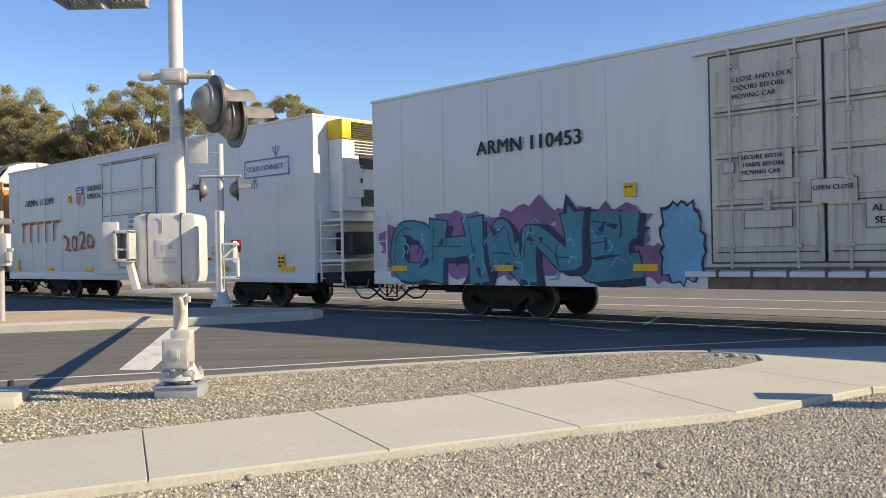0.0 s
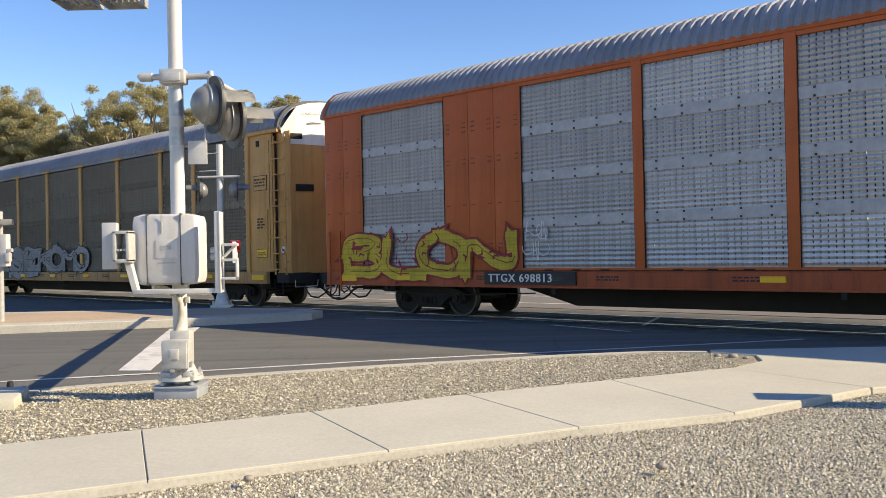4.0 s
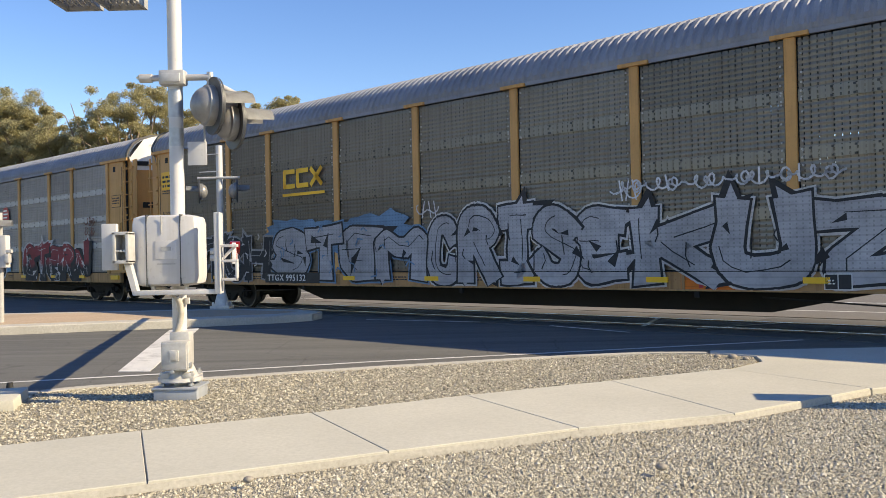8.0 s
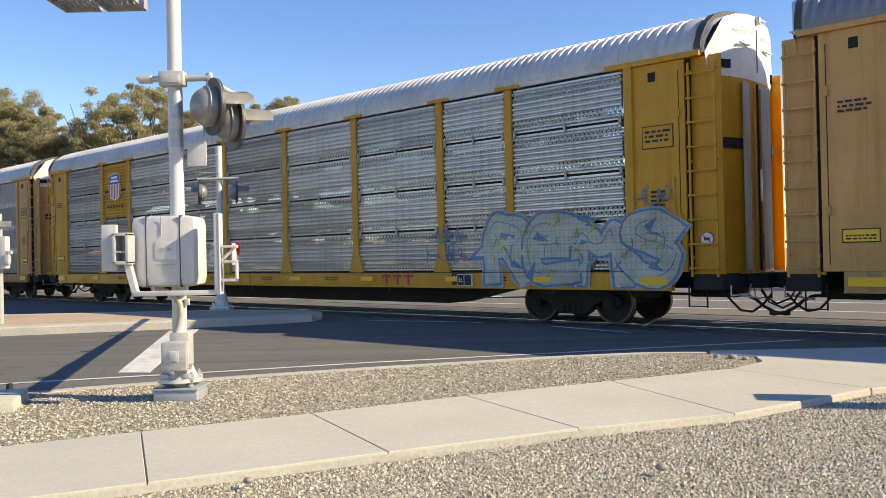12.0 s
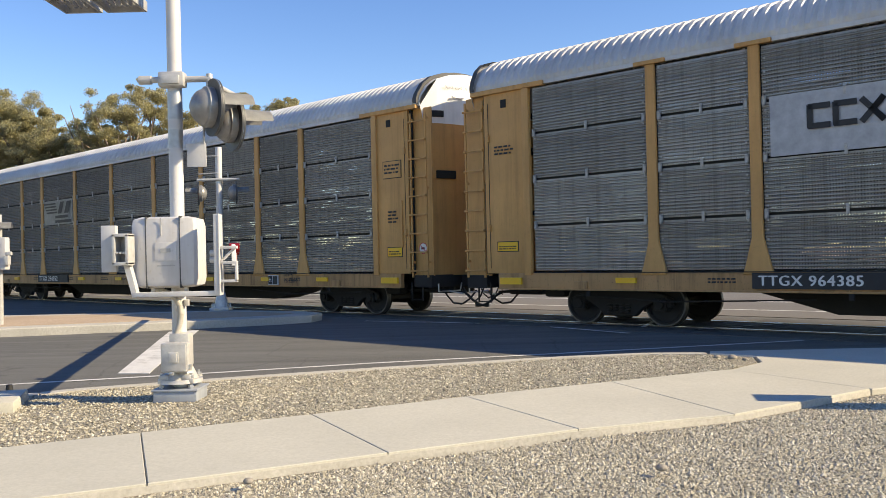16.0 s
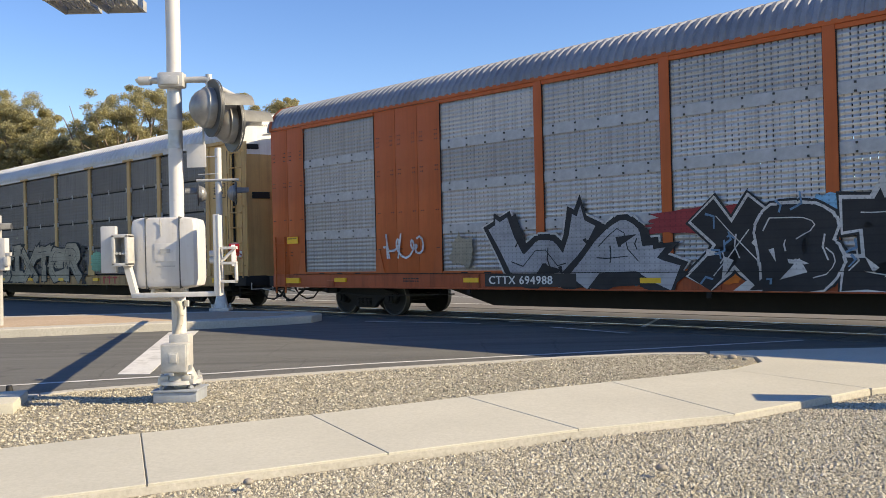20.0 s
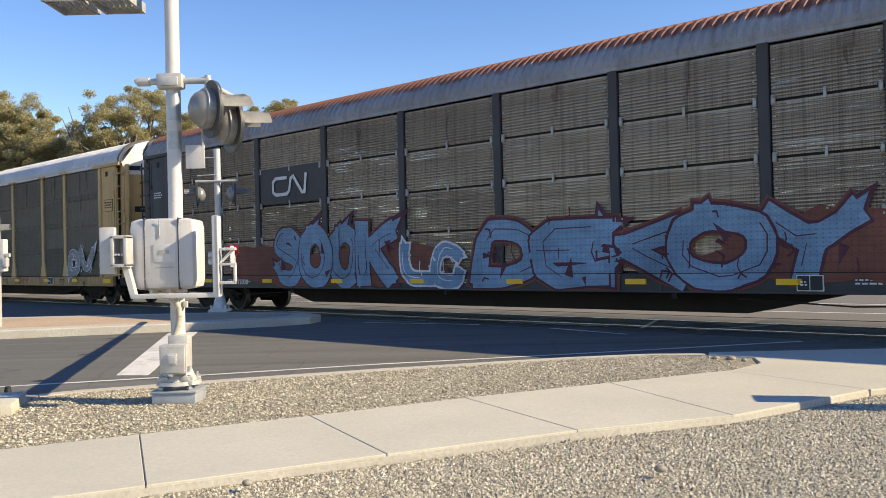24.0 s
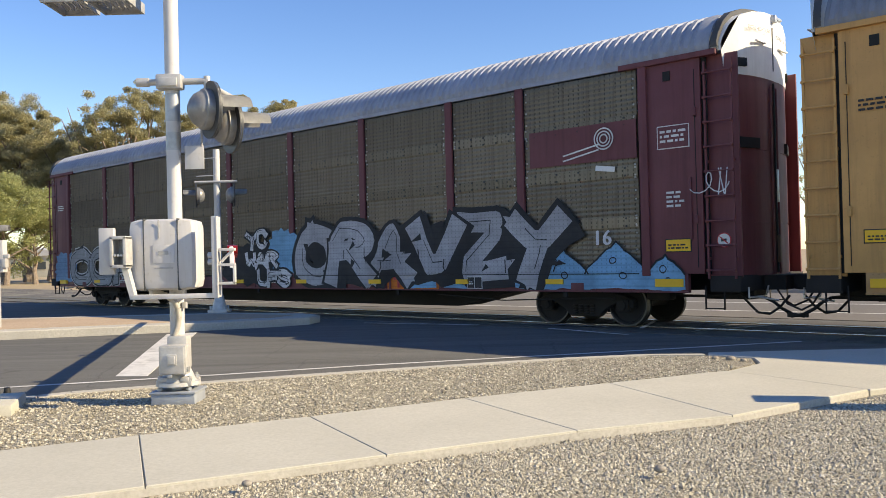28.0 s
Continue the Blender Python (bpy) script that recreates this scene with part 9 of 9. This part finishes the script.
def tree(x, y, height, spread, seed, label, clear=0.35, density=210, clumps=80, leafmat=None, leaf=0.2, lean=0.0, dome=0.6):
    rnd = random.Random(seed)
    t = tagged(new("tree"), label, "tree", "trees beyond the track")
    t.location = (x, y, -0.06)
    t.rotation_euler = (0, 0, rnd.uniform(0, 6.28))
    bm = bmesh.new()
    tips = []
    r0 = height * 0.022
    top = Vector((lean * height, 0, height * 0.62))
    prev, pr = Vector((0, 0, 0)), r0 * 1.3
    for i in range(1, 6):
        p = Vector((top.x * i / 5 + rnd.uniform(-0.25, 0.25), rnd.uniform(-0.25, 0.25), top.z * i / 5))
        r = r0 * (1.15 - 0.16 * i)
        add_tube(bm, prev, p, pr, 9, r)
        prev, pr = p, r
    part("trunk", bm, BARK, t)
    for k in range(9):
        z = height * (clear + (0.6 - clear) * (k + rnd.random()) / 9)
        a = k * 2.4 + rnd.uniform(-0.4, 0.4)
        reach = spread * rnd.uniform(0.45, 0.95)
        a0 = Vector((lean * z, 0, z))
        a1 = a0 + Vector((math.cos(a) * reach * 0.5, math.sin(a) * reach * 0.5, height * rnd.uniform(0.08, 0.16)))
        a2 = a0 + Vector((math.cos(a) * reach, math.sin(a) * reach, height * rnd.uniform(0.16, 0.36)))
        bm = bmesh.new()
        add_tube(bm, a0, a1, r0 * 0.42, 7, r0 * 0.26)
        add_tube(bm, a1, a2, r0 * 0.26, 6, r0 * 0.08)
        part("limb", bm, BARK, t)
        tips += [a1, a2, (a1 + a2) / 2]
    balls = []
    for i in range(clumps):
        c = rnd.choice(tips)
        if rnd.random() < dome:
            a, up = rnd.uniform(0, 6.28), rnd.uniform(-0.35, 1.0)
            k = math.sqrt(max(0.0, 1 - up * up)) * spread * rnd.uniform(0.75, 1.0)
            r = spread * rnd.uniform(0.13, 0.25)
            lump = 1 + 0.18 * math.sin(a * 3 + seed)
            balls.append((lean * height + math.cos(a) * k * lump, math.sin(a) * k * lump, height * 0.62 + (height * 0.38 - r * 0.8) * up * rnd.uniform(0.85, 1.0), r))
            continue
        q = Vector((rnd.gauss(0, 1), rnd.gauss(0, 1), rnd.gauss(0.25, 0.8))) * spread * 0.2
        z = min(c.z + q.z + height * 0.04, height - spread * 0.15 * rnd.random())
        balls.append((c.x + q.x, c.y + q.y, max(z, height * clear * 0.8), spread * rnd.uniform(0.1, 0.24)))
    put("crown", leaf_cloud(balls, seed, leaf * 0.56, density * 2.5), leafmat or LEAVES, t, label="uneven leafy crown with gaps")
    return t


def at_pixel(px, dist):
    return (px - 784) / 1500 * dist, dist


for i, (px, dist, hgt, spr, kw) in enumerate((
        (-70, 96, 21.5, 6.5, dict(clumps=130)), (2, 92, 20.3, 4.6, dict(clumps=130)), (50, 90, 19.9, 3.6, dict(clumps=110)), (90, 88, 17.4, 4.0, dict(clumps=110)), (135, 88, 15.9, 4.0, dict(clumps=100)), (180, 88, 14.9, 3.6, dict(clumps=90)),
        (170, 84, 18.8, 3.4, dict(density=90, clumps=45, clear=0.5, dome=0.45, lean=-0.06)), (208, 84, 19.2, 3.4, dict(density=110, clumps=60, clear=0.5, dome=0.5)), (250, 86, 20.3, 3.6, dict(density=130, clumps=75, clear=0.45, dome=0.5)),
        (300, 88, 19.2, 3.8, dict(density=150, clumps=80, clear=0.4)), (345, 90, 18.3, 3.8, dict(density=160)),
        (388, 92, 18.0, 3.8, {}), (430, 90, 19.8, 2.7, dict(density=160, clumps=80)), (500, 92, 19.9, 3.2, dict(density=160, clumps=90)), (550, 96, 18.5, 3.0, dict(clumps=60)), (465, 94, 17.6, 3.0, dict(clumps=60)))):
    x, y = at_pixel(px, dist)
    tree(x, y, hgt, spr, 20 + i, "tall eucalyptus with olive, sun-bleached uneven crown", **kw)
for i, (px, dist, hgt, spr) in enumerate(((10, 74, 10.5, 4.6), (62, 76, 9.5, 4.2), (112, 80, 8.5, 3.8), (-50, 72, 9.5, 4.2), (150, 82, 7.0, 3.0))):
    x, y = at_pixel(px, dist)
    tree(x, y, hgt, spr, 60 + i, "bushy bright green young tree beyond the track", 0.08, 130, 80, LEAVES_BRIGHT, 0.2)
for i, (px, dist, hgt, spr) in enumerate(((1445, 62, 10.5, 3.2), (1540, 70, 9.0, 4.0), (1180, 90, 8.0, 4.0), (900, 110, 8.0, 5.0), (700, 115, 9.0, 5.0), (600, 110, 9.0, 5.0), (1330, 95, 7.0, 4.5))):
    x, y = at_pixel(px, dist)
    tree(x, y, hgt, spr, 80 + i, "thin twiggy tree beyond the crossing", 0.2, 30, 50, LEAVES, 0.16)

for i, (x, y, hgt, spr) in enumerate(((-78, 66, 20, 9), (-86, 48, 19, 9), (-90, 30, 20, 9), (-92, 12, 18, 9), (-82, 76, 18, 8))):
    tree(x, y, hgt, spr, 100 + i, "tall eucalyptus of the row along the track", 0.15, 90, 90, LEAVES, 0.45)

# a pale low building and fence behind the trees
bm = bmesh.new()
add_box(bm, (0, 0, 1.6), (16, 8, 3.2))
shed = tagged(part("shed", bm, CONCRETE, None), "low pale building behind the bushes", "building")
shed.location = (*at_pixel(70, 130), -0.06)
bm = prism(((-8.4, 3.2), (8.4, 3.2), (0, 4.6)), -4.3, 4.3)
part("roof", bm, ROOF_PALE, shed)
for x in (-5, -1.5, 2, 5.5):
    put("window", box_mesh(1.6, 0.1, 1.1), GLASS_DIM, shed, (x, -4.02, 1.8))


# ---- the moving train ----
# small unevenness of the train's run, second by second
SWAY = (0.05, -0.05, 0.25, 0.17, 0.22, 0.26, 0.3, 0.5, 0.64, 0.5, 0.2, 0.61, 0.76, 0.65, 0.5, 0.4, 0.28, 0.33, 0.52, 0.5, 0.4, 0.5, 0.42, 0.34, 0.28, 0.37, -0.05, 0.4, 0.67)


def rear(k, t):
    """How far along the line the rear end of car k stands at t seconds."""
    first = 14.97 if k == 0 else 28.2 * (k - 1) + 37.224 + (0.25 if k == 14 else 0.0)
    return first - 19.084 * t - 0.008 * t * t


def motions():
    turn = Matrix.Rotation(radians(TRACK_TURN), 4, "Z")
    number = {}
    for k, car in FLEET:
        number[car] = k
        walk(car, [(t, Matrix.Translation(along(rear(k, t) + SWAY[t])) @ turn) for t in range(0, 29)])
    for car, x, wheel in SPINNING:
        k = number[car]
        rows = []
        steps = [i / 30 for i in range(0, 841)]
        seen = [t for t in steps if -2 < rear(k, t) - x < 44]
        for t in [0.0] * (0 not in seen) + seen + [28.0] * (28.0 not in seen):
            angle = (rear(k, seen[0]) - rear(k, t)) / (WHEEL_R + 0.012) if seen and t in seen else (0.0 if not seen or t < seen[0] else (rear(k, seen[0]) - rear(k, seen[-1])) / (WHEEL_R + 0.012))
            rows.append((t, Matrix.Translation(wheel.location) @ Matrix.Rotation(angle % (2 * math.pi), 4, "Y")))
        walk(wheel, rows)


motions()
